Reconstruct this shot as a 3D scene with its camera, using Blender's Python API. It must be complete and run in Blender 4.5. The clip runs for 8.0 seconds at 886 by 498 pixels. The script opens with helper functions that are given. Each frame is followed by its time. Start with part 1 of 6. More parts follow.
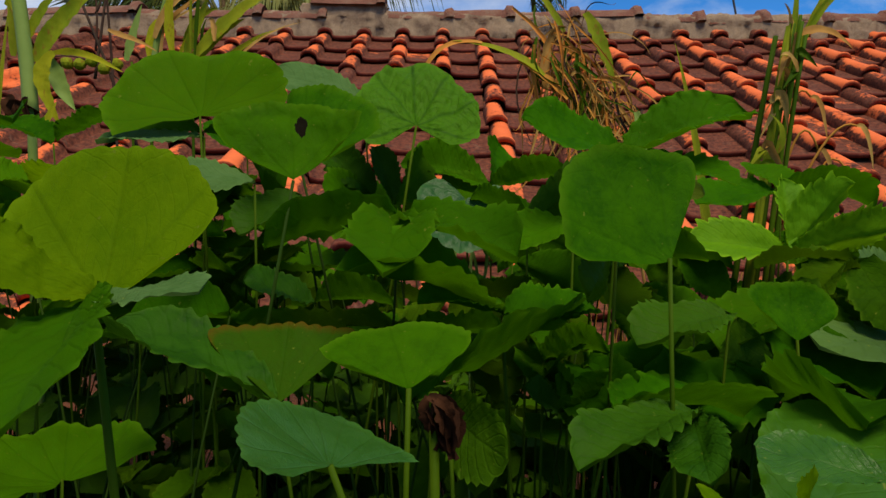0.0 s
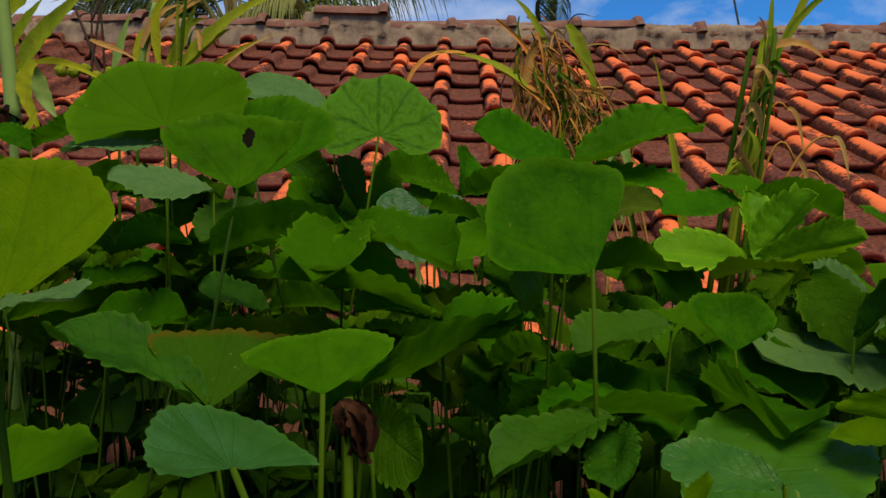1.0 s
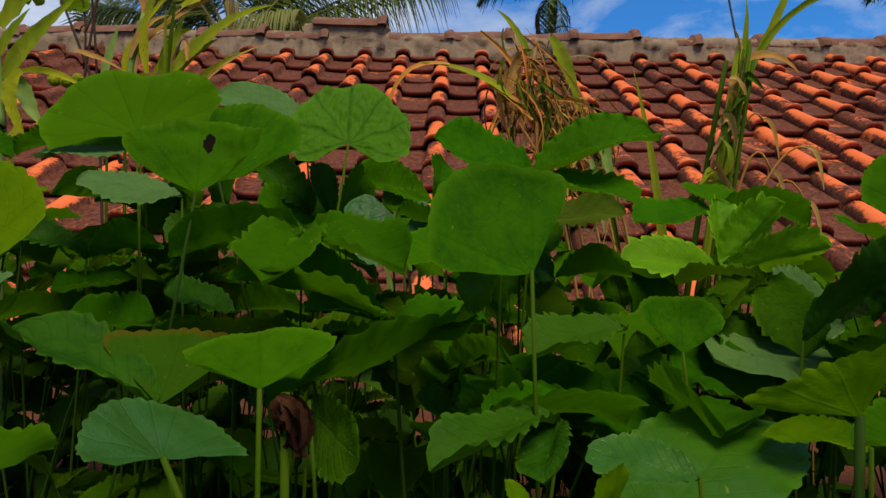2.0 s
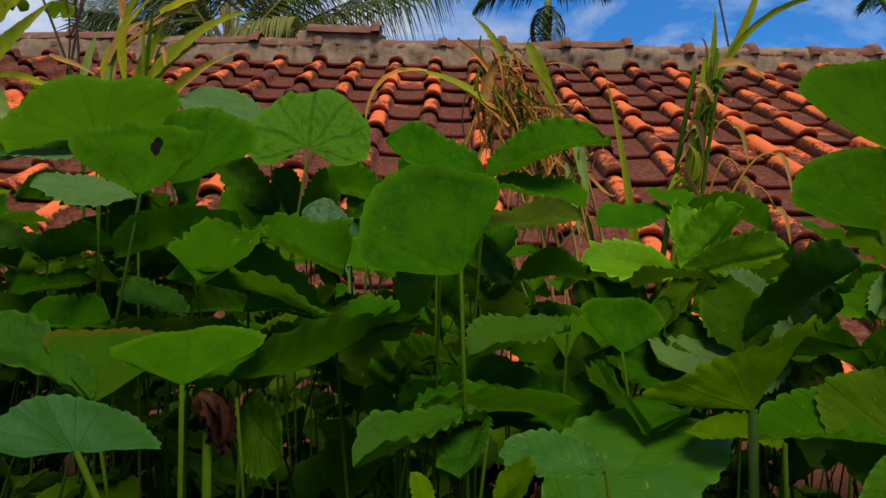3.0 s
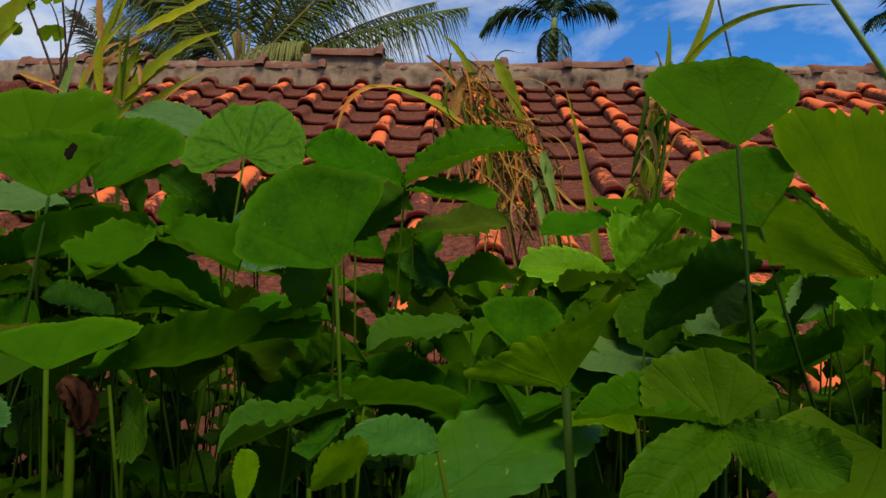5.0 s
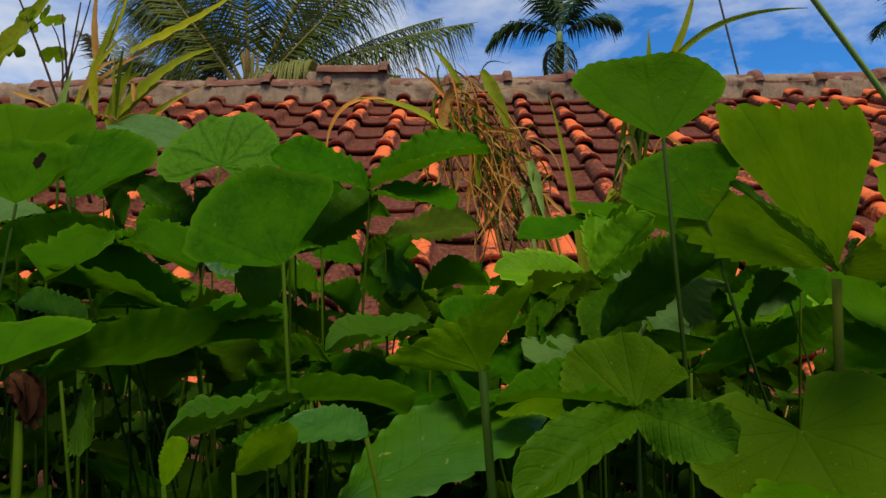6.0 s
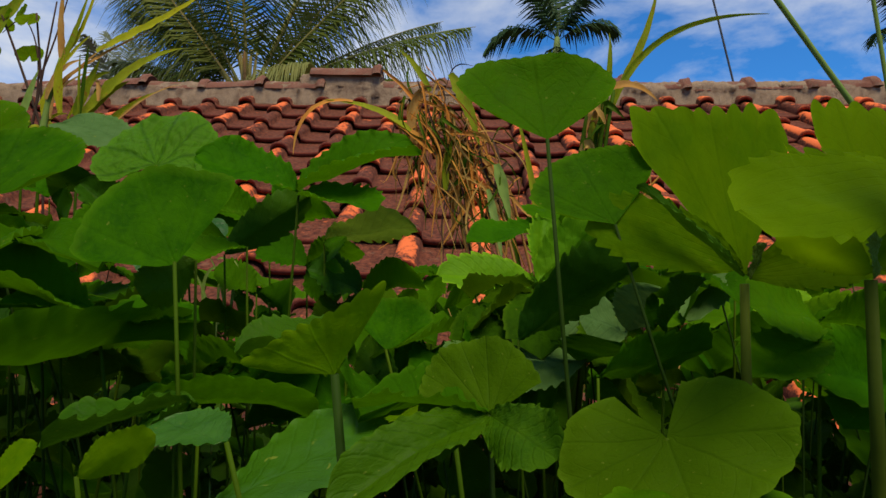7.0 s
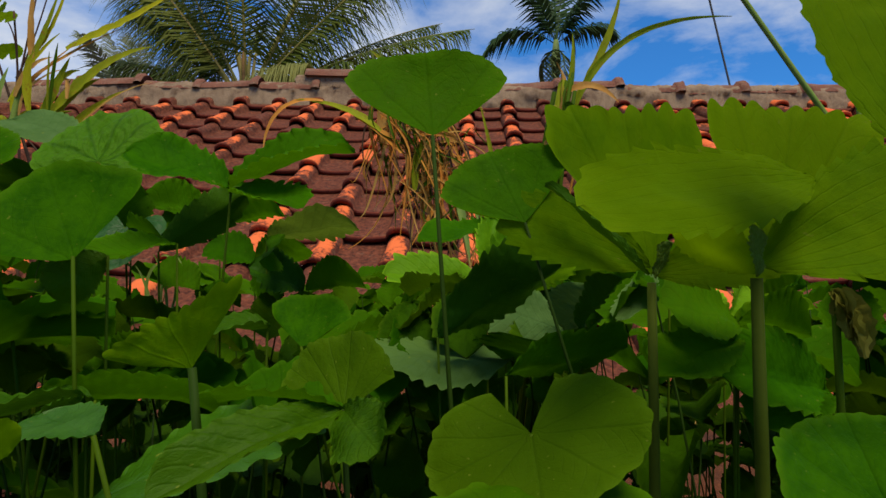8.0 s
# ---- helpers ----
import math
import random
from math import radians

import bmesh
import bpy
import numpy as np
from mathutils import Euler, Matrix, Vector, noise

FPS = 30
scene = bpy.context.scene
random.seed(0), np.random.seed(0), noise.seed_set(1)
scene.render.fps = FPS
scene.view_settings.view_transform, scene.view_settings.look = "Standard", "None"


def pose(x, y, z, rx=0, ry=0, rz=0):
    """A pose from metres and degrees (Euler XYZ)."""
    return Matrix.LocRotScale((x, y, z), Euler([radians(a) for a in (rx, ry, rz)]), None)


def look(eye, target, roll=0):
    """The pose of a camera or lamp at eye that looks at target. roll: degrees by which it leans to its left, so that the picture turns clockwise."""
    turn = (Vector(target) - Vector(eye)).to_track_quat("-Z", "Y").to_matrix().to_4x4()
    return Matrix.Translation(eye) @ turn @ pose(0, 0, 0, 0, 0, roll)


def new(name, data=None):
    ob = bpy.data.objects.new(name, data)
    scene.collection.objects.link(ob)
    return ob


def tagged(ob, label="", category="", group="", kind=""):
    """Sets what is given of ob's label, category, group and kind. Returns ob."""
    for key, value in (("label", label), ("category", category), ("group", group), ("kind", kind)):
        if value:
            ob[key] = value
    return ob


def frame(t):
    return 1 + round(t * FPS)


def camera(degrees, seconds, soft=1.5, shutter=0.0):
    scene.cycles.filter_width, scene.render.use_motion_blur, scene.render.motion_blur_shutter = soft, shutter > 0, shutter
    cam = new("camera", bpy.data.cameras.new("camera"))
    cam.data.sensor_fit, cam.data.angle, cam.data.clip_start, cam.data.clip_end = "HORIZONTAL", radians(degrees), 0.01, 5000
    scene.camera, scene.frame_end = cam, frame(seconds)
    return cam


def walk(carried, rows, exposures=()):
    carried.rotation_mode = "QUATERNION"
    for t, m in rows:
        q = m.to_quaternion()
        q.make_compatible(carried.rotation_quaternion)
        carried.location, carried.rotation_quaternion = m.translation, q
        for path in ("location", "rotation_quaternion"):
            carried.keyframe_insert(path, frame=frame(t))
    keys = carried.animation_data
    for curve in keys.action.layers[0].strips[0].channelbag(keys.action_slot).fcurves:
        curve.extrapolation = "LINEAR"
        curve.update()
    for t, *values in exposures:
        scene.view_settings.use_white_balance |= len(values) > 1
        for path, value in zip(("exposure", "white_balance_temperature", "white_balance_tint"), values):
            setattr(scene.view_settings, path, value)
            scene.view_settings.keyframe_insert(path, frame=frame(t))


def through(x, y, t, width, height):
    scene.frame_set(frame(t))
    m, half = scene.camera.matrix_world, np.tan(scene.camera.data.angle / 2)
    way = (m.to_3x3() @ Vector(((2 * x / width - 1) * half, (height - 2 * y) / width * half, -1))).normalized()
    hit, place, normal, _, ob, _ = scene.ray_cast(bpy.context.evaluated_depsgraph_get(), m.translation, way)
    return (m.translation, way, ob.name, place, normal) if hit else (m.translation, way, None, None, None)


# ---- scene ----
cam = camera(72.0, 8.0, soft=1.5)
PATH = [
    (0, (0.0284, 0.1356, 0.1946), (0.0167, 2.1353, 0.1663), 0.49),
    (0.5, (0.0381, 0.1334, 0.1947), (0.0388, 2.1334, 0.1789), 0.69),
    (1, (0.0473, 0.1321, 0.1952), (0.0223, 2.1320, 0.1927), 0.90),
    (1.5, (0.0518, 0.1315, 0.1950), (0.0335, 2.1314, 0.2007), 1.05),
    (1.7, (0.0562, 0.1292, 0.1942), (0.0286, 2.1289, 0.2126), 1.07),
    (2.8, (0.0746, 0.1259, 0.1921), (0.0578, 2.1253, 0.2415), 1.26),
    (3, (0.0790, 0.1245, 0.1917), (0.0654, 2.1236, 0.2474), 1.20),
    (3.5, (0.0887, 0.1223, 0.1902), (0.0675, 2.1207, 0.2661), 1.10),
    (4, (0.0978, 0.1212, 0.1889), (0.0629, 2.1187, 0.2834), 0.99),
    (4.5, (0.1066, 0.1200, 0.1874), (0.0643, 2.1166, 0.2948), 0.97),
    (5.8, (0.1303, 0.1181, 0.1809), (0.0636, 2.1107, 0.3392), 0.66),
    (6, (0.1341, 0.1163, 0.1800), (0.0532, 2.1075, 0.3489), 0.18),
    (6.5, (0.1467, 0.1180, 0.1787), (0.0691, 2.1085, 0.3573), 0.46),
    (7, (0.1622, 0.1200, 0.1798), (0.0901, 2.1104, 0.3613), 0.66),
    (7.5, (0.1730, 0.1204, 0.1789), (0.0983, 2.1104, 0.3648), 0.80),
    (8, (0.1896, 0.1211, 0.1788), (0.1212, 2.1111, 0.3662), 1.03),
]
walk(cam, [(t, look(eye, target, roll)) for t, eye, target, roll in PATH])

# ---- world, sun, exposure ----
SUN_ELEVATION, SUN_AZIMUTH = 62.0, 158.0   # degrees; azimuth clockwise from +y
world = bpy.data.worlds.new("sky")
scene.world = world
world.use_nodes = True
wt = world.node_tree
wt.nodes.clear()


def wnode(kind, **values):
    n = wt.nodes.new(kind)
    for key, value in values.items():
        n.inputs[key].default_value = value
    return n


w_out = wnode("ShaderNodeOutputWorld")
w_bg = wnode("ShaderNodeBackground", Strength=0.12)
w_sky = wt.nodes.new("ShaderNodeTexSky")
w_sky.sky_type = "NISHITA"
w_sky.sun_disc = False
w_sky.sun_elevation = radians(SUN_ELEVATION)
w_sky.sun_rotation = radians(SUN_AZIMUTH)
w_sky.ozone_density = 3.0
w_sky.dust_density = 0.3
w_coord = wt.nodes.new("ShaderNodeTexCoord")
w_map = wt.nodes.new("ShaderNodeMapping")
w_map.inputs["Scale"].default_value = (1.0, 1.0, 2.2)
w_noise = wnode("ShaderNodeTexNoise", Scale=3.4, Detail=9.0, Roughness=0.58, Distortion=0.25)
w_ramp = wt.nodes.new("ShaderNodeValToRGB")
w_ramp.color_ramp.elements[0].position = 0.43
w_ramp.color_ramp.elements[1].position = 0.72
w_deep = wt.nodes.new("ShaderNodeMix")
w_deep.data_type, w_deep.blend_type = "RGBA", "MULTIPLY"
w_deep.inputs["Factor"].default_value = 1.0
w_deep.inputs["B"].default_value = (0.27, 0.82, 1.32, 1.0)
w_mix = wt.nodes.new("ShaderNodeMix")
w_mix.data_type = "RGBA"
w_mix.inputs["B"].default_value = (5.8, 6.1, 6.6, 1.0)
wt.links.new(w_coord.outputs["Generated"], w_map.inputs["Vector"])
wt.links.new(w_map.outputs["Vector"], w_noise.inputs["Vector"])
w_sep = wt.nodes.new("ShaderNodeSeparateXYZ")
w_bias = wt.nodes.new("ShaderNodeMath")
w_bias.operation = "MULTIPLY_ADD"     # more cloud towards -x
w_bias.inputs[1].default_value = -0.08
wt.links.new(w_coord.outputs["Generated"], w_sep.inputs[0])
wt.links.new(w_sep.outputs["X"], w_bias.inputs[0])
wt.links.new(w_noise.outputs["Fac"], w_bias.inputs[2])
wt.links.new(w_bias.outputs[0], w_ramp.inputs["Fac"])
wt.links.new(w_sky.outputs["Color"], w_deep.inputs["A"])
wt.links.new(w_deep.outputs["Result"], w_mix.inputs["A"])
wt.links.new(w_ramp.outputs["Color"], w_mix.inputs["Factor"])
wt.links.new(w_mix.outputs["Result"], w_bg.inputs["Color"])
wt.links.new(w_bg.outputs["Background"], w_out.inputs["Surface"])

sun_data = bpy.data.lights.new("sun", "SUN")
sun_data.energy, sun_data.angle, sun_data.color = 5.0, radians(28.0), (1.0, 0.87, 0.64)
sun = new("sun", sun_data)
_a, _e = radians(SUN_AZIMUTH), radians(SUN_ELEVATION)
sun_from = Vector((math.sin(_a) * math.cos(_e), math.cos(_a) * math.cos(_e), math.sin(_e)))
sun.matrix_world = look(sun_from * 30, (0, 0, 0))
scene.view_settings.exposure = 0.04


# ---- materials ----
def material(name):
    m = bpy.data.materials.new(name)
    m.use_nodes = True
    m.node_tree.nodes.clear()
    return m, m.node_tree


def node(nt, kind, props=None, **values):
    n = nt.nodes.new(kind)
    for key, value in (props or {}).items():
        setattr(n, key, value)
    for key, value in values.items():
        n.inputs[key.replace("_", " ")].default_value = value
    return n


def math_node(nt, op, a, b=None, c=None):
    n = nt.nodes.new("ShaderNodeMath")
    n.operation = op
    for i, v in enumerate((a, b, c)):
        if v is None:
            continue
        if isinstance(v, (int, float)):
            n.inputs[i].default_value = v
        else:
            nt.links.new(v, n.inputs[i])
    return n.outputs[0]


def mix_colour(nt, fac, a, b, blend="MIX"):
    n = nt.nodes.new("ShaderNodeMix")
    n.data_type, n.blend_type = "RGBA", blend
    for key, v in (("Factor", fac), ("A", a), ("B", b)):
        if isinstance(v, (int, float)):
            n.inputs[key].default_value = v
        elif isinstance(v, tuple):
            n.inputs[key].default_value = (*v, 1.0)
        else:
            nt.links.new(v, n.inputs[key])
    return n.outputs["Result"]


def noise_out(nt, scale, detail=4.0, rough=0.6, vector=None, distortion=0.0):
    n = node(nt, "ShaderNodeTexNoise", Scale=scale, Detail=detail, Roughness=rough, Distortion=distortion)
    if vector is not None:
        nt.links.new(vector, n.inputs["Vector"])
    return n.outputs["Fac"]


def ramp(nt, fac, stops):
    n = nt.nodes.new("ShaderNodeValToRGB")
    el = n.color_ramp.elements
    while len(el) < len(stops):
        el.new(0.5)
    for e, (pos, col) in zip(el, stops):
        e.position = pos
        e.color = (*col, 1.0) if isinstance(col, tuple) else (col, col, col, 1.0)
    nt.links.new(fac, n.inputs["Fac"])
    return n.outputs["Color"]


def finish(nt, colour, rough=0.7, bump=None, bump_strength=0.3, bump_distance=0.01, specular=0.4, metallic=0.0, through_light=0.0,
           through_colour=None, coat=0.0):
    p = node(nt, "ShaderNodeBsdfPrincipled", Metallic=metallic)
    p.inputs["Specular IOR Level"].default_value = specular
    p.inputs["Coat Weight"].default_value = coat
    for key, v in (("Base Color", colour), ("Roughness", rough)):
        if isinstance(v, tuple):
            p.inputs[key].default_value = (*v, 1.0)
        elif isinstance(v, (int, float)):
            p.inputs[key].default_value = v
        else:
            nt.links.new(v, p.inputs[key])
    if bump is not None:
        b = node(nt, "ShaderNodeBump", Strength=bump_strength, Distance=bump_distance)
        nt.links.new(bump, b.inputs["Height"])
        nt.links.new(b.outputs["Normal"], p.inputs["Normal"])
    out = nt.nodes.new("ShaderNodeOutputMaterial")
    if through_light > 0:
        t = nt.nodes.new("ShaderNodeBsdfTranslucent")
        nt.links.new(through_colour if through_colour is not None else colour, t.inputs["Color"])
        m = nt.nodes.new("ShaderNodeMixShader")
        m.inputs["Fac"].default_value = through_light
        nt.links.new(p.outputs["BSDF"], m.inputs[1])
        nt.links.new(t.outputs["BSDF"], m.inputs[2])
        nt.links.new(m.outputs["Shader"], out.inputs["Surface"])
    else:
        nt.links.new(p.outputs["BSDF"], out.inputs["Surface"])


def leaf_material(name, dark, light, yellow, veins="palmate", rough=0.5, through=0.35, spots=0.5, spec=0.015, groove=0.28, ribs=9.0, rim_light=0.35, rim_colour=None):
    """Living leaf: vein lines from the leaf's own UV map, mottling at two scales, a difference from leaf to leaf."""
    m, nt = material(name)
    uv = nt.nodes.new("ShaderNodeUVMap").outputs["UV"]
    sep = nt.nodes.new("ShaderNodeSeparateXYZ")
    nt.links.new(uv, sep.inputs[0])
    u, v = sep.outputs["X"], sep.outputs["Y"]
    info = nt.nodes.new("ShaderNodeObjectInfo")
    rnd = info.outputs["Random"]
    obj = nt.nodes.new("ShaderNodeTexCoord").outputs["Object"]
    shift = nt.nodes.new("ShaderNodeVectorMath")   # every leaf its own mottling
    shift.operation = "ADD"
    spread = nt.nodes.new("ShaderNodeCombineXYZ")
    nt.links.new(math_node(nt, "MULTIPLY", rnd, 43.0), spread.inputs[0])
    nt.links.new(math_node(nt, "MULTIPLY", rnd, 71.0), spread.inputs[1])
    nt.links.new(obj, shift.inputs[0])
    nt.links.new(spread.outputs[0], shift.inputs[1])
    obj = shift.outputs[0]
    big = noise_out(nt, 3.0, 4.0, 0.6, obj)
    fine = noise_out(nt, 80.0, 4.0, 0.6, obj)
    # u: angle round the stalk or place across; v: from the stalk outwards
    if veins == "palmate":
        cell = math_node(nt, "ABSOLUTE", math_node(nt, "SUBTRACT", math_node(nt, "FRACT", math_node(nt, "MULTIPLY", u, ribs)), 0.5))
        main = math_node(nt, "MULTIPLY", cell, math_node(nt, "ADD", v, 0.12))
        vein = ramp(nt, main, [(0.0, 1.0), (0.08 if groove >= 0.4 else 0.05, 0.0)])
        side = ramp(nt, math_node(nt, "ABSOLUTE", math_node(nt, "SUBTRACT", math_node(
            nt, "FRACT", math_node(nt, "ADD", math_node(nt, "MULTIPLY", v, 7.0), math_node(nt, "MULTIPLY", cell, -3.0))), 0.5)),
            [(0.0, 0.4), (0.12 if groove >= 0.4 else 0.08, 0.0)])
    else:
        lat = math_node(nt, "ABSOLUTE", math_node(nt, "SUBTRACT", math_node(nt, "MULTIPLY", u, 2.0), 1.0))
        vein = ramp(nt, lat, [(0.0, 1.0), (0.07, 0.0)])
        side = ramp(nt, math_node(nt, "ABSOLUTE", math_node(nt, "SUBTRACT", math_node(
            nt, "FRACT", math_node(nt, "SUBTRACT", math_node(nt, "MULTIPLY", v, 9.0), math_node(nt, "MULTIPLY", lat, 2.6))), 0.5)),
            [(0.0, 0.8), (0.12, 0.0)])
    lines = math_node(nt, "MAXIMUM", vein, side)
    base = mix_colour(nt, ramp(nt, big, [(0.36, 0.0), (0.64, 1.0)]), dark, light)
    base = mix_colour(nt, math_node(nt, "MULTIPLY", ramp(nt, rnd, [(0.25, 0.0), (1.0, 1.0)]), 0.85), base, yellow)
    base = mix_colour(nt, math_node(nt, "MULTIPLY", fine, 0.35), base, tuple(c * 0.55 for c in dark))
    if groove:
        base = mix_colour(nt, math_node(nt, "MULTIPLY", lines, groove if groove >= 0.4 else groove * 0.6), base, tuple(c * 0.5 for c in dark))
    else:
        base = mix_colour(nt, math_node(nt, "MULTIPLY", lines, 0.13), base, tuple(min(1, c * 1.5 + 0.01) for c in yellow))
    if veins == "palmate":
        rim = ramp(nt, v, [(0.90, 0.0), (1.0, 1.0)])
    else:
        rim = ramp(nt, lat, [(0.86, 0.0), (1.0, 1.0)])
    base = mix_colour(nt, math_node(nt, "MULTIPLY", rim, rim_light), base, rim_colour or tuple(min(1, c * 1.5 + 0.005) for c in yellow))
    blister = noise_out(nt, 15.0, 3.0, 0.55, obj, 0.8)
    base = mix_colour(nt, math_node(nt, "MULTIPLY", ramp(nt, blister, [(0.42, 0.0), (0.62, 1.0)]), 0.35), base, light)
    speck = ramp(nt, noise_out(nt, 17.0, 2.0, 0.5, obj), [(0.70, 0.0), (0.76, 1.0)])
    base = mix_colour(nt, math_node(nt, "MULTIPLY", speck, spots), base, (0.16, 0.20, 0.02))
    height = math_node(nt, "SUBTRACT", math_node(nt, "ADD", math_node(nt, "MULTIPLY", fine, 0.2), math_node(nt, "MULTIPLY", blister, 0.9)), math_node(nt, "MULTIPLY", lines, 0.55))
    if groove >= 0.4:
        cells = node(nt, "ShaderNodeTexVoronoi", Scale=6.5)
        nt.links.new(obj, cells.inputs["Vector"])
        height = math_node(nt, "SUBTRACT", height, math_node(nt, "MULTIPLY", cells.outputs["Distance"], 1.6))
    roughness = math_node(nt, "ADD", rough - 0.12, math_node(nt, "MULTIPLY", big, 0.3))
    thr = mix_colour(nt, 0.5, base, yellow)
    finish(nt, base, roughness, height, 0.5 if groove >= 0.4 else 0.35, 0.0016 if groove >= 0.4 else 0.0007, spec, 0.0, through, thr)
    return m


M_ROUND = leaf_material("round_leaf_green", (0.0166, 0.0758, 0.0004), (0.0363, 0.1251, 0.0004), (0.0710, 0.1564, 0.0004), "palmate", 0.55, 0.42)
M_SERRATE = leaf_material("toothed_leaf_green", (0.0158, 0.0827, 0.0004), (0.0352, 0.1378, 0.0004), (0.0685, 0.1672, 0.0004), "feather", 0.55, 0.42)
# two darker copies of the toothed green, the bed's shade put into their colour
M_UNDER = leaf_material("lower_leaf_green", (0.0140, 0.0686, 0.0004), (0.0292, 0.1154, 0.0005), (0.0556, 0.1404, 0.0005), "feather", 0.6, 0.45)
M_LOW = leaf_material("shade_toned_low_leaf", (0.0166, 0.0546, 0.0008), (0.0315, 0.0895, 0.0010), (0.0563, 0.1076, 0.0008), "feather", 0.6, 0.35)
# lit copy of the leaf green: sun shining through is put into the colour
M_YELLOW = leaf_material("sun_toned_yellow_green_leaf", (0.0636, 0.1621, 0.0005), (0.1149, 0.2205, 0.0005), (0.1487, 0.2411, 0.0005), "palmate", 0.55, 0.58)
M_LIME_LEAF = leaf_material("lime_green_leaf", (0.066, 0.150, 0.0008), (0.115, 0.205, 0.0012), (0.140, 0.225, 0.0008), "palmate", 0.55, 0.5)
# toothed green lightened, so the sun on these leaflets sits in the colour
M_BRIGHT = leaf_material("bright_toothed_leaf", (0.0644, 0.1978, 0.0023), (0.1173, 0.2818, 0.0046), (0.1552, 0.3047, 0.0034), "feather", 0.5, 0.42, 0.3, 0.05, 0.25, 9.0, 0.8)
M_PALE = leaf_material("pale_green_leaf", (0.0216, 0.0865, 0.0018), (0.0337, 0.1134, 0.0025), (0.0418, 0.1212, 0.0018), "feather", 0.38, 0.30, 0.7, 0.25, 0.22)
M_WAXY = leaf_material("waxy_pale_leaf", (0.0182, 0.0760, 0.0044), (0.0280, 0.0980, 0.0110), (0.0322, 0.1000, 0.0044), "palmate", 0.35, 0.25, 0.3, 0.35)
M_RED_EDGE = leaf_material("ageing_red_edged_leaf", (0.012, 0.056, 0.001), (0.022, 0.078, 0.001), (0.034, 0.076, 0.0015), "palmate", 0.55, 0.3, 0.5, 0.02, 0.25, 9.0, 0.45, (0.15, 0.030, 0.005))
M_OLIVE = leaf_material("olive_green_leaf", (0.0258, 0.0722, 0.0004), (0.0430, 0.0963, 0.0004), (0.0533, 0.1049, 0.0004), "palmate", 0.5, 0.35, 0.5, 0.02)
M_OLIVE_RIB = leaf_material("olive_toothed_leaf", (0.0255, 0.0780, 0.0005), (0.0425, 0.1060, 0.0008), (0.0527, 0.1160, 0.0005), "feather", 0.45, 0.35, 0.6, 0.05)
M_CRINKLE = leaf_material("crinkled_leaf_green", (0.026, 0.104, 0.001), (0.044, 0.142, 0.003), (0.060, 0.152, 0.002), "palmate", 0.5, 0.30, 0.0, 0.05, 0.7, 7.0)
# toothed green darkened: the shade lying on these leaves is put into the colour
M_SHADE_TONED = leaf_material("shade_toned_green_leaf", (0.0123, 0.0538, 0.0016), (0.0246, 0.0851, 0.0022), (0.0381, 0.0963, 0.0016), "feather", 0.5, 0.3, 0.3, 0.04)
M_TEAL = leaf_material("blue_green_leaf", (0.012, 0.060, 0.008), (0.022, 0.086, 0.014), (0.03, 0.095, 0.010), "palmate", 0.45, 0.25, 0.1, 0.2, 0.3, 7.0)
M_RIBBED = leaf_material("pale_ribbed_leaf", (0.075, 0.140, 0.012), (0.120, 0.190, 0.022), (0.120, 0.180, 0.012), "feather", 0.5, 0.35, 0.2, 0.1, 0.45)
# leaf tops that mirror the sky: the pale sheen is put into the base colour
M_SHEEN_GREY = leaf_material("sheen_grey_leaf", (0.050, 0.110, 0.026), (0.075, 0.145, 0.042), (0.075, 0.145, 0.026), "feather", 0.6, 0.25)


def plain_plant(name, a, b, c, rough=0.6, through=0.2, scale=14.0, stretch=(1, 1, 1), spots=0.0):
    m, nt = material(name)
    coord = nt.nodes.new("ShaderNodeTexCoord").outputs["Object"]
    mp = nt.nodes.new("ShaderNodeMapping")
    mp.inputs["Scale"].default_value = stretch
    nt.links.new(coord, mp.inputs["Vector"])
    big = noise_out(nt, scale, 3.0, 0.6, mp.outputs["Vector"])
    fine = noise_out(nt, scale * 12, 3.0, 0.6, mp.outputs["Vector"])
    rnd = nt.nodes.new("ShaderNodeObjectInfo").outputs["Random"]
    col = mix_colour(nt, ramp(nt, big, [(0.35, 0.0), (0.65, 1.0)]), a, b)
    col = mix_colour(nt, math_node(nt, "MULTIPLY", rnd, 0.6), col, c)
    col = mix_colour(nt, math_node(nt, "MULTIPLY", fine, 0.4), col, tuple(x * 0.45 for x in a))
    if spots:
        rust = ramp(nt, noise_out(nt, scale * 6, 3.0, 0.6, mp.outputs["Vector"]), [(0.60, 0.0), (0.68, 1.0)])
        col = mix_colour(nt, math_node(nt, "MULTIPLY", rust, spots), col, (0.26, 0.10, 0.02))
    finish(nt, col, rough, fine, 0.3, 0.001, 0.05, 0.0, through)
    return m


M_STEM = plain_plant("green_stem", (0.0434, 0.0884, 0.0014), (0.0713, 0.1190, 0.0021), (0.0279, 0.0680, 0.0014))
M_FLOOR = plain_plant("undergrowth_green", (0.0218, 0.0689, 0.0017), (0.0437, 0.1109, 0.0025), (0.0336, 0.0798, 0.0017), 0.6, 0.3, 30.0)
M_STALK_OLD = plain_plant("old_brownish_stalk", (0.050, 0.085, 0.005), (0.080, 0.118, 0.008), (0.062, 0.078, 0.006))
# green stem darkened: the shade among the leaves is put into its colour
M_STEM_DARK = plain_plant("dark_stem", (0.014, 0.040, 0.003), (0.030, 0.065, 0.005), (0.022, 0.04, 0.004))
M_GRASS = plain_plant("grass_blade", (0.13, 0.21, 0.008), (0.28, 0.33, 0.012), (0.32, 0.31, 0.015), 0.6, 0.4, 45.0, (1, 1, 0.5), 0.6)
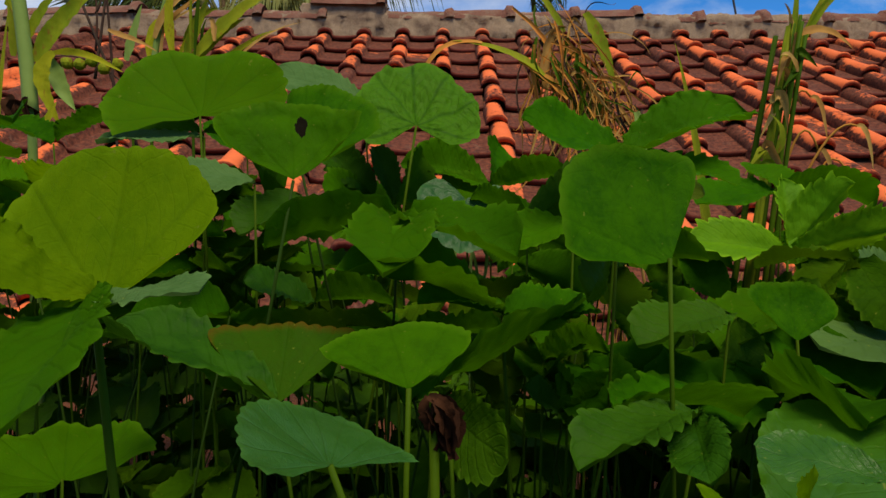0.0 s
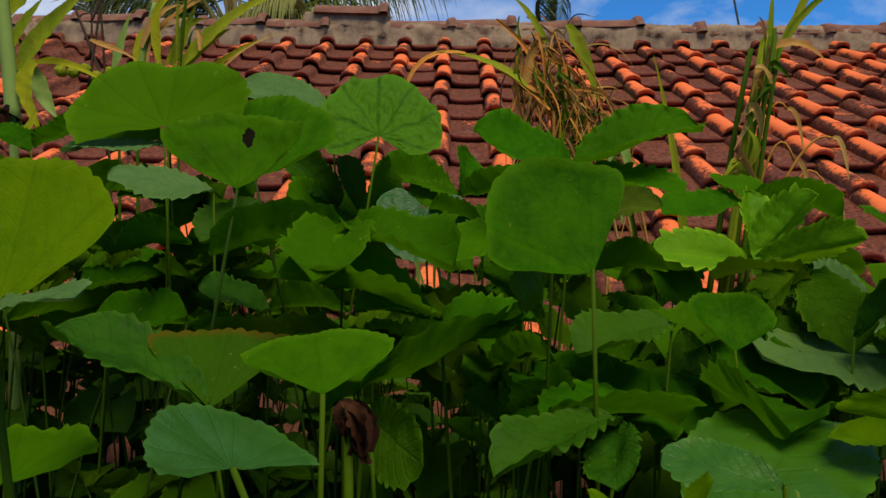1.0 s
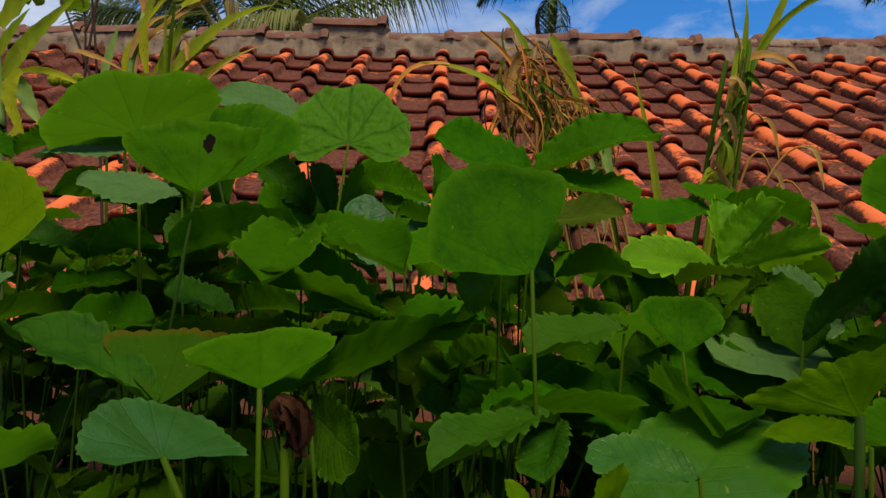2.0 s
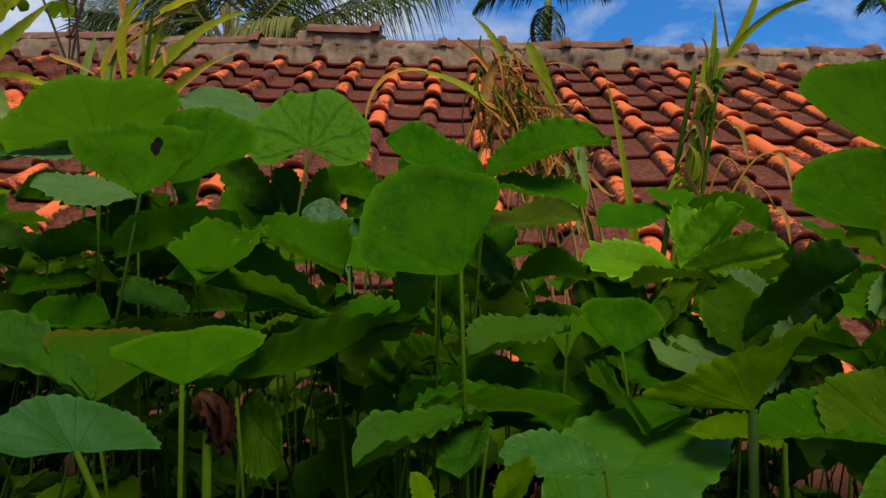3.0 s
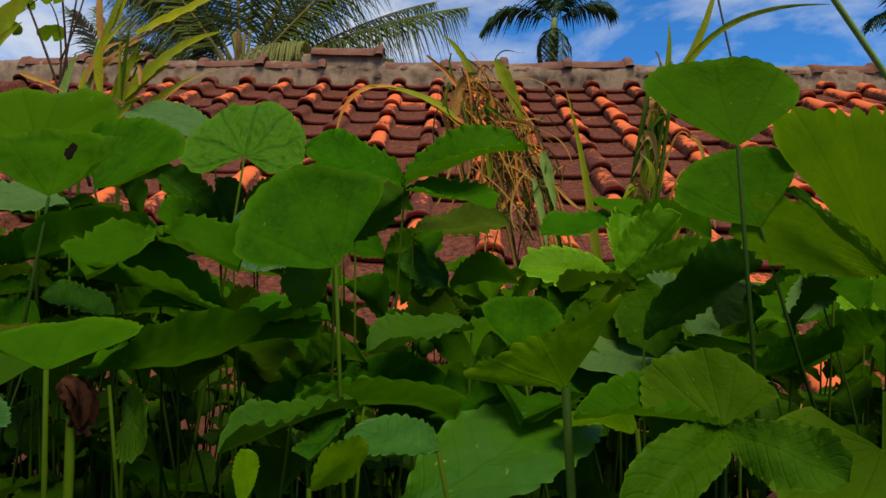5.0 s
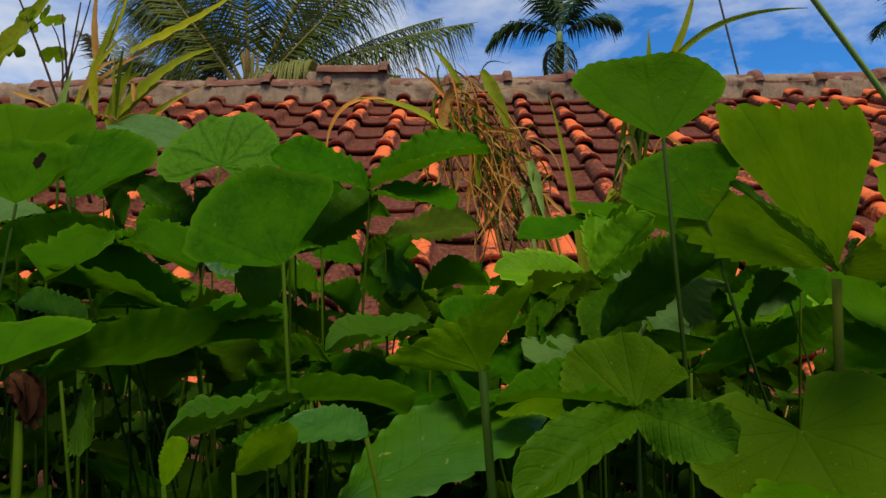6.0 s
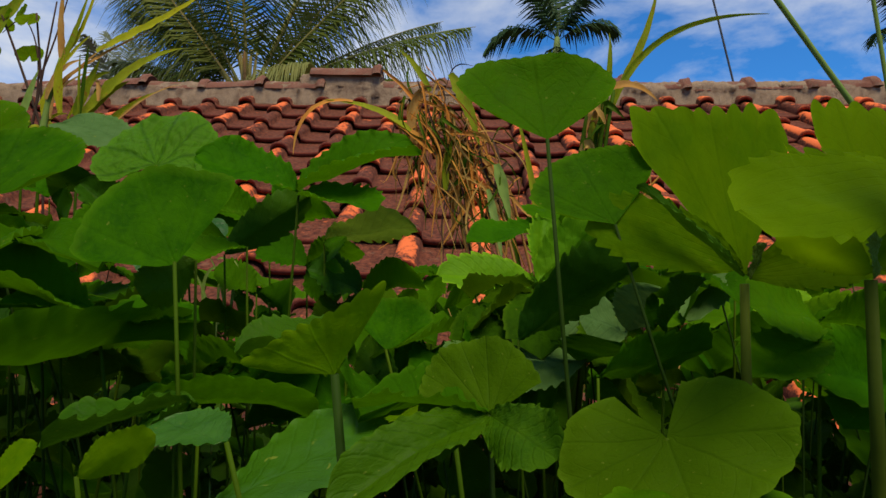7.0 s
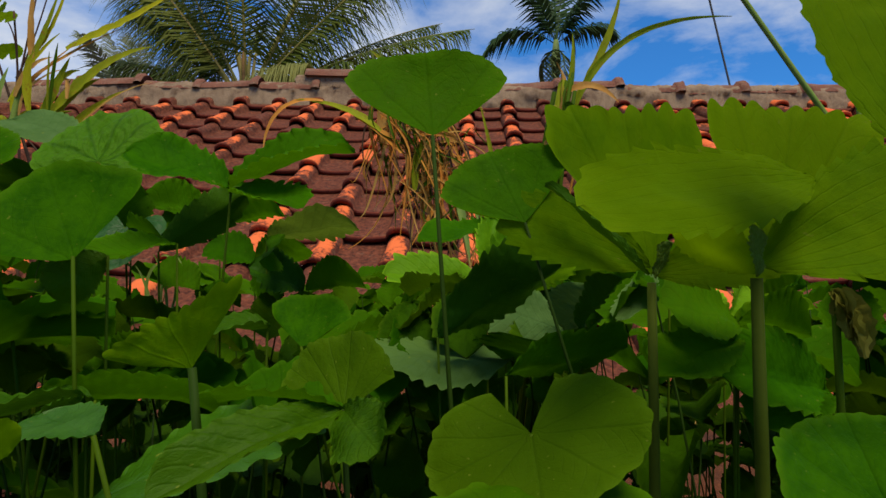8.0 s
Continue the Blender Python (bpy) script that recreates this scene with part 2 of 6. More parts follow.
M_LIME = plain_plant("yellow_green_blade", (0.30, 0.35, 0.010), (0.46, 0.45, 0.016), (0.44, 0.40, 0.016), 0.6, 0.45, 50.0, (1, 1, 0.6), 0.5)
M_REED = plain_plant("pale_reed", (0.15, 0.23, 0.045), (0.23, 0.31, 0.075), (0.13, 0.20, 0.03), 0.5, 0.1, 8.0)
M_DRY = plain_plant("dry_straw", (0.34, 0.19, 0.045), (0.50, 0.34, 0.10), (0.36, 0.14, 0.025), 0.75, 0.2, 30.0)
M_RUST = plain_plant("rust_brown_blade", (0.54, 0.17, 0.025), (0.60, 0.30, 0.06), (0.36, 0.18, 0.025), 0.7, 0.25, 25.0)
M_TWIG = plain_plant("dark_twig", (0.05, 0.025, 0.018), (0.09, 0.05, 0.03), (0.04, 0.03, 0.02), 0.8, 0.0, 30.0)
M_DARK_PATCH = plain_plant("dark_leaf_patch", (0.004, 0.003, 0.001), (0.007, 0.005, 0.002), (0.003, 0.003, 0.001), 1.0, 0.0, 60.0)
M_DYING = plain_plant("dying_olive_leaf", (0.16, 0.17, 0.02), (0.27, 0.24, 0.045), (0.18, 0.13, 0.02), 0.7, 0.3, 40.0)
M_DEAD = plain_plant("withered_brown", (0.0280, 0.0104, 0.0046), (0.0595, 0.0234, 0.0097), (0.0210, 0.0084, 0.0039), 0.9, 0.05, 40.0)
M_PALM = plain_plant("coconut_frond", (0.0467, 0.0808, 0.0080), (0.1020, 0.1403, 0.0176), (0.1785, 0.1870, 0.0400), 0.5, 0.25, 3.0)
M_PALM_YELLOW = plain_plant("yellowing_frond", (0.22, 0.24, 0.07), (0.30, 0.29, 0.10), (0.18, 0.20, 0.06), 0.6, 0.3, 3.0)
# dark copy of the coconut frond: shade inside the crown put into the colour
M_PALM_DARK = plain_plant("shade_toned_coconut_frond", (0.018, 0.040, 0.006), (0.045, 0.075, 0.012), (0.08, 0.10, 0.025), 0.5, 0.2, 3.0)
M_PALM_RIB = plain_plant("coconut_rib", (0.20, 0.20, 0.05), (0.30, 0.27, 0.08), (0.22, 0.15, 0.05), 0.5, 0.0, 3.0)
M_ARECA = plain_plant("areca_frond", (0.020, 0.050, 0.016), (0.040, 0.080, 0.022), (0.03, 0.06, 0.02), 0.5, 0.2, 3.0)
# areca green made paler and greyer: light on distant fronds put into the colour
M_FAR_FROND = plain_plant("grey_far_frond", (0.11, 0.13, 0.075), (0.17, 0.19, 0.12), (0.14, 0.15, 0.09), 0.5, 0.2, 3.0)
M_TRUNK = plain_plant("palm_trunk", (0.15, 0.085, 0.035), (0.25, 0.15, 0.065), (0.13, 0.08, 0.03), 0.9, 0.0, 2.5, (1, 1, 5))
M_CROWNSHAFT = plain_plant("pale_green_shaft", (0.11, 0.17, 0.05), (0.16, 0.21, 0.07), (0.13, 0.16, 0.06), 0.5, 0.0, 3.0)


def tile_material():
    """Old clay: dark crust over most of the tile, clean orange clay near the overlap of the tile above, a red rim at the lower end."""
    m, nt = material("old_clay_tile")
    tc = nt.nodes.new("ShaderNodeTexCoord")
    obj = tc.outputs["Object"]
    sep = nt.nodes.new("ShaderNodeSeparateXYZ")
    nt.links.new(obj, sep.inputs[0])
    info = nt.nodes.new("ShaderNodeObjectInfo")
    rnd = info.outputs["Random"]
    place = nt.nodes.new("ShaderNodeSeparateXYZ")
    nt.links.new(info.outputs["Location"], place.inputs[0])
    # the roof has weathered unevenly: cleaner clay towards +x, patches a few tiles wide
    patch = math_node(nt, "MULTIPLY", math_node(nt, "SUBTRACT", noise_out(nt, 1.6, 2.0, 0.5, info.outputs["Location"]), 0.5), 0.5)
    patch = math_node(nt, "ADD", patch, math_node(nt, "MULTIPLY", place.outputs["X"], 0.085))
    off = nt.nodes.new("ShaderNodeVectorMath")
    off.operation = "MULTIPLY_ADD"
    comb = nt.nodes.new("ShaderNodeCombineXYZ")
    for i, k in enumerate((37.0, 91.0, 53.0)):
        nt.links.new(math_node(nt, "MULTIPLY", rnd, k), comb.inputs[i])
    nt.links.new(obj, off.inputs[0])
    off.inputs[1].default_value = (1, 1, 1)
    nt.links.new(comb.outputs[0], off.inputs[2])
    p = off.outputs[0]
    blot = noise_out(nt, 11.0, 4.0, 0.65, p, 0.4)
    grit = noise_out(nt, 75.0, 6.0, 0.72, p)
    fine = noise_out(nt, 420.0, 3.0, 0.6, p)
    # crust: lower half of the tile's length and the pan; bare where the tile above sheltered it, and on rubbed rolls
    along = ramp(nt, sep.outputs["Y"], [(0.03, 0.0), (0.17, 1.0)])
    roll = ramp(nt, sep.outputs["Z"], [(0.010, 0.0), (0.026, 1.0)])
    luck = math_node(nt, "FRACT", math_node(nt, "MULTIPLY", rnd, 17.0))
    bare = math_node(nt, "ADD", math_node(nt, "MULTIPLY", along, 0.17), math_node(nt, "MULTIPLY", roll, 0.42))
    bare = math_node(nt, "ADD", bare, math_node(nt, "MULTIPLY", math_node(nt, "SUBTRACT", luck, 0.5), 0.50))
    bare = math_node(nt, "ADD", bare, math_node(nt, "SUBTRACT", blot, 0.5))
    bare = math_node(nt, "ADD", bare, patch)
    bare = math_node(nt, "ADD", bare, math_node(nt, "MULTIPLY", math_node(nt, "SUBTRACT", grit, 0.5), 0.85))
    bare = ramp(nt, bare, [(0.405, 0.0), (0.57, 1.0)])
    clay = mix_colour(nt, blot, (0.46, 0.080, 0.022), (0.66, 0.150, 0.042))
    crust = mix_colour(nt, ramp(nt, grit, [(0.36, 0.0), (0.62, 1.0)]), (0.030, 0.009, 0.0055), (0.138, 0.041, 0.021))
    crust = mix_colour(nt, math_node(nt, "MULTIPLY", ramp(nt, noise_out(nt, 35.0, 3.0, 0.6, p), [(0.58, 0.0), (0.7, 1.0)]), 0.35),
                       crust, (0.17, 0.095, 0.06))
    col = mix_colour(nt, bare, crust, clay)
    rim = ramp(nt, sep.outputs["Y"], [(0.0, 1.0), (0.004, 0.0)])
    col = mix_colour(nt, math_node(nt, "MULTIPLY", rim, 0.6), col, (0.16, 0.030, 0.020))
    h = math_node(nt, "ADD", math_node(nt, "MULTIPLY", grit, 0.7), math_node(nt, "MULTIPLY", fine, 0.3))
    finish(nt, col, math_node(nt, "ADD", 0.72, math_node(nt, "MULTIPLY", grit, 0.25)), h, 0.5, 0.004, 0.12)
    return m


M_TILE = tile_material()


def outer_tile_material():
    """The same old clay on the joined tiles: crust and clean clay differ from tile to tile."""
    m, nt = material("old_clay_tile_outer")
    obj = nt.nodes.new("ShaderNodeTexCoord").outputs["Object"]
    luck = nt.nodes.new("ShaderNodeNewGeometry").outputs["Random Per Island"]
    blot = noise_out(nt, 11.0, 4.0, 0.65, obj, 0.4)
    grit = noise_out(nt, 75.0, 6.0, 0.72, obj)
    bare = math_node(nt, "ADD", math_node(nt, "MULTIPLY", math_node(nt, "SUBTRACT", luck, 0.5), 0.6), blot)
    bare = math_node(nt, "ADD", bare, math_node(nt, "MULTIPLY", math_node(nt, "SUBTRACT", grit, 0.5), 0.8))
    bare = ramp(nt, bare, [(0.58, 0.0), (0.76, 1.0)])
    clay = mix_colour(nt, blot, (0.46, 0.080, 0.022), (0.66, 0.150, 0.042))
    crust = mix_colour(nt, ramp(nt, grit, [(0.36, 0.0), (0.62, 1.0)]), (0.030, 0.009, 0.0055), (0.138, 0.041, 0.021))
    finish(nt, mix_colour(nt, bare, crust, clay), 0.85, grit, 0.5, 0.004, 0.12)
    return m


M_TILE_FAR = outer_tile_material()


def mineral(name, a, b, stain, scale=6.0, bump=0.6, dist=0.01):
    m, nt = material(name)
    obj = nt.nodes.new("ShaderNodeTexCoord").outputs["Object"]
    big = noise_out(nt, scale, 5.0, 0.65, obj, 0.3)
    grit = noise_out(nt, scale * 18, 5.0, 0.7, obj)
    st = ramp(nt, noise_out(nt, scale * 0.6, 6.0, 0.7, obj, 0.6), [(0.48, 0.0), (0.66, 1.0)])
    col = mix_colour(nt, big, a, b)
    col = mix_colour(nt, math_node(nt, "MULTIPLY", st, 0.75), col, stain)
    col = mix_colour(nt, math_node(nt, "MULTIPLY", ramp(nt, grit, [(0.35, 1.0), (0.6, 0.0)]), 0.5), col, tuple(x * 0.5 for x in a))
    h = math_node(nt, "ADD", math_node(nt, "MULTIPLY", big, 0.6), math_node(nt, "MULTIPLY", grit, 0.4))
    finish(nt, col, 0.9, h, bump, dist, 0.2)
    return m


M_MORTAR = mineral("old_mortar", (0.16, 0.105, 0.068), (0.37, 0.265, 0.165), (0.085, 0.048, 0.032), 16.0, 1.0, 0.012)
M_CAP = mineral("ridge_clay", (0.115, 0.044, 0.030), (0.25, 0.105, 0.064), (0.20, 0.135, 0.090), 22.0, 0.9, 0.012)
M_SOIL = mineral("red_soil", (0.0825, 0.0264, 0.0100), (0.1870, 0.0578, 0.0190), (0.0193, 0.0099, 0.0050), 9.0, 1.0, 0.02)
M_WALL = mineral("plaster_wall", (0.45, 0.42, 0.36), (0.55, 0.52, 0.46), (0.25, 0.23, 0.19), 2.0)
M_CABLE = mineral("dark_cable", (0.05, 0.055, 0.06), (0.07, 0.075, 0.08), (0.04, 0.04, 0.04), 5.0)


# ---- building helpers ----
def mesh_from(name, verts, faces, mat, uvs=None, smooth=True):
    me = bpy.data.meshes.new(name)
    me.from_pydata(verts, [], faces)
    me.materials.append(mat)
    if smooth:
        me.polygons.foreach_set("use_smooth", [True] * len(me.polygons))
    if uvs is not None:
        layer = me.uv_layers.new(name="UVMap")
        for loop in me.loops:
            layer.data[loop.index].uv = uvs[loop.vertex_index]
    me.update()
    return me


def part(name, me, parent, m=None, label="", kind=""):
    """Links a mesh as one object under a thing or a part; m: its pose relative to the parent."""
    ob = new(name, me)
    if parent is not None:
        ob.parent = parent
    if m is not None:
        ob.matrix_basis = m
    return tagged(ob, label=label, kind=kind)


def tube_mesh(name, pts, radii, mat, sides=6, caps=True):
    """A tapering tube along points."""
    pts = [Vector(p) for p in pts]
    verts, faces = [], []
    side = None
    for i, p in enumerate(pts):
        d = (pts[min(i + 1, len(pts) - 1)] - pts[max(i - 1, 0)]).normalized()
        if side is None:
            side = d.orthogonal().normalized()
        side = (side - d * side.dot(d)).normalized()
        up = d.cross(side)
        for k in range(sides):
            a = 2 * math.pi * k / sides
            verts.append(p + (side * math.cos(a) + up * math.sin(a)) * radii[i])
    for i in range(len(pts) - 1):
        for k in range(sides):
            a, b = i * sides + k, i * sides + (k + 1) % sides
            faces.append((a, b, b + sides, a + sides))
    if caps:
        faces.append(tuple(range(sides))[::-1])
        faces.append(tuple(range((len(pts) - 1) * sides, len(pts) * sides)))
    return mesh_from(name, verts, faces, mat)


def bezier(a, b, c, n):
    a, b, c = Vector(a), Vector(b), Vector(c)
    return [a * (1 - t) ** 2 + b * 2 * t * (1 - t) + c * t * t for t in (i / n for i in range(n + 1))]


def box_mesh(name, x0, y0, z0, x1, y1, z1, mat, bevel=0.01):
    bm = bmesh.new()
    bmesh.ops.create_cube(bm, size=1.0)
    for v in bm.verts:
        v.co = Vector((x0 + (v.co.x + 0.5) * (x1 - x0), y0 + (v.co.y + 0.5) * (y1 - y0), z0 + (v.co.z + 0.5) * (z1 - z0)))
    if bevel:
        bmesh.ops.bevel(bm, geom=bm.edges[:], offset=bevel, segments=2, affect="EDGES")
    me = bpy.data.meshes.new(name)
    bm.to_mesh(me)
    bm.free()
    me.materials.append(mat)
    return me


def blade_mesh(name, pts, widths, mat, fold=0.25, face=(0, -1, 0.3), twist=0.0):
    """A strap leaf along points: folded at the midrib, seven vertices across would be too many, so five."""
    pts = [Vector(p) for p in pts]
    face = Vector(face).normalized()
    verts, faces, uvs = [], [], []
    n = len(pts)
    for i, p in enumerate(pts):
        d = (pts[min(i + 1, n - 1)] - pts[max(i - 1, 0)]).normalized()
        side = d.cross(face)
        side = side.normalized() if side.length > 1e-4 else d.orthogonal().normalized()
        side = Matrix.Rotation(twist * i / max(1, n - 1), 3, d) @ side
        up = side.cross(d).normalized()
        for k in range(5):
            s = k / 2 - 1
            wave = 0.10 * math.sin(i * 1.9 + k * 1.3)
            rag = 1 + (0.22 * noise.noise(p * 260 + Vector((k * 3.1, 0, 0))) if k in (0, 4) else 0)
            verts.append(p + side * s * rag * widths[i] / 2 + up * (abs(s) * fold + wave) * widths[i] / 2)
            uvs.append((k / 4, i / (n - 1)))
    for i in range(n - 1):
        for k in range(4):
            a = i * 5 + k
            faces.append((a, a + 1, a + 6, a + 5))
    return mesh_from(name, verts, faces, mat, uvs)

# ---- ground ----
GROUND_Z = -0.17


def build_ground():
    verts, faces = [], []
    xs = [-3000, -300, -60, -20, -8, -4] + [-2.5 + 0.125 * i for i in range(41)] + [4, 8, 20, 60, 300, 3000]
    ys = [-3000, -300, -60, -20, -8, -3, -1.5] + [-0.6 + 0.12 * i for i in range(21)] + [2.6, 4, 8, 20, 60, 300, 3000]
    for y in ys:
        for x in xs:
            z = GROUND_Z
            if abs(x) < 3 and -0.7 < y < 1.85:
                k = min(1.0, max(0.0, (y - 0.58) / 0.36))
                z += 0.15 * k * k * (3 - 2 * k)     # the soil banks up under the eaves
                z += 0.025 * noise.noise((x * 4, y * 4, 3.1)) + 0.012 * noise.noise((x * 14, y * 14, 1.7))
            verts.append((x, y, z))
    w = len(xs)
    for j in range(len(ys) - 1):
        for i in range(w - 1):
            a = j * w + i
            faces.append((a, a + 1, a + 1 + w, a + w))
    ob = new("ground", mesh_from("ground", verts, faces, M_SOIL))
    tagged(ob, "damp reddish garden soil under the leafy plants", "ground", kind="structure")


build_ground()

# ---- the tiled house roof ----
SLOPE = radians(32.0)
RIDGE_Y, RIDGE_Z = 3.2, 1.25        # lower end of the topmost tile row, on the crest of the rolls
TILE_W, TILE_L, ROWS = 0.2, 0.2, 14
UP = Vector((0, math.cos(SLOPE), math.sin(SLOPE)))
NORMAL = Vector((0, -math.sin(SLOPE), math.cos(SLOPE)))


def tile_mesh(name, seed):
    """A clay pantile: a roll along its left, a shallow pan, a thick rolled rim at the lower end. Origin at the lower end, below the roll."""
    rng = random.Random(seed)
    prof = []
    for k in range(9):
        a = math.pi * (1 - k / 8)
        prof.append((0.036 * math.cos(a), 0.002 + 0.038 * math.sin(a) ** 0.75))
    for k in range(1, 7):
        t = k / 6
        prof.append((0.036 + t * 0.132, 0.002 - 0.004 * math.sin(math.pi * t)))
    n = len(prof)
    steps = [(0.0, 0.005), (0.003, 0.0065), (0.016, 0.0065), (0.022, 0.0005), (0.13, 0.0), (0.25, -0.002)]
    warp = [rng.uniform(-0.0025, 0.0025) for _ in range(4)]
    verts, faces = [], []
    for layer in (0, 1):
        for y, lift in steps:
            for k, (x, z) in enumerate(prof):
                rollness = 1.0 if k < 9 else 0.35
                zz = z + lift * rollness - layer * 0.016 + warp[0] * (x / 0.1) + warp[1] * math.sin(y * 18 + seed)
                verts.append((x * (1 + 0.06 * lift / 0.0065 * (k < 9)), y + warp[2] * x * 8, zz - y * 0.088))
    m = len(steps)

    def at(layer, j, k):
        return (layer * m + j) * n + k

    for j in range(m - 1):
        for k in range(n - 1):
            faces.append((at(0, j, k), at(0, j, k + 1), at(0, j + 1, k + 1), at(0, j + 1, k)))
            if j == 0:
                faces.append((at(1, j, k), at(1, j + 1, k), at(1, j + 1, k + 1), at(1, j, k + 1)))
    for k in range(n - 1):
        faces.append((at(0, 0, k + 1), at(0, 0, k), at(1, 0, k), at(1, 0, k + 1)))
    for j in range(m - 1):
        faces.append((at(0, j, 0), at(0, j + 1, 0), at(1, j + 1, 0), at(1, j, 0)))
        faces.append((at(0, j + 1, n - 1), at(0, j, n - 1), at(1, j, n - 1), at(1, j + 1, n - 1)))
    return mesh_from(name, verts, faces, M_TILE)


def tile_pose(i, j, rng):
    s = j * TILE_L
    crest = Vector((i * TILE_W, RIDGE_Y, RIDGE_Z)) - UP * s
    p = crest - NORMAL * 0.0455 + UP * rng.uniform(-0.014, 0.014) + Vector((rng.uniform(-0.006, 0.006), 0, 0)) + NORMAL * rng.uniform(-0.002, 0.004)
    turn = Matrix((Vector((1, 0, 0)), UP, NORMAL)).transposed().to_4x4()
    return Matrix.Translation(p) @ turn @ pose(0, 0, 0, rng.uniform(-0.8, 0.8), rng.uniform(-1.2, 1.2), rng.uniform(-1.6, 1.6))


house = tagged(new("house"), "low house with an old weathered clay tile roof", "house")
COLS = range(-16, 18)


def build_house():
    # battens and boards below the tiles
    lo = Vector((0, RIDGE_Y, RIDGE_Z)) - UP * (ROWS * TILE_L - 0.22) - NORMAL * 0.075
    hi = Vector((0, RIDGE_Y, RIDGE_Z)) + UP * 0.06 - NORMAL * 0.075
    x0, x1 = COLS[0] * TILE_W - 0.05, (COLS[-1] + 1) * TILE_W - 0.05
    verts, faces = [], []
    for off in (0, -0.03):
        for x, q in ((x0, lo), (x1, lo), (x1, hi), (x0, hi)):
            verts.append(Vector((x, q.y, q.z)) + NORMAL * off)
    faces = [(0, 1, 2, 3), (7, 6, 5, 4), (0, 4, 5, 1), (1, 5, 6, 2), (2, 6, 7, 3), (3, 7, 4, 0)]
    roof = part("roof", mesh_from("roof_deck", verts, faces, M_TWIG, smooth=False), house, label="dark timber roof deck below clay tiles")
    # far slope
    verts = []
    far_lo = Vector((0, 2 * (hi.y + 0.03) - lo.y, lo.z))
    for off in (0, -0.03):
        for x, q in ((x0, Vector((0, hi.y + 0.06, hi.z))), (x1, Vector((0, hi.y + 0.06, hi.z))), (x1, far_lo), (x0, far_lo)):
            verts.append(Vector((x, q.y, q.z + off)))
    part("far_slope", mesh_from("far_slope", verts, faces, M_CAP, smooth=False), house)
    part("wall", box_mesh("wall", x0 + 0.15, lo.y + 0.55, GROUND_Z - 0.1, x1 - 0.15, lo.y + 0.67, lo.z + 0.26, M_WALL, 0.0), house)
    part("wall", box_mesh("wall", x0 + 0.15, far_lo.y - 0.67, GROUND_Z - 0.1, x1 - 0.15, far_lo.y - 0.55, lo.z + 0.26, M_WALL, 0.0), house)
    # gable walls
    y0, y1, top = lo.y + 0.55, far_lo.y - 0.55, lo.z + 0.26
    for gx in (x0 + 0.15, x1 - 0.27):
        shape = [(y0, GROUND_Z - 0.1), (y1, GROUND_Z - 0.1), (y1, top), ((y0 + y1) / 2, hi.z - 0.08), (y0, top)]
        verts = [Vector((gx + dx, y, z)) for dx in (0, 0.12) for y, z in shape]
        sides = [(4, 3, 2, 1, 0), (5, 6, 7, 8, 9)] + [(k, (k + 1) % 5, 5 + (k + 1) % 5, 5 + k) for k in range(5)]
        part("gable_wall", mesh_from("gable_wall", verts, sides, M_WALL, smooth=False), house)
    return roof


roof = build_house()


def ridge_cap_mesh(name, length, seed):
    """A half-round ridge tile lying along x, with a raised collar at one end."""
    rng = random.Random(seed)
    verts, faces = [], []
    xs = [0.0, 0.004, 0.05, length * 0.3, length * 0.5, length * 0.68, length - 0.052, length - 0.046, length - 0.04, length - 0.012, length - 0.004, length]
    rs = [0.070, 0.072, 0.072, 0.070, 0.071, 0.073, 0.072, 0.080, 0.090, 0.094, 0.090, 0.084]
    n = 10
    for x, r in zip(xs, rs):
        for k in range(n + 1):
            a = math.pi * (0.06 + 0.88 * k / n)
            wob = 1 + 0.09 * rng.uniform(-1, 1)
            verts.append((x, -r * math.cos(a) * 1.05 * wob, (r * math.sin(a) - 0.045) * wob))
    for i in range(len(xs) - 1):
        for k in range(n):
            a = i * (n + 1) + k
            faces.append((a, a + n + 1, a + n + 2, a + 1))
    faces.append(tuple(range(n + 1))[::-1])
    faces.append(tuple(range((len(xs) - 1) * (n + 1), len(xs) * (n + 1))))
    return mesh_from(name, verts, faces, M_CAP)


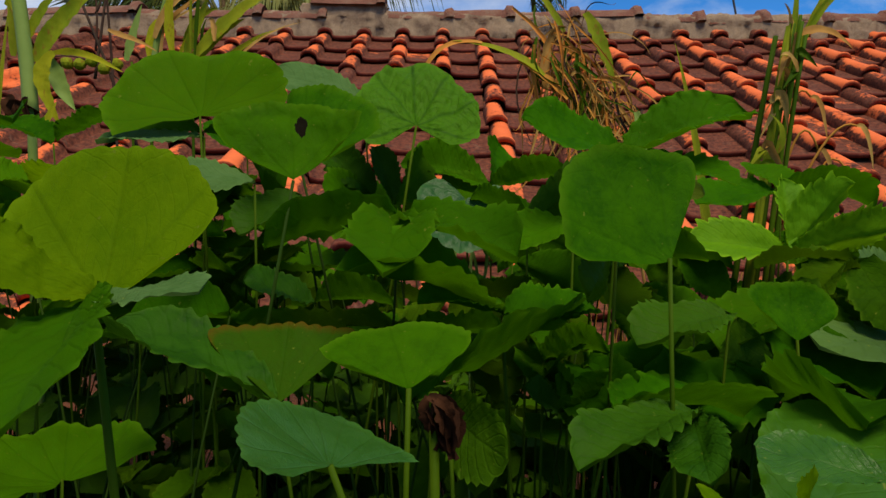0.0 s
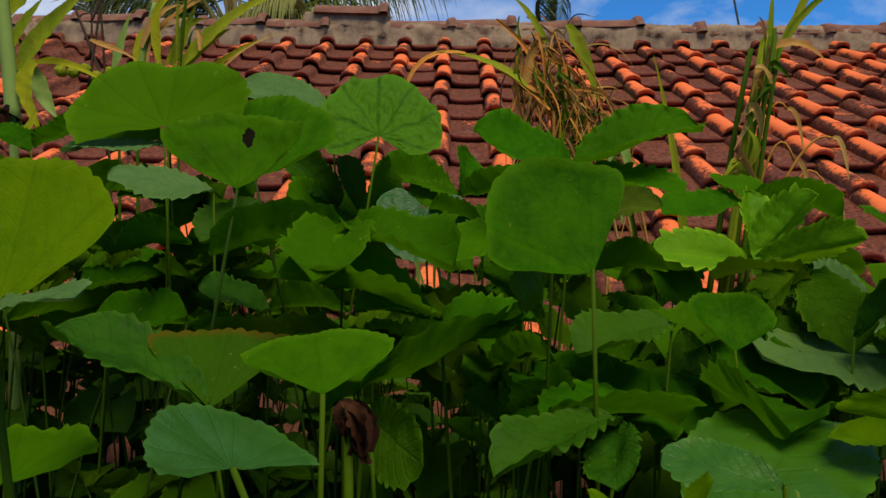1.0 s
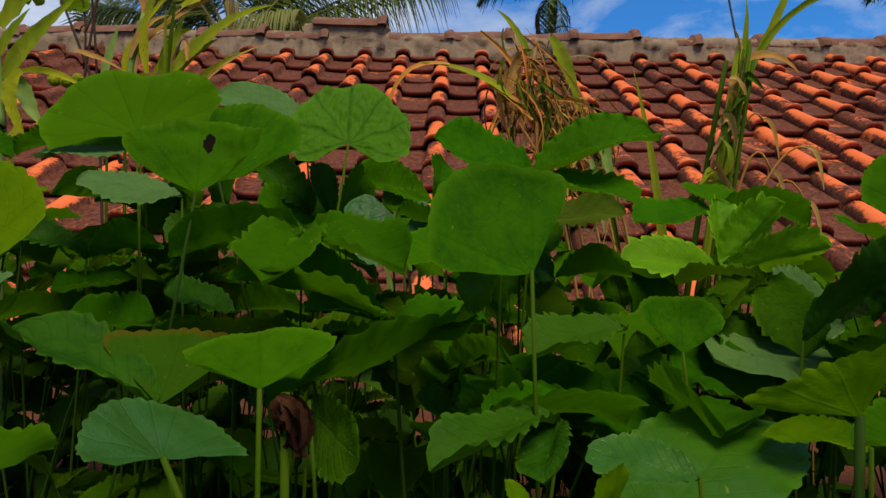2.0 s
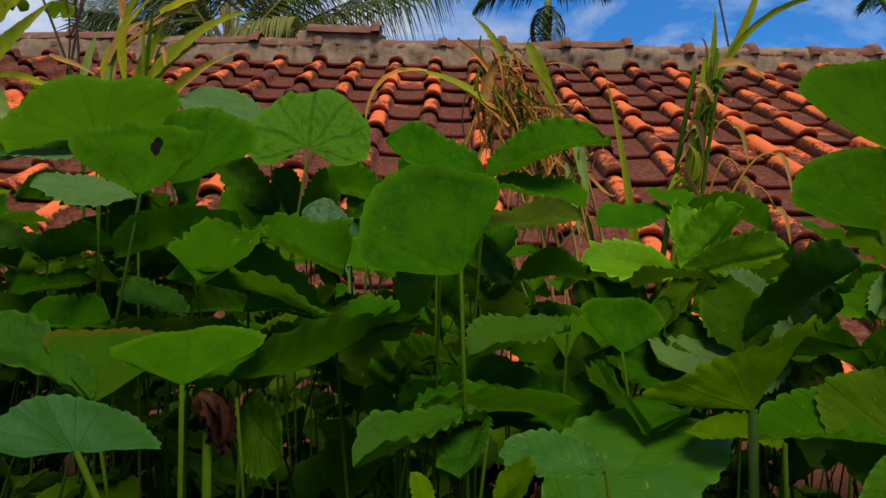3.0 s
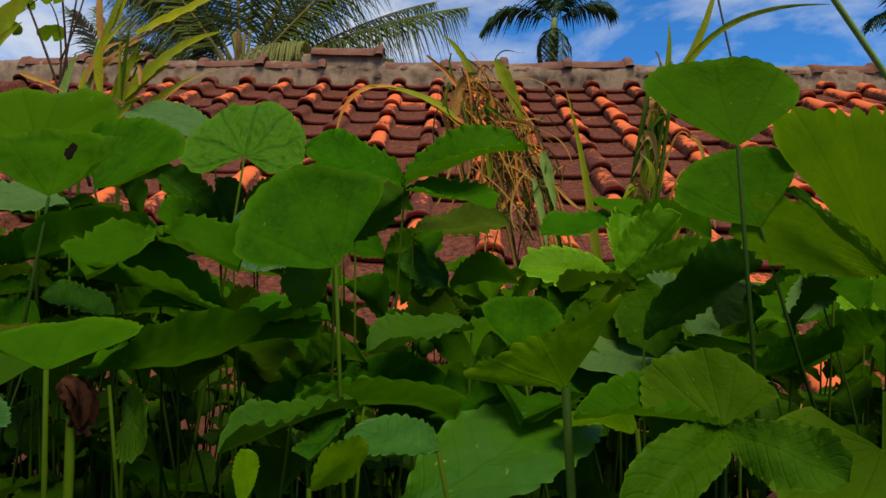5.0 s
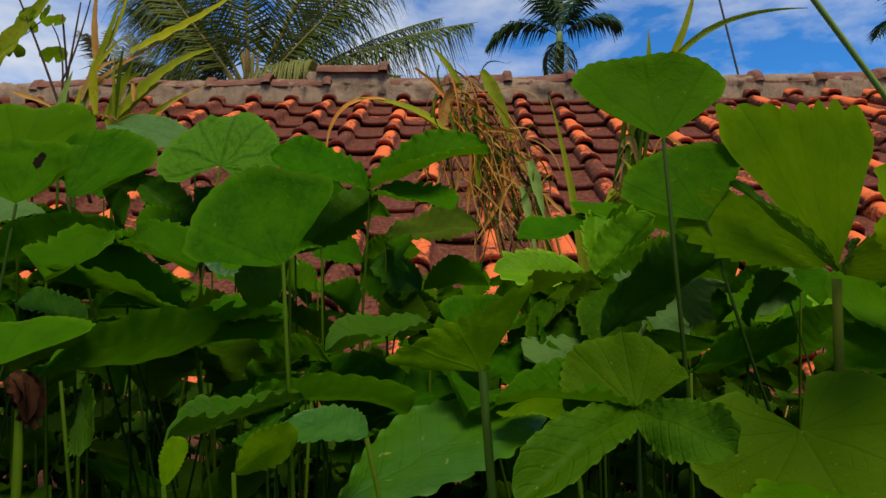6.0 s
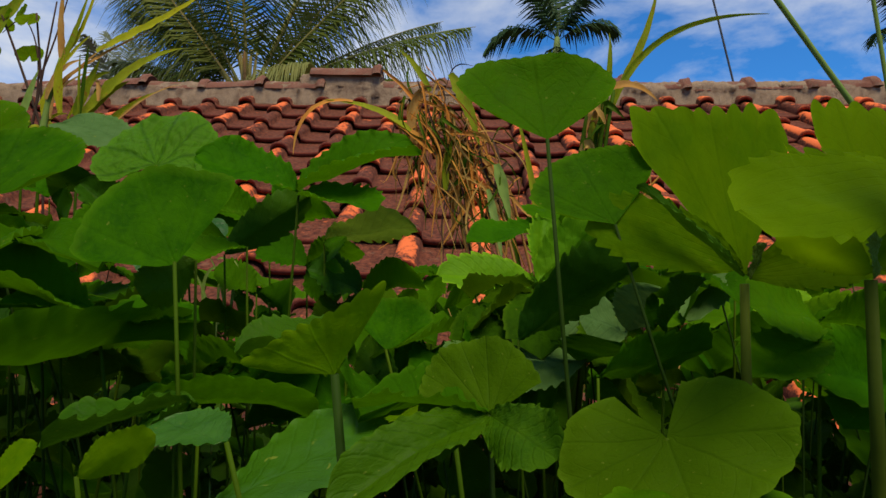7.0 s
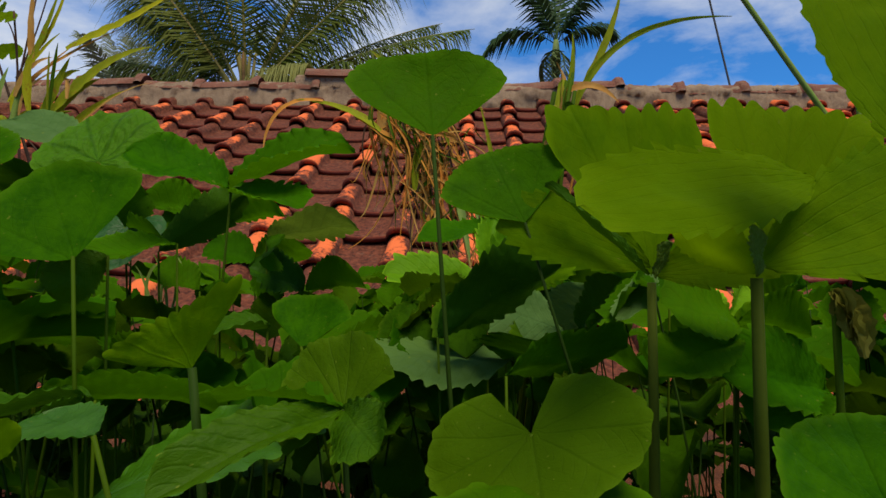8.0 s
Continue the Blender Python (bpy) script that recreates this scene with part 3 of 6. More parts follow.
def build_ridge():
    rng = random.Random(5)
    # mortar bed: a rough band along the ridge
    verts, faces = [], []
    nx, prof = 640, [(-0.035, -0.010), (-0.030, 0.030), (-0.024, 0.060), (-0.018, 0.095), (-0.008, 0.122), (0.012, 0.138), (0.06, 0.142), (0.14, 0.0)]
    x0, x1 = COLS[0] * TILE_W - 0.05, (COLS[-1] + 1) * TILE_W - 0.05
    for i in range(nx + 1):
        x = x0 + (x1 - x0) * i / nx
        for k, (y, z) in enumerate(prof):
            w = 0.016 * noise.noise((x * 6, k * 0.9, 4.4)) + 0.016 * noise.noise((x * 17, k * 2.1, 1.2)) + 0.010 * noise.noise((x * 52, k * 4.1, 7.2))
            verts.append((x, 3.30 + y + w, 1.235 + z + (w * 1.2 if 0 < k < 7 else -0.02)))
    n = len(prof)
    for i in range(nx):
        for k in range(n - 1):
            a = i * n + k
            faces.append((a, a + n, a + n + 1, a + 1))
    part("ridge_mortar", mesh_from("ridge_mortar", verts, faces, M_MORTAR), roof, label="rough grey-brown mortar bed under the ridge tiles")
    caps = [ridge_cap_mesh("ridge_tile", 0.345, s) for s in (1, 2, 3, 4, 5)]
    x = 0.03 - 0.325 * 11
    while x < x1 - 0.3:
        if not (-0.66 < x < -0.40):
            part("ridge_tile", caps[rng.randrange(5)], roof, pose(x + rng.uniform(-0.008, 0.008), 3.358, 1.366 + rng.uniform(-0.014, 0.010), rng.uniform(-5, 5), rng.uniform(-2.2, 2.2), rng.uniform(-2, 2)))
        x += 0.325
    # one tile set higher on a block of mortar
    part("ridge_tile", ridge_cap_mesh("ridge_tile_high", 0.385, 9), roof, pose(-0.682, 3.345, 1.437, 0, 0.6, 0.8), "ridge tile set a course higher")
    bm = bmesh.new()
    bmesh.ops.create_cube(bm, size=1.0)
    bmesh.ops.subdivide_edges(bm, edges=bm.edges[:], cuts=5, use_grid_fill=True)
    for v in bm.verts:
        c = v.co.copy()
        v.co = Vector((-0.50 + c.x * 0.40 - (0.03 if c.x < -0.4 and c.z > 0 else 0), 3.352 + c.y * (0.13 - 0.04 * c.z), 1.350 + c.z * 0.13))
        v.co += Vector((noise.noise(c * 5.0), noise.noise(c * 6.0 + Vector((3, 1, 2))), noise.noise(c * 5.5 + Vector((7, 2, 9))))) * 0.026
    me = bpy.data.meshes.new("mortar_block")
    bm.to_mesh(me)
    bm.free()
    me.materials.append(M_MORTAR)
    part("mortar_block", me, roof, label="broken lump of mortar under the raised ridge tile")


build_ridge()


def build_tiles():
    rng = random.Random(11)
    kinds = [tile_mesh("tile", s) for s in range(6)]
    near, rest = [], []
    for j in range(ROWS):
        y = RIDGE_Y - j * TILE_L * math.cos(SLOPE)
        for i in COLS:
            half = 0.62 * y + 0.06
            (near if -half - 0.1 < i * TILE_W < half + 0.28 else rest).append((i, j))
    near, extra = near[:300], near[300:]
    for i, j in near:
        part("tile", kinds[rng.randrange(6)], roof, tile_pose(i, j, rng))
    verts, faces = [], []
    for i, j in rest + extra:
        me, m = kinds[rng.randrange(6)], tile_pose(i, j, rng)
        base = len(verts)
        verts += [m @ v.co for v in me.vertices]
        faces += [tuple(base + k for k in f.vertices) for f in me.polygons]
    part("outer_tiles", mesh_from("outer_tiles", verts, faces, M_TILE_FAR), roof, label="weathered clay tiles", kind="stuff")



# ---- leafy plants in front of the roof ----
def disc_leaf_mesh(name, seed, fan=False, cup=0.25, fine=True, mat=None, hole=None, lobes=166, tooth=0.035, crease=1.0, dent=0.0, patch=False, lean=0.0, right=None):
    """Round kidney-shaped leaf with scalloped rim, stalk at the origin, tip at y = 1. fan: its two lobes stand folded together behind the stalk."""
    rng = random.Random(seed)
    seg, rings = (96, (0.1, 0.25, 0.42, 0.6, 0.76, 0.88, 0.95, 1.0)) if fine else (40, (0.2, 0.5, 0.8, 1.0))
    if crease > 2:
        rings = tuple(i / 26 for i in range(1, 27))
        seg = 150
    if hole:
        rings = tuple(i / 64 for i in range(2, 65))
        seg = 200
    reach = radians(62 if fan == 1 else 50 if fan == 2 else 72 if fan == 3 else 93 if fan == 4 else lobes)
    teeth = rng.randint(9, 11) * (1 if fan == 2 else 2)
    ph = [rng.uniform(0, 6.28) for _ in range(6)]
    verts, uvs, faces = [(0, 0, 0)], [(0.5, 0)], []
    for r in rings:
        for k in range(seg + 1):
            a = -reach + (reach + (reach if right is None else radians(right))) * k / seg
            edge = 0.62 + 0.38 * max(0.0, math.cos(a / 2)) ** 0.7
            if fan:
                edge = (1.0 + 0.06 * math.sin(a * 2.2) ** 2) * min(1.0, 0.55 + 0.45 * ((reach - abs(a)) / radians(11)) ** 0.5)
            if fan == 3:
                edge = (1.0 - 0.06 * (a / reach) ** 2) * min(1.0, 0.45 + 0.55 * ((reach - abs(a)) / radians(15)) ** 0.5)
            if fan == 4:
                edge = 1.0 / (abs(math.cos(a)) ** 3.2 + abs(math.sin(a)) ** 3.2) ** (1 / 3.2) * min(1.0, 0.72 + 0.28 * (max(0.0, (reach if a < 0 or right is None else radians(right)) - abs(a)) / radians(9)) ** 0.5)
            if fan == 2:
                edge = 0.96 / math.cos(a) * (1 - 0.10 * (a / reach) ** 2) * min(1.0, 0.72 + 0.28 * ((reach - abs(a)) / radians(9)) ** 0.5)
            edge *= 1 + 0.045 * math.sin(2 * a + ph[0]) + 0.025 * math.sin(5 * a + ph[1])
            edge *= 1 - dent * math.exp(-(a / 0.3) ** 2)
            if crease > 2:
                edge = (0.72 + 0.28 * max(0.0, math.cos(a / 2)) ** 0.7) * min(1.0, 0.5 + 0.5 * (max(0.0, reach - abs(a)) / 0.5) ** 0.5)
            scallop = abs(math.sin(a / (2 * reach) * math.pi * teeth + ph[2])) * (0.75 + 0.7 * noise.noise((a * 3.1, seed, 0.3)))
            if crease > 2:
                scallop *= 0.5
            edge *= 1 + ((tooth if fan == 2 else 0.028 if fan else 0.050) * scallop - 0.02) * max(0.0, (r - 0.8) / 0.2)
            x, y = r * edge * math.sin(a), r * edge * math.cos(a)
            x *= 1 - lean if a > 0 else 1 + lean
            rib = abs(math.sin(a * 2.7)) if fan else abs(math.sin(a / (2 * reach) * math.pi * 9))
            z = cup * (r * r * 0.8 + 0.2 * r) * (0.65 + 0.35 * math.sin(a) ** 2)
            z += (0.016 if fan else 0.030 * min(crease, 1.0)) * rib * r * (1.1 - 0.5 * r) + 0.020 * math.sin(17 * r - 6 * rib) * rib * r
            z += (0.02 if crease > 2 else 0.05 if not fan else 0.07) * math.sin((3 if not fan else 4) * a + ph[3]) * r ** 3 + 0.03 * math.sin(7 * a + ph[4]) * r ** 4
            z += 0.11 * noise.noise((x * 2.4, y * 2.4, seed * 1.7)) + 0.034 * min(crease, 1.0) * r * noise.noise((x * 9, y * 9, seed * 0.7))
            if crease > 2:
                cell = abs((a / (2 * reach) * 5) % 1.0 - 0.5)
                z += 0.035 * r ** 0.7 * abs(math.sin(math.pi * (5 * r - 3 * cell))) * min(1.0, cell * 5) * (1 - r ** 3) + 0.03 * r * min(1.0, cell * 4) * (1 - r ** 3)
            verts.append((x, y, z))
            uvs.append((0.5 + (k / seg - 0.5) * (0.36 if fan else 1.0), r))
    n = seg + 1
    for k in range(0 if patch else seg):
        faces.append((0, 1 + k + 1, 1 + k))
    for i in range(len(rings) - 1):
        for k in range(seg):
            a = 1 + i * n + k
            if hole and math.hypot((verts[a][0] - hole[0]) / hole[2], (verts[a][1] - hole[1]) / (1.8 * hole[2])) < 1.0 + 0.3 * noise.noise((verts[a][0] * 16, verts[a][1] * 16, 2.0)):
                if patch:
                    faces.append((a, a + 1, a + n + 1, a + n))
            elif not patch:
                faces.append((a, a + 1, a + n + 1, a + n))
    return mesh_from(name, verts, faces, mat or M_ROUND, uvs)


def toothed_leaf_mesh(name, seed, fine=True, mat=None, fold=0.22, droop=0.18, tooth=1.0):
    """Egg-shaped leaflet with a saw-toothed rim and a folded midrib, stalk end at the origin, tip at y = 1, half width 0.5."""
    rng = random.Random(seed)
    long, across = (72, 10) if fine else (22, 4)
    teeth = rng.randint(9, 12) + (6 if tooth < 0.6 else 0)
    ph = [rng.uniform(0, 6.28) for _ in range(5)]
    verts, uvs, faces = [], [], []
    for i in range(long + 1):
        t = i / long
        wide = 0.5 * (max(0.0, t) ** 0.72) * (max(0.0, 1 - t) ** 0.42) / 0.535
        if i == long:
            wide = 0.0
        for k in range(across + 1):
            s = 2 * k / across - 1
            saw = (t * teeth + (0.5 if s > 0 else 0.13)) % 1.0
            saw = (saw / 0.7 if saw < 0.7 else (1 - saw) / 0.3) * (0.8 + 0.9 * noise.noise((t * 6.3, seed * 1.9, 3.0 if s > 0 else 8.0)))
            w = wide * (1 + (0.13 * tooth * saw - 0.06) * max(0.0, (abs(s) - 0.75) / 0.25)) * (1 + 0.05 * math.sin(5 * t + ph[0] + (2 if s > 0 else 0)))
            y = t + 0.022 * tooth * saw * max(0.0, (abs(s) - 0.75) / 0.25) - 0.05 * abs(s) * wide
            x = s * w
            vein = math.sin((t * 9.0 - abs(s) * 2.6) * 2 * math.pi)
            z = fold * abs(s) * wide * 2 * 0.5 - droop * t * t + 0.026 * vein * abs(s) * (1 - 0.6 * abs(s)) * 2 * min(1, 4 * (1 - t))
            z += 0.035 * math.sin(9 * t + ph[1] + (1.7 if s > 0 else 0)) * s * s * wide * 2 + 0.09 * noise.noise((x * 3, y * 3, seed * 2.3)) + 0.025 * noise.noise((x * 9, y * 9, seed * 1.1)) + 0.05 * s * s * math.sin(2.2 * math.pi * t + ph[2])
            verts.append((x, y, z))
            uvs.append((k / across, t))
    n = across + 1
    for i in range(long):
        for k in range(across):
            a = i * n + k
            faces.append((a, a + 1, a + n + 1, a + n))
    return mesh_from(name, verts, faces, mat or M_SERRATE, uvs)


BLADES = {
    "kidney": [disc_leaf_mesh("kidney_leaf", s, False, c, True, None, None, 112) for s, c in ((11, 0.22), (12, 0.16), (13, 0.28))],
    "crinkled": [disc_leaf_mesh("crinkled_leaf", 16, 0, 0.08, True, M_CRINKLE, None, 128, 0.03, 3.0)],
    "fan": [disc_leaf_mesh("fan_leaf", s, 1, c) for s, c in ((4, 0.30), (5, 0.38), (6, 0.22))],
    "holed": [disc_leaf_mesh("holed_leaf", 9, 1, 0.3, True, None, (0.10, 0.66, 0.070))],
    "square": [disc_leaf_mesh("square_leaf", 46, 4, 0.24, right=34)],
    "waxy": [disc_leaf_mesh("waxy_leaf", 44, False, 0.2, True, M_WAXY, None, 104)],
    "lobed": [disc_leaf_mesh("lobed_leaf", 21, False, 0.2, True, None, None, 112, 0.04, 1.0, 0.13)],
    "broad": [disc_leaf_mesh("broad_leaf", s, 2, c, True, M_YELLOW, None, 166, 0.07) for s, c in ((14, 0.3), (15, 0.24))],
    "broad_lime": [disc_leaf_mesh("broad_lime_leaf", 14, 3, 0.3, True, M_LIME_LEAF, None, 166, 0.07)],
    "lime_toothed": [toothed_leaf_mesh("lime_toothed_leaf", 39, True, M_LIME_LEAF, 0.2, 0.1)],
    "toothed": [toothed_leaf_mesh("toothed_leaf", s, True, None, f * 2.4, d * 1.8, 1.3) for s, f, d in ((1, 0.22, 0.12), (2, 0.3, 0.2), (3, 0.15, 0.08), (4, 0.35, 0.25))],
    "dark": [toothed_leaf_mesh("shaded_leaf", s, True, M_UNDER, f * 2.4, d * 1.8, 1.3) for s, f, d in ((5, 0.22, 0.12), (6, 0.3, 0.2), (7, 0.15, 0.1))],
    "shade_toned": [toothed_leaf_mesh("shade_toned_leaf", s, True, M_SHADE_TONED, f, d, 1.2) for s, f, d in ((71, 0.5, 0.22), (72, 0.6, 0.3), (73, 0.4, 0.16))],
    "sheen": [toothed_leaf_mesh("broad_pale_leaf", 19, True, M_PALE, 0.14, 0.12, 0.4)],
    "pale_toothed": [toothed_leaf_mesh("pale_toothed_leaf", s, True, M_PALE, f, d) for s, f, d in ((31, 0.2, 0.10), (32, 0.12, 0.2), (33, 0.16, 0.05))],
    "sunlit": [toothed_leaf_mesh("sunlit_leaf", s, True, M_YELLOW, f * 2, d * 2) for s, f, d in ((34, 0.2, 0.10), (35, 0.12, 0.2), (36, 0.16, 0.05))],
    "sunlit_toothed": [toothed_leaf_mesh("bright_toothed_leaf", s, True, M_BRIGHT, f, d, 2.2) for s, f, d in ((37, 0.55, 0.15), (38, 0.45, 0.1))],
    "heart": [disc_leaf_mesh("heart_leaf", 17, 0, 0.12, True, M_OLIVE, None, 158, 0.05, 0.4)],
    "olive_toothed": [toothed_leaf_mesh("olive_toothed_leaf", s, True, M_OLIVE_RIB, f, d, 1.0) for s, f, d in ((63, 0.25, 0.12), (64, 0.2, 0.16), (65, 0.22, 0.1))],
    "red_broad": [disc_leaf_mesh("ageing_broad_leaf", 24, 2, 0.45, True, M_RED_EDGE, None, 166, 0.05)],
    # takes the sun-toned green to brighten its shaded underside
    "folded": [disc_leaf_mesh("folded_leaf", 25, 2, 0.25, True, M_YELLOW, None, 166, 0.12)],
    "smooth_olive": [toothed_leaf_mesh("smooth_olive_leaf", 67, True, M_OLIVE_RIB, 0.5, 0.3, 0.4)],
    "near_leaflet": [toothed_leaf_mesh("near_leaflet", 26, True, M_LIME_LEAF, 0.12, 0.08, 0.4)],
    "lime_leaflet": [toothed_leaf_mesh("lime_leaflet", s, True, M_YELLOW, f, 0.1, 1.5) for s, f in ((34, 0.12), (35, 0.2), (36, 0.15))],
    "teal": [disc_leaf_mesh("blue_green_leaf", s, 0, 0.15, True, M_TEAL, None, 120, 0.06, 3.0) for s in (27, 28)],
    "ribbed": [toothed_leaf_mesh("ribbed_leaf", 29, True, M_RIBBED, 0.3, 0.12, 1.2)],
    "grey": [toothed_leaf_mesh("sheen_grey_leaflet", s, True, M_SHEEN_GREY, f, d) for s, f, d in ((8, 0.2, 0.10), (9, 0.1, 0.2))],
    "pale": [disc_leaf_mesh("pale_leaf", s, False, c, True, M_OLIVE, None, 100) for s, c in ((7, 0.2), (8, 0.12))],
}
# near-black piece that fills the hole of the holed leaf
DARK_PATCH = disc_leaf_mesh("rotten_patch", 9, 1, 0.3, True, M_DARK_PATCH, (0.10, 0.66, 0.070), patch=True)
USED = {}


def plant(kind, x, y, label):
    names = {"round": ("pennywort_plant", "plant"), "toothed": ("wild_strawberry_plant", "plant")}
    ob = new(names[kind][0])
    ob.location = (x, y, GROUND_Z)
    return tagged(ob, label, names[kind][1], "leafy plants in front of the roof")


def stalk(owner, top, lean, thick=0.0011, mat=None, sway=0.004):
    """A leaf stalk from the ground to top; lean: how far its foot stands from below its top, in x and y."""
    o = owner.location
    top = Vector(top) - o
    foot = Vector((top.x + lean[0], top.y + lean[1], -0.01))
    rng = random.Random(int(abs(top.x * 7919 + top.y * 6007 + top.z * 3001) * 1000))
    mid = (foot + top) / 2 + Vector((rng.uniform(-1, 1), rng.uniform(-1, 1), 0)) * sway + Vector((-lean[0] * 0.12, -lean[1] * 0.12, 0))
    pts = bezier(foot, mid, top, 9)
    return part("stem", tube_mesh("stem", pts, [thick * (0.95 - 0.55 * i / 9) for i in range(10)], mat or M_STEM, 7), owner)


def blade(stem, kind, root, tip, side, cup=1.0, label=""):
    """Hangs a leaf blade on a stem: root, tip, and a point half its width beside the root, in metres."""
    o = stem.parent.location
    root, tip, side = (Vector(p) - o for p in (root, tip, side))
    along = tip - root
    length = along.length
    along.normalize()
    across = side - root
    half = across.length
    across -= along * across.dot(along)
    across.normalize()
    up = across.cross(along).normalized()
    if up.z < 0:
        across, up = -across, -up
    USED[kind] = USED.get(kind, -1) + 1
    me = BLADES[kind][USED[kind] % len(BLADES[kind])]
    unit = {"pale": 0.90, "kidney": 0.90, "fan": 0.82, "holed": 0.82, "broad": 1.0, "broad_lime": 1.0, "crinkled": 0.90, "heart": 0.90, "lobed": 0.90, "square": 1.0, "waxy": 0.90, "red_broad": 1.0, "folded": 1.0, "teal": 0.90}.get(kind, 0.5)
    m = Matrix((across * (half / unit), along * length, up * (cup * (half / unit + length) / 2))).transposed().to_4x4()
    m.translation = root
    name = "leaf" if kind in ("kidney", "fan", "pale", "holed", "broad", "broad_lime", "crinkled", "heart", "lobed", "square", "waxy", "red_broad", "folded", "teal") else "leaflet"
    leaf = part(name, me, stem, m, label)
    if kind == "holed":
        part("rotten_patch", DARK_PATCH, stem, m, "near-black patch filling the hole in the leaf")
    return leaf



# each plant stands where it was found: stalk tops, leaf tips and rims in metres
bed = plant("round", 0.015, 0.401, "bright green pennywort with one crinkled round leaf")
stem = stalk(bed, (0.0148, 0.4010, 0.2446), (-0.0878, 0.0369), 0.0013)
blade(stem, "crinkled", (0.0148, 0.4010, 0.2446), (0.0106, 0.4300, 0.2782), (0.0415, 0.4035, 0.2439), 0.70)
bed = plant("round", -0.074, 0.391, "pennywort with a broad two-lobed leaf catching the light")
stem = stalk(bed, (-0.0712, 0.3810, 0.2439), (0.0106, 0.0361), 0.0011)
blade(stem, "lobed", (-0.0712, 0.3810, 0.2439), (-0.0759, 0.4050, 0.2766), (-0.0387, 0.3900, 0.2551), 0.60)
stem = stalk(bed, (-0.0776, 0.4000, 0.2406), (0.0006, 0.0388), 0.0011)
blade(stem, "dark", (-0.0776, 0.4000, 0.2406), (-0.1129, 0.4000, 0.2427), (-0.0772, 0.4101, 0.2471), 0.60)
blade(stem, "dark", (-0.0776, 0.4000, 0.2406), (-0.0510, 0.4100, 0.2397), (-0.0802, 0.4073, 0.2464), 0.60)
bed = plant("round", -0.016, 0.311, "pennywort with an insect hole in its pale fan-shaped leaf")
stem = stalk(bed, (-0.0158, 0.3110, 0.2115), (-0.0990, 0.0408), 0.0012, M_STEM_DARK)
blade(stem, "holed", (-0.0158, 0.3110, 0.2115), (-0.0205, 0.3270, 0.2360), (0.0060, 0.3125, 0.2103), 0.60)
bed = plant("round", 0.083, 0.284, "green pennywort with a cupped fan-shaped leaf on a tall stalk")
stem = stalk(bed, (0.0827, 0.2840, 0.1907), (0.0156, 0.0243), 0.0013)
blade(stem, "square", (0.0830, 0.2840, 0.1900), (0.0795, 0.3000, 0.2175), (0.1100, 0.2880, 0.1915), 0.45)
bed = plant("round", 0.195, 0.286, "tall pennywort with a fan-shaped leaf standing against the sky")
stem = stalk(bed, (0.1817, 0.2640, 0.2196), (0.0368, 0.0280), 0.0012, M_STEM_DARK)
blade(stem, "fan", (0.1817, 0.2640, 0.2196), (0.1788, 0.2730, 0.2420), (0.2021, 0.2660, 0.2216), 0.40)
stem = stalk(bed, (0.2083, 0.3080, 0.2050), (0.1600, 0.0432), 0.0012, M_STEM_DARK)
blade(stem, "fan", (0.2083, 0.3080, 0.2050), (0.1976, 0.3174, 0.2272), (0.2280, 0.3115, 0.2143), 0.40)
bed = plant("round", 0.015, 0.252, "low pennywort with a cupped pale green leaf")
stem = stalk(bed, (0.0209, 0.2600, 0.1642), (-0.0056, 0.0494), 0.0014)
blade(stem, "fan", (0.0209, 0.2600, 0.1642), (0.0147, 0.2787, 0.1737), (0.0380, 0.2570, 0.1616), 0.50)
stem = stalk(bed, (0.0081, 0.2430, 0.1545), (0.1320, 0.1059), 0.0016)
blade(stem, "waxy", (0.0081, 0.2430, 0.1545), (-0.0073, 0.2680, 0.1579), (0.0197, 0.2505, 0.1530), 0.40)
bed = plant("round", 0.132, 0.334, "green pennywort with round scalloped leaves on slender stalks")
stem = stalk(bed, (0.1363, 0.3230, 0.1648), (0.1031, 0.1064), 0.0011)
blade(stem, "fan", (0.1363, 0.3230, 0.1648), (0.1391, 0.3355, 0.1799), (0.1505, 0.3230, 0.1656), 0.70)
stem = stalk(bed, (0.1281, 0.3450, 0.1693), (-0.1541, 0.0374), 0.0011)
blade(stem, "olive_toothed", (0.1281, 0.3450, 0.1693), (0.1330, 0.3390, 0.1380), (0.1385, 0.3435, 0.1702), 0.60)
bed = plant("round", -0.076, 0.300, "green pennywort with round scalloped leaves on slender stalks")
stem = stalk(bed, (-0.0757, 0.3000, 0.1285), (-0.0793, 0.1252), 0.0011)
blade(stem, "kidney", (-0.0757, 0.3000, 0.1285), (-0.1106, 0.3400, 0.1254), (-0.0547, 0.2950, 0.1310), 0.60)
bed = plant("round", -0.022, 0.345, "green pennywort with round scalloped leaves on slender stalks")
stem = stalk(bed, (-0.0219, 0.3450, 0.2194), (0.0937, 0.0733), 0.0011, M_STEM_DARK)
blade(stem, "fan", (-0.0219, 0.3450, 0.2194), (-0.0115, 0.3772, 0.2487), (-0.0050, 0.3500, 0.2168), 0.60)
bed = plant("round", 0.226, 0.215, "green pennywort with round scalloped leaves on slender stalks")
stem = stalk(bed, (0.2068, 0.2150, 0.1425), (0.0133, 0.0968), 0.0011)
blade(stem, "kidney", (0.2068, 0.2150, 0.1425), (0.2159, 0.2500, 0.1421), (0.2340, 0.2175, 0.1423), 0.50)
stem = stalk(bed, (0.2529, 0.2150, 0.1487), (0.0753, 0.1362), 0.0014)
blade(stem, "kidney", (0.2529, 0.2150, 0.1487), (0.2676, 0.2500, 0.1562), (0.2675, 0.2175, 0.1513), 0.50)
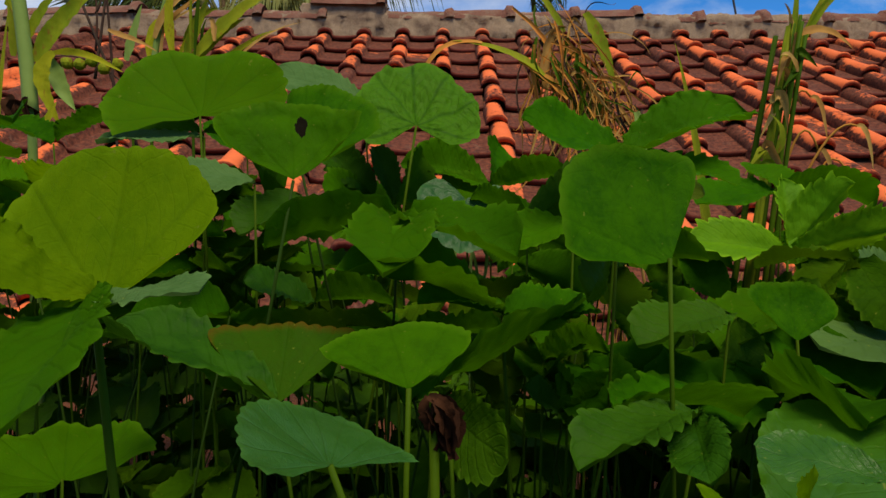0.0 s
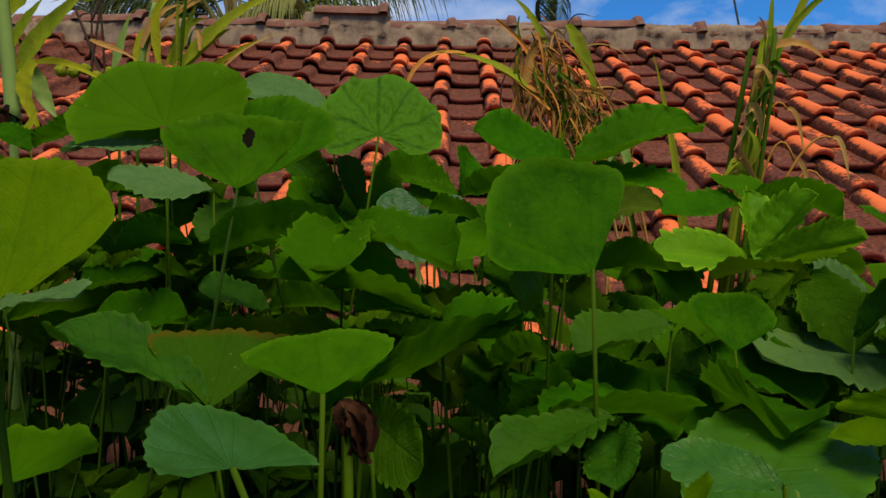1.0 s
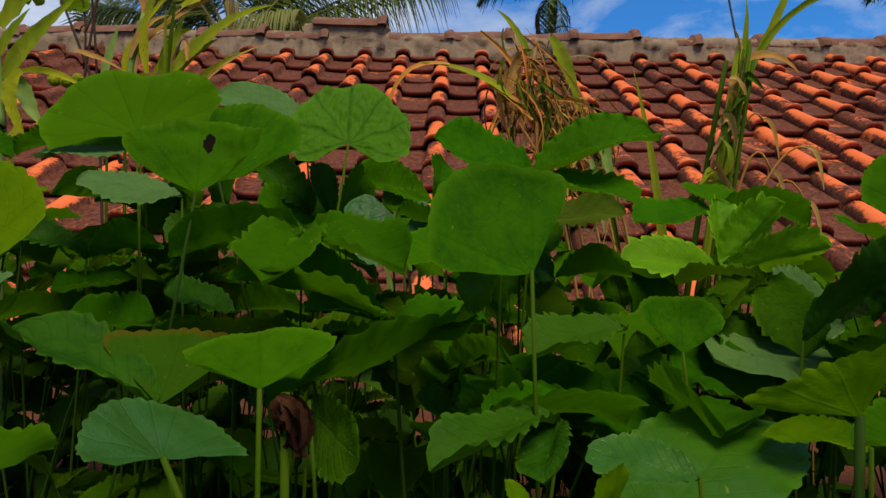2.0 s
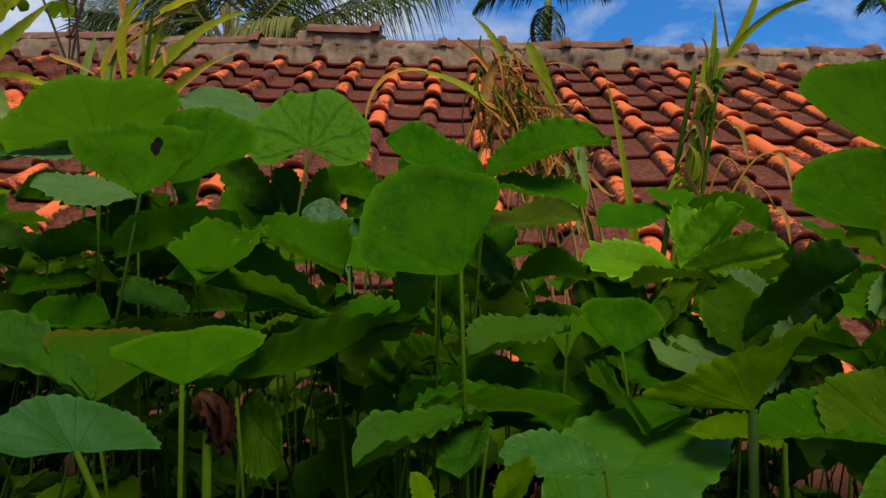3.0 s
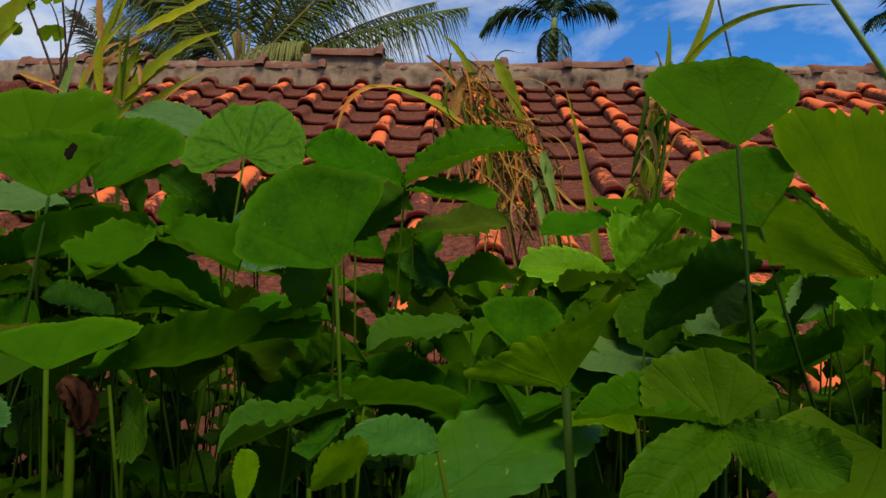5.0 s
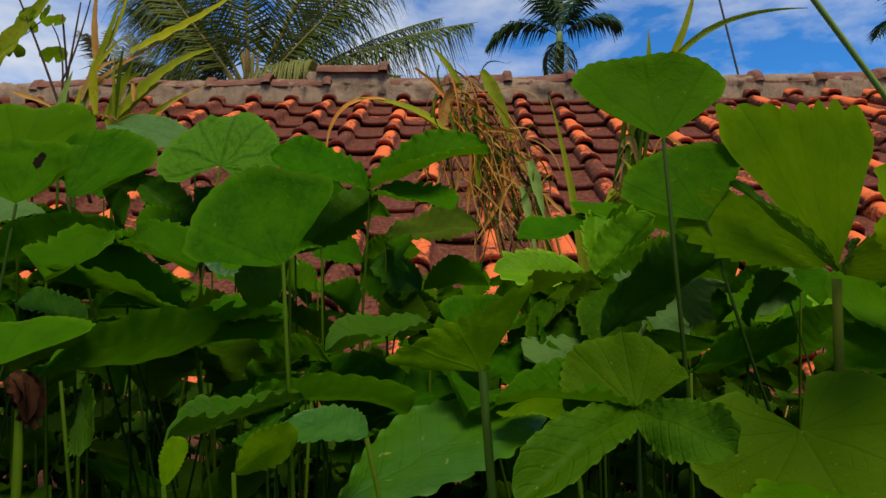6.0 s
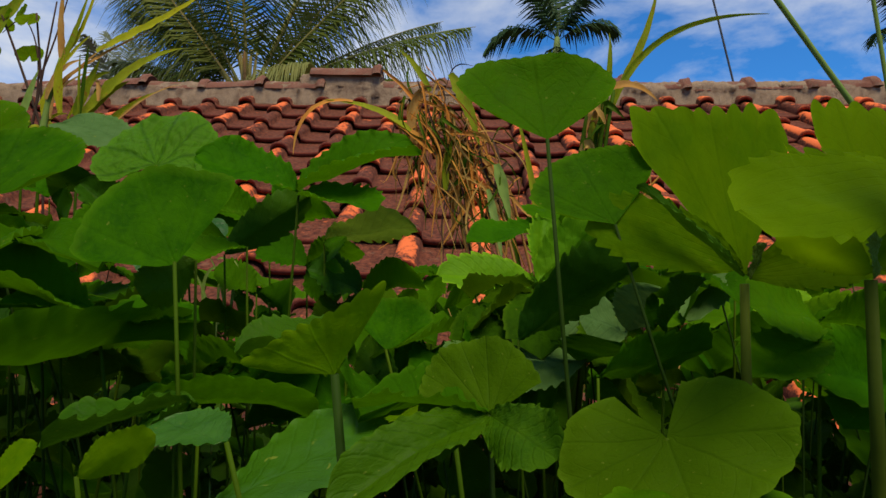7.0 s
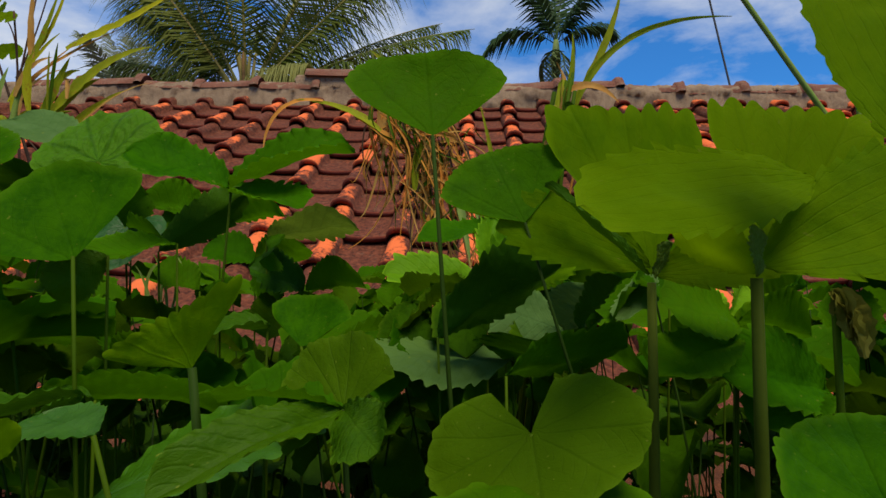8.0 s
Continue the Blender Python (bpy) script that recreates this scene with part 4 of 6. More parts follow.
bed = plant("round", 0.270, 0.455, "pennywort with small round leaves low among the stalks")
stem = stalk(bed, (0.2309, 0.4600, 0.1739), (0.0123, 0.0372), 0.0011)
blade(stem, "kidney", (0.2309, 0.4600, 0.1739), (0.2458, 0.4900, 0.1930), (0.2461, 0.4600, 0.1749), 0.60)
stem = stalk(bed, (0.3098, 0.4500, 0.1705), (0.0183, 0.0646), 0.0011)
blade(stem, "kidney", (0.3098, 0.4500, 0.1705), (0.3240, 0.4800, 0.1959), (0.3284, 0.4500, 0.1706), 0.60)
bed = plant("toothed", -0.023, 0.224, "yellow-green wild strawberry with large toothed leaflets")
stem = stalk(bed, (-0.0230, 0.2240, 0.1856), (0.0233, 0.0461), 0.0015)
blade(stem, "broad_lime", (-0.0220, 0.2240, 0.1850), (-0.0240, 0.2380, 0.2100), (-0.0020, 0.2220, 0.1810), 0.35)
blade(stem, "lime_toothed", (-0.0230, 0.2240, 0.1856), (-0.0349, 0.2120, 0.1962), (-0.0254, 0.2297, 0.1893), 0.80)
blade(stem, "grey", (-0.0230, 0.2240, 0.1856), (-0.0038, 0.2140, 0.1885), (-0.0203, 0.2297, 0.1872), 0.50)
blade(stem, "dark", (-0.0230, 0.2240, 0.1856), (-0.0183, 0.1960, 0.1762), (-0.0329, 0.2238, 0.1813), 0.70)
bed = plant("toothed", 0.094, 0.365, "green wild strawberry plant with saw-toothed three-part leaves")
stem = stalk(bed, (0.0938, 0.3650, 0.2247), (-0.0304, 0.0268), 0.0012)
blade(stem, "toothed", (0.0938, 0.3650, 0.2247), (0.0573, 0.3520, 0.2409), (0.0940, 0.3779, 0.2355), 0.70)
blade(stem, "toothed", (0.0938, 0.3650, 0.2247), (0.1389, 0.3620, 0.2502), (0.0899, 0.3776, 0.2329), 0.80)
blade(stem, "toothed", (0.0938, 0.3650, 0.2247), (0.1290, 0.3450, 0.2179), (0.1009, 0.3760, 0.2294), 0.70)
bed = plant("toothed", 0.045, 0.313, "green wild strawberry plant with saw-toothed three-part leaves")
stem = stalk(bed, (0.0447, 0.3130, 0.1730), (0.0306, 0.0613), 0.0013)
blade(stem, "toothed", (0.0447, 0.3130, 0.1730), (0.0066, 0.2970, 0.1967), (0.0415, 0.3281, 0.1780), 0.70)
blade(stem, "toothed", (0.0447, 0.3130, 0.1730), (0.0741, 0.3200, 0.1768), (0.0414, 0.3246, 0.1773), 0.80)
blade(stem, "toothed", (0.0447, 0.3130, 0.1730), (0.0226, 0.3000, 0.1817), (0.0411, 0.3210, 0.1757), 0.60)
bed = plant("toothed", 0.120, 0.258, "wild strawberry with a broad pale toothed leaf near the soil")
stem = stalk(bed, (0.1123, 0.2500, 0.1504), (0.0768, 0.0869), 0.0014)
blade(stem, "pale_toothed", (0.1123, 0.2500, 0.1504), (0.0929, 0.2620, 0.1527), (0.1174, 0.2577, 0.1533), 0.50)
stem = stalk(bed, (0.1032, 0.2620, 0.1307), (-0.0477, 0.0886), 0.0014)
blade(stem, "sheen", (0.1032, 0.2620, 0.1307), (0.1510, 0.3050, 0.1523), (0.0864, 0.2796, 0.1328), 0.50)
stem = stalk(bed, (0.1596, 0.2700, 0.1515), (0.0566, 0.0694), 0.0014)
blade(stem, "sunlit", (0.1596, 0.2700, 0.1515), (0.1446, 0.2880, 0.1518), (0.1653, 0.2761, 0.1538), 0.60)
bed = plant("toothed", -0.013, 0.285, "wild strawberry with a red-edged ageing leaf")
stem = stalk(bed, (-0.0130, 0.2850, 0.1540), (0.0500, 0.0500), 0.0011)
blade(stem, "red_broad", (-0.0130, 0.2850, 0.1540), (-0.0150, 0.3050, 0.1690), (0.0100, 0.2810, 0.1500), 0.45)
blade(stem, "shade_toned", (-0.0130, 0.2850, 0.1540), (-0.0580, 0.2950, 0.1760), (-0.0140, 0.2970, 0.1570), 0.70)
bed = plant("toothed", 0.028, 0.275, "green wild strawberry plant with saw-toothed three-part leaves")
stem = stalk(bed, (0.0290, 0.2720, 0.1590), (0.0280, 0.0594), 0.0011)
blade(stem, "dark", (0.0190, 0.2700, 0.1590), (0.0630, 0.3350, 0.1730), (0.0020, 0.2870, 0.1510), 0.60)
stem = stalk(bed, (0.0260, 0.2850, 0.1540), (-0.0270, 0.0600), 0.0011)
blade(stem, "olive_toothed", (0.0260, 0.2850, 0.1540), (0.0400, 0.2650, 0.1480), (0.0200, 0.2910, 0.1470), 0.60)
bed = plant("toothed", -0.004, 0.430, "wild strawberry with deep green toothed leaflets on thin stalks")
stem = stalk(bed, (-0.0060, 0.4300, 0.2130), (0.0000, 0.0400), 0.0012)
blade(stem, "shade_toned", (-0.0070, 0.4300, 0.2150), (-0.0300, 0.4150, 0.2410), (-0.0010, 0.4380, 0.2220), 0.70)
blade(stem, "toothed", (-0.0070, 0.4300, 0.2130), (-0.0220, 0.4000, 0.2160), (-0.0080, 0.4440, 0.2210), 0.70)
blade(stem, "shade_toned", (-0.0070, 0.4300, 0.2120), (-0.0180, 0.4100, 0.2000), (-0.0130, 0.4420, 0.2190), 0.80)
stem = stalk(bed, (0.0040, 0.4200, 0.2090), (0.0100, 0.0400), 0.0012)
blade(stem, "shade_toned", (0.0040, 0.4200, 0.2110), (-0.0050, 0.4300, 0.2410), (0.0100, 0.4240, 0.2130), 0.60)
blade(stem, "dark", (0.0040, 0.4200, 0.2110), (0.0210, 0.4400, 0.2380), (0.0110, 0.4260, 0.2050), 0.70)
bed = plant("toothed", 0.051, 0.460, "wild strawberry with spreading toothed leaflets near the tiles")
stem = stalk(bed, (0.0510, 0.4600, 0.2230), (0.0060, 0.0380), 0.0011)
blade(stem, "toothed", (0.0510, 0.4600, 0.2230), (0.0090, 0.4500, 0.2410), (0.0560, 0.4700, 0.2330), 0.70)
blade(stem, "toothed", (0.0510, 0.4600, 0.2240), (0.0600, 0.4800, 0.2500), (0.0600, 0.4700, 0.2220), 0.70)
blade(stem, "toothed", (0.0510, 0.4600, 0.2220), (0.0900, 0.4500, 0.2340), (0.0550, 0.4740, 0.2160), 0.70)
blade(stem, "dark", (0.0490, 0.4600, 0.2210), (0.0280, 0.4400, 0.2230), (0.0510, 0.4720, 0.2280), 0.80)
bed = plant("round", 0.037, 0.390, "pennywort with a dark blue-green crinkled drooping leaf")
stem = stalk(bed, (0.0360, 0.3900, 0.2120), (0.0200, 0.0500), 0.0011)
blade(stem, "teal", (0.0360, 0.3900, 0.2120), (0.0330, 0.3680, 0.1890), (0.0550, 0.3900, 0.2100), 0.50)
blade(stem, "dark", (0.0380, 0.3900, 0.2120), (0.0610, 0.3800, 0.2080), (0.0370, 0.4020, 0.2080), 0.70)
bed = plant("toothed", 0.061, 0.375, "green wild strawberry plant with saw-toothed three-part leaves")
stem = stalk(bed, (0.0600, 0.3750, 0.2000), (0.0000, 0.0500), 0.0011)
blade(stem, "shade_toned", (0.0600, 0.3750, 0.2000), (0.0920, 0.3850, 0.2280), (0.0670, 0.3800, 0.1940), 0.60)
stem = stalk(bed, (0.0750, 0.3600, 0.2020), (0.0000, 0.0500), 0.0011)
blade(stem, "toothed", (0.0750, 0.3600, 0.2020), (0.0430, 0.3400, 0.1940), (0.0750, 0.3700, 0.2080), 0.70)
stem = stalk(bed, (0.0770, 0.3100, 0.1930), (0.0000, 0.0500), 0.0011)
blade(stem, "olive_toothed", (0.0770, 0.3100, 0.1930), (0.0650, 0.3000, 0.1810), (0.0710, 0.3040, 0.1960), 0.80)
bed = plant("toothed", 0.094, 0.410, "wild strawberry with a pale strongly ribbed leaflet")
stem = stalk(bed, (0.0940, 0.4120, 0.2100), (0.0000, 0.0500), 0.0011)
blade(stem, "ribbed", (0.0940, 0.4120, 0.2100), (0.1390, 0.4000, 0.2180), (0.0960, 0.4280, 0.2040), 0.60)
blade(stem, "toothed", (0.0930, 0.4120, 0.2090), (0.1100, 0.3820, 0.1970), (0.0900, 0.4180, 0.2030), 0.70)
bed = plant("toothed", 0.201, 0.445, "wild strawberry with crisp saw-toothed leaflets held level")
stem = stalk(bed, (0.2010, 0.4450, 0.1880), (0.0120, 0.0450), 0.0015)
blade(stem, "sunlit_toothed", (0.2010, 0.4450, 0.1900), (0.1500, 0.4330, 0.1980), (0.2070, 0.4550, 0.1990), 0.60)
blade(stem, "sunlit_toothed", (0.2010, 0.4450, 0.1900), (0.2070, 0.4570, 0.2290), (0.2120, 0.4490, 0.1890), 0.70)
blade(stem, "sunlit_toothed", (0.2010, 0.4450, 0.1900), (0.2320, 0.4510, 0.2260), (0.2130, 0.4530, 0.1830), 0.70)
blade(stem, "sunlit_toothed", (0.2010, 0.4450, 0.1890), (0.2490, 0.4330, 0.2050), (0.2080, 0.4530, 0.1790), 0.60)
stem = stalk(bed, (0.2140, 0.4750, 0.2210), (0.0120, 0.0300), 0.0011)
blade(stem, "toothed", (0.2120, 0.4750, 0.2220), (0.1640, 0.4650, 0.2200), (0.2200, 0.4930, 0.2290), 0.70)
blade(stem, "toothed", (0.2150, 0.4750, 0.2260), (0.2580, 0.4650, 0.2240), (0.2240, 0.4930, 0.2210), 0.70)
blade(stem, "toothed", (0.2140, 0.4750, 0.2240), (0.2090, 0.4950, 0.2430), (0.2250, 0.4850, 0.2310), 0.70)
bed = plant("round", 0.245, 0.490, "low pennywort with small dark veined leaves")
stem = stalk(bed, (0.2450, 0.4900, 0.1810), (0.0000, 0.0300), 0.0011)
blade(stem, "teal", (0.2450, 0.4900, 0.1850), (0.2270, 0.4600, 0.1710), (0.2600, 0.4900, 0.1830), 0.50)
blade(stem, "dark", (0.2420, 0.4800, 0.1760), (0.2660, 0.4700, 0.1870), (0.2510, 0.4940, 0.1710), 0.70)
bed = plant("toothed", 0.235, 0.400, "wild strawberry with toothed leaves, sky sheen coloured in as grey-green")
stem = stalk(bed, (0.2350, 0.4000, 0.1680), (0.0100, 0.0500), 0.0011)
blade(stem, "grey", (0.2350, 0.4000, 0.1680), (0.1960, 0.3800, 0.1840), (0.2480, 0.4120, 0.1760), 0.50)
blade(stem, "grey", (0.2360, 0.4000, 0.1690), (0.2470, 0.3900, 0.1890), (0.2510, 0.4120, 0.1610), 0.50)
stem = stalk(bed, (0.2090, 0.3600, 0.1580), (0.0100, 0.0500), 0.0011)
blade(stem, "grey", (0.2090, 0.3600, 0.1580), (0.1560, 0.3400, 0.1650), (0.2230, 0.3800, 0.1610), 0.60)
blade(stem, "dark", (0.2090, 0.3600, 0.1580), (0.2200, 0.3400, 0.1690), (0.2250, 0.3800, 0.1500), 0.60)
bed = plant("toothed", 0.068, 0.320, "young wild strawberry with upright folded leaflets")
stem = stalk(bed, (0.0680, 0.3200, 0.1370), (0.0040, 0.0300), 0.0011)
blade(stem, "shade_toned", (0.0680, 0.3200, 0.1370), (0.0540, 0.3200, 0.1520), (0.0720, 0.3300, 0.1370), 0.90)
blade(stem, "toothed", (0.0680, 0.3200, 0.1370), (0.0690, 0.3400, 0.1550), (0.0730, 0.3260, 0.1350), 0.90)
blade(stem, "toothed", (0.0680, 0.3200, 0.1370), (0.0750, 0.3200, 0.1570), (0.0730, 0.3300, 0.1330), 0.90)
blade(stem, "dark", (0.0690, 0.3300, 0.1350), (0.0590, 0.3500, 0.1530), (0.0730, 0.3380, 0.1340), 0.90)
bed = plant("toothed", 0.121, 0.335, "green wild strawberry plant with saw-toothed three-part leaves")
stem = stalk(bed, (0.1210, 0.3350, 0.1690), (-0.0102, 0.0612), 0.0011)
blade(stem, "shade_toned", (0.1220, 0.3350, 0.1710), (0.0870, 0.3200, 0.1680), (0.1250, 0.3490, 0.1740), 0.70)
stem = stalk(bed, (0.0710, 0.2900, 0.1520), (-0.0611, 0.0661), 0.0011)
blade(stem, "toothed", (0.0710, 0.2900, 0.1510), (0.1150, 0.3150, 0.1530), (0.0630, 0.3070, 0.1490), 0.60)
stem = stalk(bed, (0.0910, 0.2850, 0.1520), (-0.0414, 0.0729), 0.0011)
blade(stem, "shade_toned", (0.0910, 0.2850, 0.1520), (0.0580, 0.2700, 0.1500), (0.0870, 0.2970, 0.1520), 0.70)
blade(stem, "shade_toned", (0.0890, 0.2850, 0.1520), (0.0820, 0.2600, 0.1470), (0.0840, 0.2910, 0.1500), 0.80)
bed = plant("toothed", 0.093, 0.235, "green wild strawberry plant with saw-toothed three-part leaves")
stem = stalk(bed, (0.0880, 0.2380, 0.1460), (-0.0329, 0.1443), 0.0011)
blade(stem, "sunlit", (0.0880, 0.2380, 0.1460), (0.0950, 0.2500, 0.1520), (0.0900, 0.2420, 0.1430), 0.60)
stem = stalk(bed, (0.0770, 0.2320, 0.1450), (-0.0534, 0.1600), 0.0011)
blade(stem, "sunlit", (0.0770, 0.2320, 0.1450), (0.0740, 0.2440, 0.1520), (0.0790, 0.2340, 0.1450), 0.50)
bed = plant("toothed", -0.085, 0.400, "wild strawberry crowd of shaded toothed leaves at the bed's edge")
stem = stalk(bed, (-0.0650, 0.4200, 0.1800), (-0.0170, 0.0580), 0.0011)
blade(stem, "toothed", (-0.0650, 0.4200, 0.1800), (-0.0030, 0.4100, 0.1850), (-0.0620, 0.4410, 0.1830), 0.60)
blade(stem, "dark", (-0.0650, 0.4200, 0.1800), (-0.0920, 0.4300, 0.2010), (-0.0580, 0.4330, 0.1820), 0.70)
stem = stalk(bed, (-0.0350, 0.4000, 0.2140), (0.0864, 0.0280), 0.0012, M_STEM_DARK)
blade(stem, "shade_toned", (-0.0350, 0.4000, 0.2140), (-0.0560, 0.3800, 0.2000), (-0.0400, 0.4120, 0.2210), 0.70)
stem = stalk(bed, (-0.1020, 0.4000, 0.1900), (-0.0400, 0.0420), 0.0011)
blade(stem, "shade_toned", (-0.1020, 0.4000, 0.1900), (-0.1280, 0.3900, 0.2060), (-0.1040, 0.4120, 0.1950), 0.80)
blade(stem, "toothed", (-0.1020, 0.4000, 0.1900), (-0.0700, 0.4000, 0.2040), (-0.1040, 0.4100, 0.1830), 0.80)
stem = stalk(bed, (-0.1510, 0.4000, 0.2170), (-0.0200, 0.0420), 0.0011)
blade(stem, "toothed", (-0.1510, 0.4000, 0.2170), (-0.1680, 0.3900, 0.2230), (-0.1590, 0.4140, 0.2240), 0.80)
blade(stem, "sunlit", (-0.1510, 0.4000, 0.2170), (-0.1230, 0.3900, 0.2240), (-0.1590, 0.4140, 0.2130), 0.80)
stem = stalk(bed, (-0.1880, 0.4700, 0.2460), (0.0000, 0.0500), 0.0011)
blade(stem, "dark", (-0.1860, 0.4700, 0.2470), (-0.1610, 0.4700, 0.2660), (-0.1890, 0.4820, 0.2430), 0.80)
blade(stem, "dark", (-0.1890, 0.4700, 0.2460), (-0.2140, 0.4700, 0.2610), (-0.1930, 0.4820, 0.2550), 0.80)
stem = stalk(bed, (-0.0200, 0.3600, 0.1710), (-0.0180, 0.0670), 0.0011)
blade(stem, "shade_toned", (-0.0200, 0.3600, 0.1710), (-0.0420, 0.3500, 0.1820), (-0.0210, 0.3720, 0.1750), 0.80)
blade(stem, "dark", (-0.0200, 0.3600, 0.1710), (0.0080, 0.3600, 0.1780), (-0.0210, 0.3720, 0.1650), 0.80)
bed = plant("toothed", -0.012, 0.430, "wild strawberry with toothed leaves, sky sheen coloured in as grey-green")
stem = stalk(bed, (-0.0120, 0.4300, 0.2600), (0.0365, 0.0459), 0.0011)
blade(stem, "grey", (-0.0120, 0.4300, 0.2610), (-0.0610, 0.4420, 0.2800), (-0.0100, 0.4440, 0.2730), 0.50)
stem = stalk(bed, (-0.0440, 0.3650, 0.2150), (-0.0084, 0.0512), 0.0011)
blade(stem, "grey", (-0.0440, 0.3650, 0.2150), (-0.0760, 0.3500, 0.2230), (-0.0460, 0.3770, 0.2220), 0.60)
stem = stalk(bed, (-0.0710, 0.3850, 0.2360), (-0.0140, 0.0436), 0.0011)
blade(stem, "grey", (-0.0710, 0.3850, 0.2360), (-0.1100, 0.3750, 0.2340), (-0.0740, 0.3980, 0.2410), 0.60)
bed = plant("toothed", 0.001, 0.330, "green wild strawberry plant with saw-toothed three-part leaves")
stem = stalk(bed, (0.0150, 0.3400, 0.1610), (-0.0100, 0.0500), 0.0011)
blade(stem, "dark", (0.0150, 0.3400, 0.1610), (0.0460, 0.3400, 0.1690), (0.0160, 0.3540, 0.1540), 0.80)
blade(stem, "dark", (0.0150, 0.3400, 0.1610), (-0.0040, 0.3400, 0.1690), (0.0160, 0.3540, 0.1630), 0.80)
stem = stalk(bed, (0.0620, 0.3450, 0.1530), (0.0100, 0.0500), 0.0011)
blade(stem, "dark", (0.0620, 0.3450, 0.1530), (0.0590, 0.3550, 0.1680), (0.0690, 0.3550, 0.1530), 0.80)
blade(stem, "toothed", (0.0620, 0.3450, 0.1530), (0.0810, 0.3450, 0.1630), (0.0660, 0.3590, 0.1460), 0.80)
bed = plant("toothed", 0.183, 0.335, "green wild strawberry plant with saw-toothed three-part leaves")
stem = stalk(bed, (0.1810, 0.3350, 0.1680), (0.0205, 0.0668), 0.0011)
blade(stem, "shade_toned", (0.1810, 0.3350, 0.1680), (0.2220, 0.3450, 0.1990), (0.1890, 0.3470, 0.1590), 0.60)
stem = stalk(bed, (0.2300, 0.3300, 0.1710), (0.0000, 0.0500), 0.0011)
blade(stem, "shade_toned", (0.2300, 0.3300, 0.1710), (0.2390, 0.3300, 0.1910), (0.2360, 0.3380, 0.1700), 0.80)
stem = stalk(bed, (0.2030, 0.3100, 0.1580), (0.0200, 0.0600), 0.0011)
blade(stem, "dark", (0.2030, 0.3100, 0.1580), (0.2430, 0.3300, 0.1690), (0.2070, 0.3220, 0.1510), 0.60)
bed = plant("toothed", 0.278, 0.385, "wild strawberry with toothed leaves, sky sheen coloured in as grey-green")
stem = stalk(bed, (0.2780, 0.3850, 0.1990), (0.0117, 0.0553), 0.0011)
blade(stem, "grey", (0.2780, 0.3850, 0.1990), (0.2500, 0.3650, 0.1770), (0.2780, 0.3930, 0.2040), 0.60)
bed = plant("toothed", 0.319, 0.430, "wild strawberry with light-veined toothed leaflets below taller ones")
stem = stalk(bed, (0.3190, 0.4300, 0.1690), (0.0100, 0.0500), 0.0011)
blade(stem, "sunlit_toothed", (0.3190, 0.4300, 0.1700), (0.3060, 0.4300, 0.1870), (0.3310, 0.4420, 0.1740), 0.70)
blade(stem, "sunlit_toothed", (0.3190, 0.4300, 0.1700), (0.3410, 0.4500, 0.1940), (0.3300, 0.4380, 0.1670), 0.70)
blade(stem, "sunlit_toothed", (0.3200, 0.4300, 0.1690), (0.3550, 0.4200, 0.1840), (0.3280, 0.4420, 0.1620), 0.60)
bed = plant("toothed", 0.284, 0.335, "green wild strawberry plant with saw-toothed three-part leaves")
stem = stalk(bed, (0.2840, 0.3350, 0.1750), (0.0188, 0.0517), 0.0011)
blade(stem, "toothed", (0.2840, 0.3350, 0.1750), (0.2570, 0.3250, 0.1830), (0.2940, 0.3470, 0.1810), 0.70)
blade(stem, "toothed", (0.2840, 0.3350, 0.1750), (0.3050, 0.3350, 0.1780), (0.2910, 0.3470, 0.1690), 0.70)
stem = stalk(bed, (0.2810, 0.3300, 0.1690), (0.0188, 0.0517), 0.0011)
blade(stem, "toothed", (0.2810, 0.3300, 0.1690), (0.2500, 0.3100, 0.1620), (0.2860, 0.3420, 0.1740), 0.70)
stem = stalk(bed, (0.3140, 0.3400, 0.1500), (0.0188, 0.0517), 0.0011)
blade(stem, "toothed", (0.3140, 0.3400, 0.1520), (0.2780, 0.3200, 0.1630), (0.3260, 0.3520, 0.1570), 0.70)
blade(stem, "dark", (0.3140, 0.3400, 0.1520), (0.2830, 0.3200, 0.1460), (0.3200, 0.3520, 0.1570), 0.70)
bed = plant("round", 0.137, 0.240, "low pennywort with one broad folded green leaf")
stem = stalk(bed, (0.1370, 0.2400, 0.1660), (0.0300, 0.0600), 0.0022, M_STEM_DARK)
blade(stem, "folded", (0.1370, 0.2400, 0.1660), (0.1310, 0.2370, 0.1760), (0.1530, 0.2370, 0.1760), 0.70)
bed = plant("toothed", 0.167, 0.239, "wild strawberry with speckled olive leaflets spreading near the soil")
stem = stalk(bed, (0.1670, 0.2390, 0.1590), (0.0300, 0.0600), 0.0014, M_STEM_DARK)
blade(stem, "pale", (0.1670, 0.2390, 0.1590), (0.1570, 0.2510, 0.1690), (0.1740, 0.2430, 0.1680), 0.60)
blade(stem, "olive_toothed", (0.1670, 0.2390, 0.1590), (0.1760, 0.2170, 0.1570), (0.1640, 0.2350, 0.1540), 0.70)
blade(stem, "dark", (0.1670, 0.2390, 0.1590), (0.1410, 0.2450, 0.1650), (0.1710, 0.2510, 0.1610), 0.70)
blade(stem, "smooth_olive", (0.1670, 0.2390, 0.1590), (0.1430, 0.2130, 0.1530), (0.1660, 0.2450, 0.1620), 0.70)
bed = plant("toothed", 0.246, 0.306, "tall wild strawberry with broad toothed leaflets seen from below")
stem = stalk(bed, (0.2460, 0.3060, 0.1870), (0.0060, 0.0513), 0.0034, M_STALK_OLD)
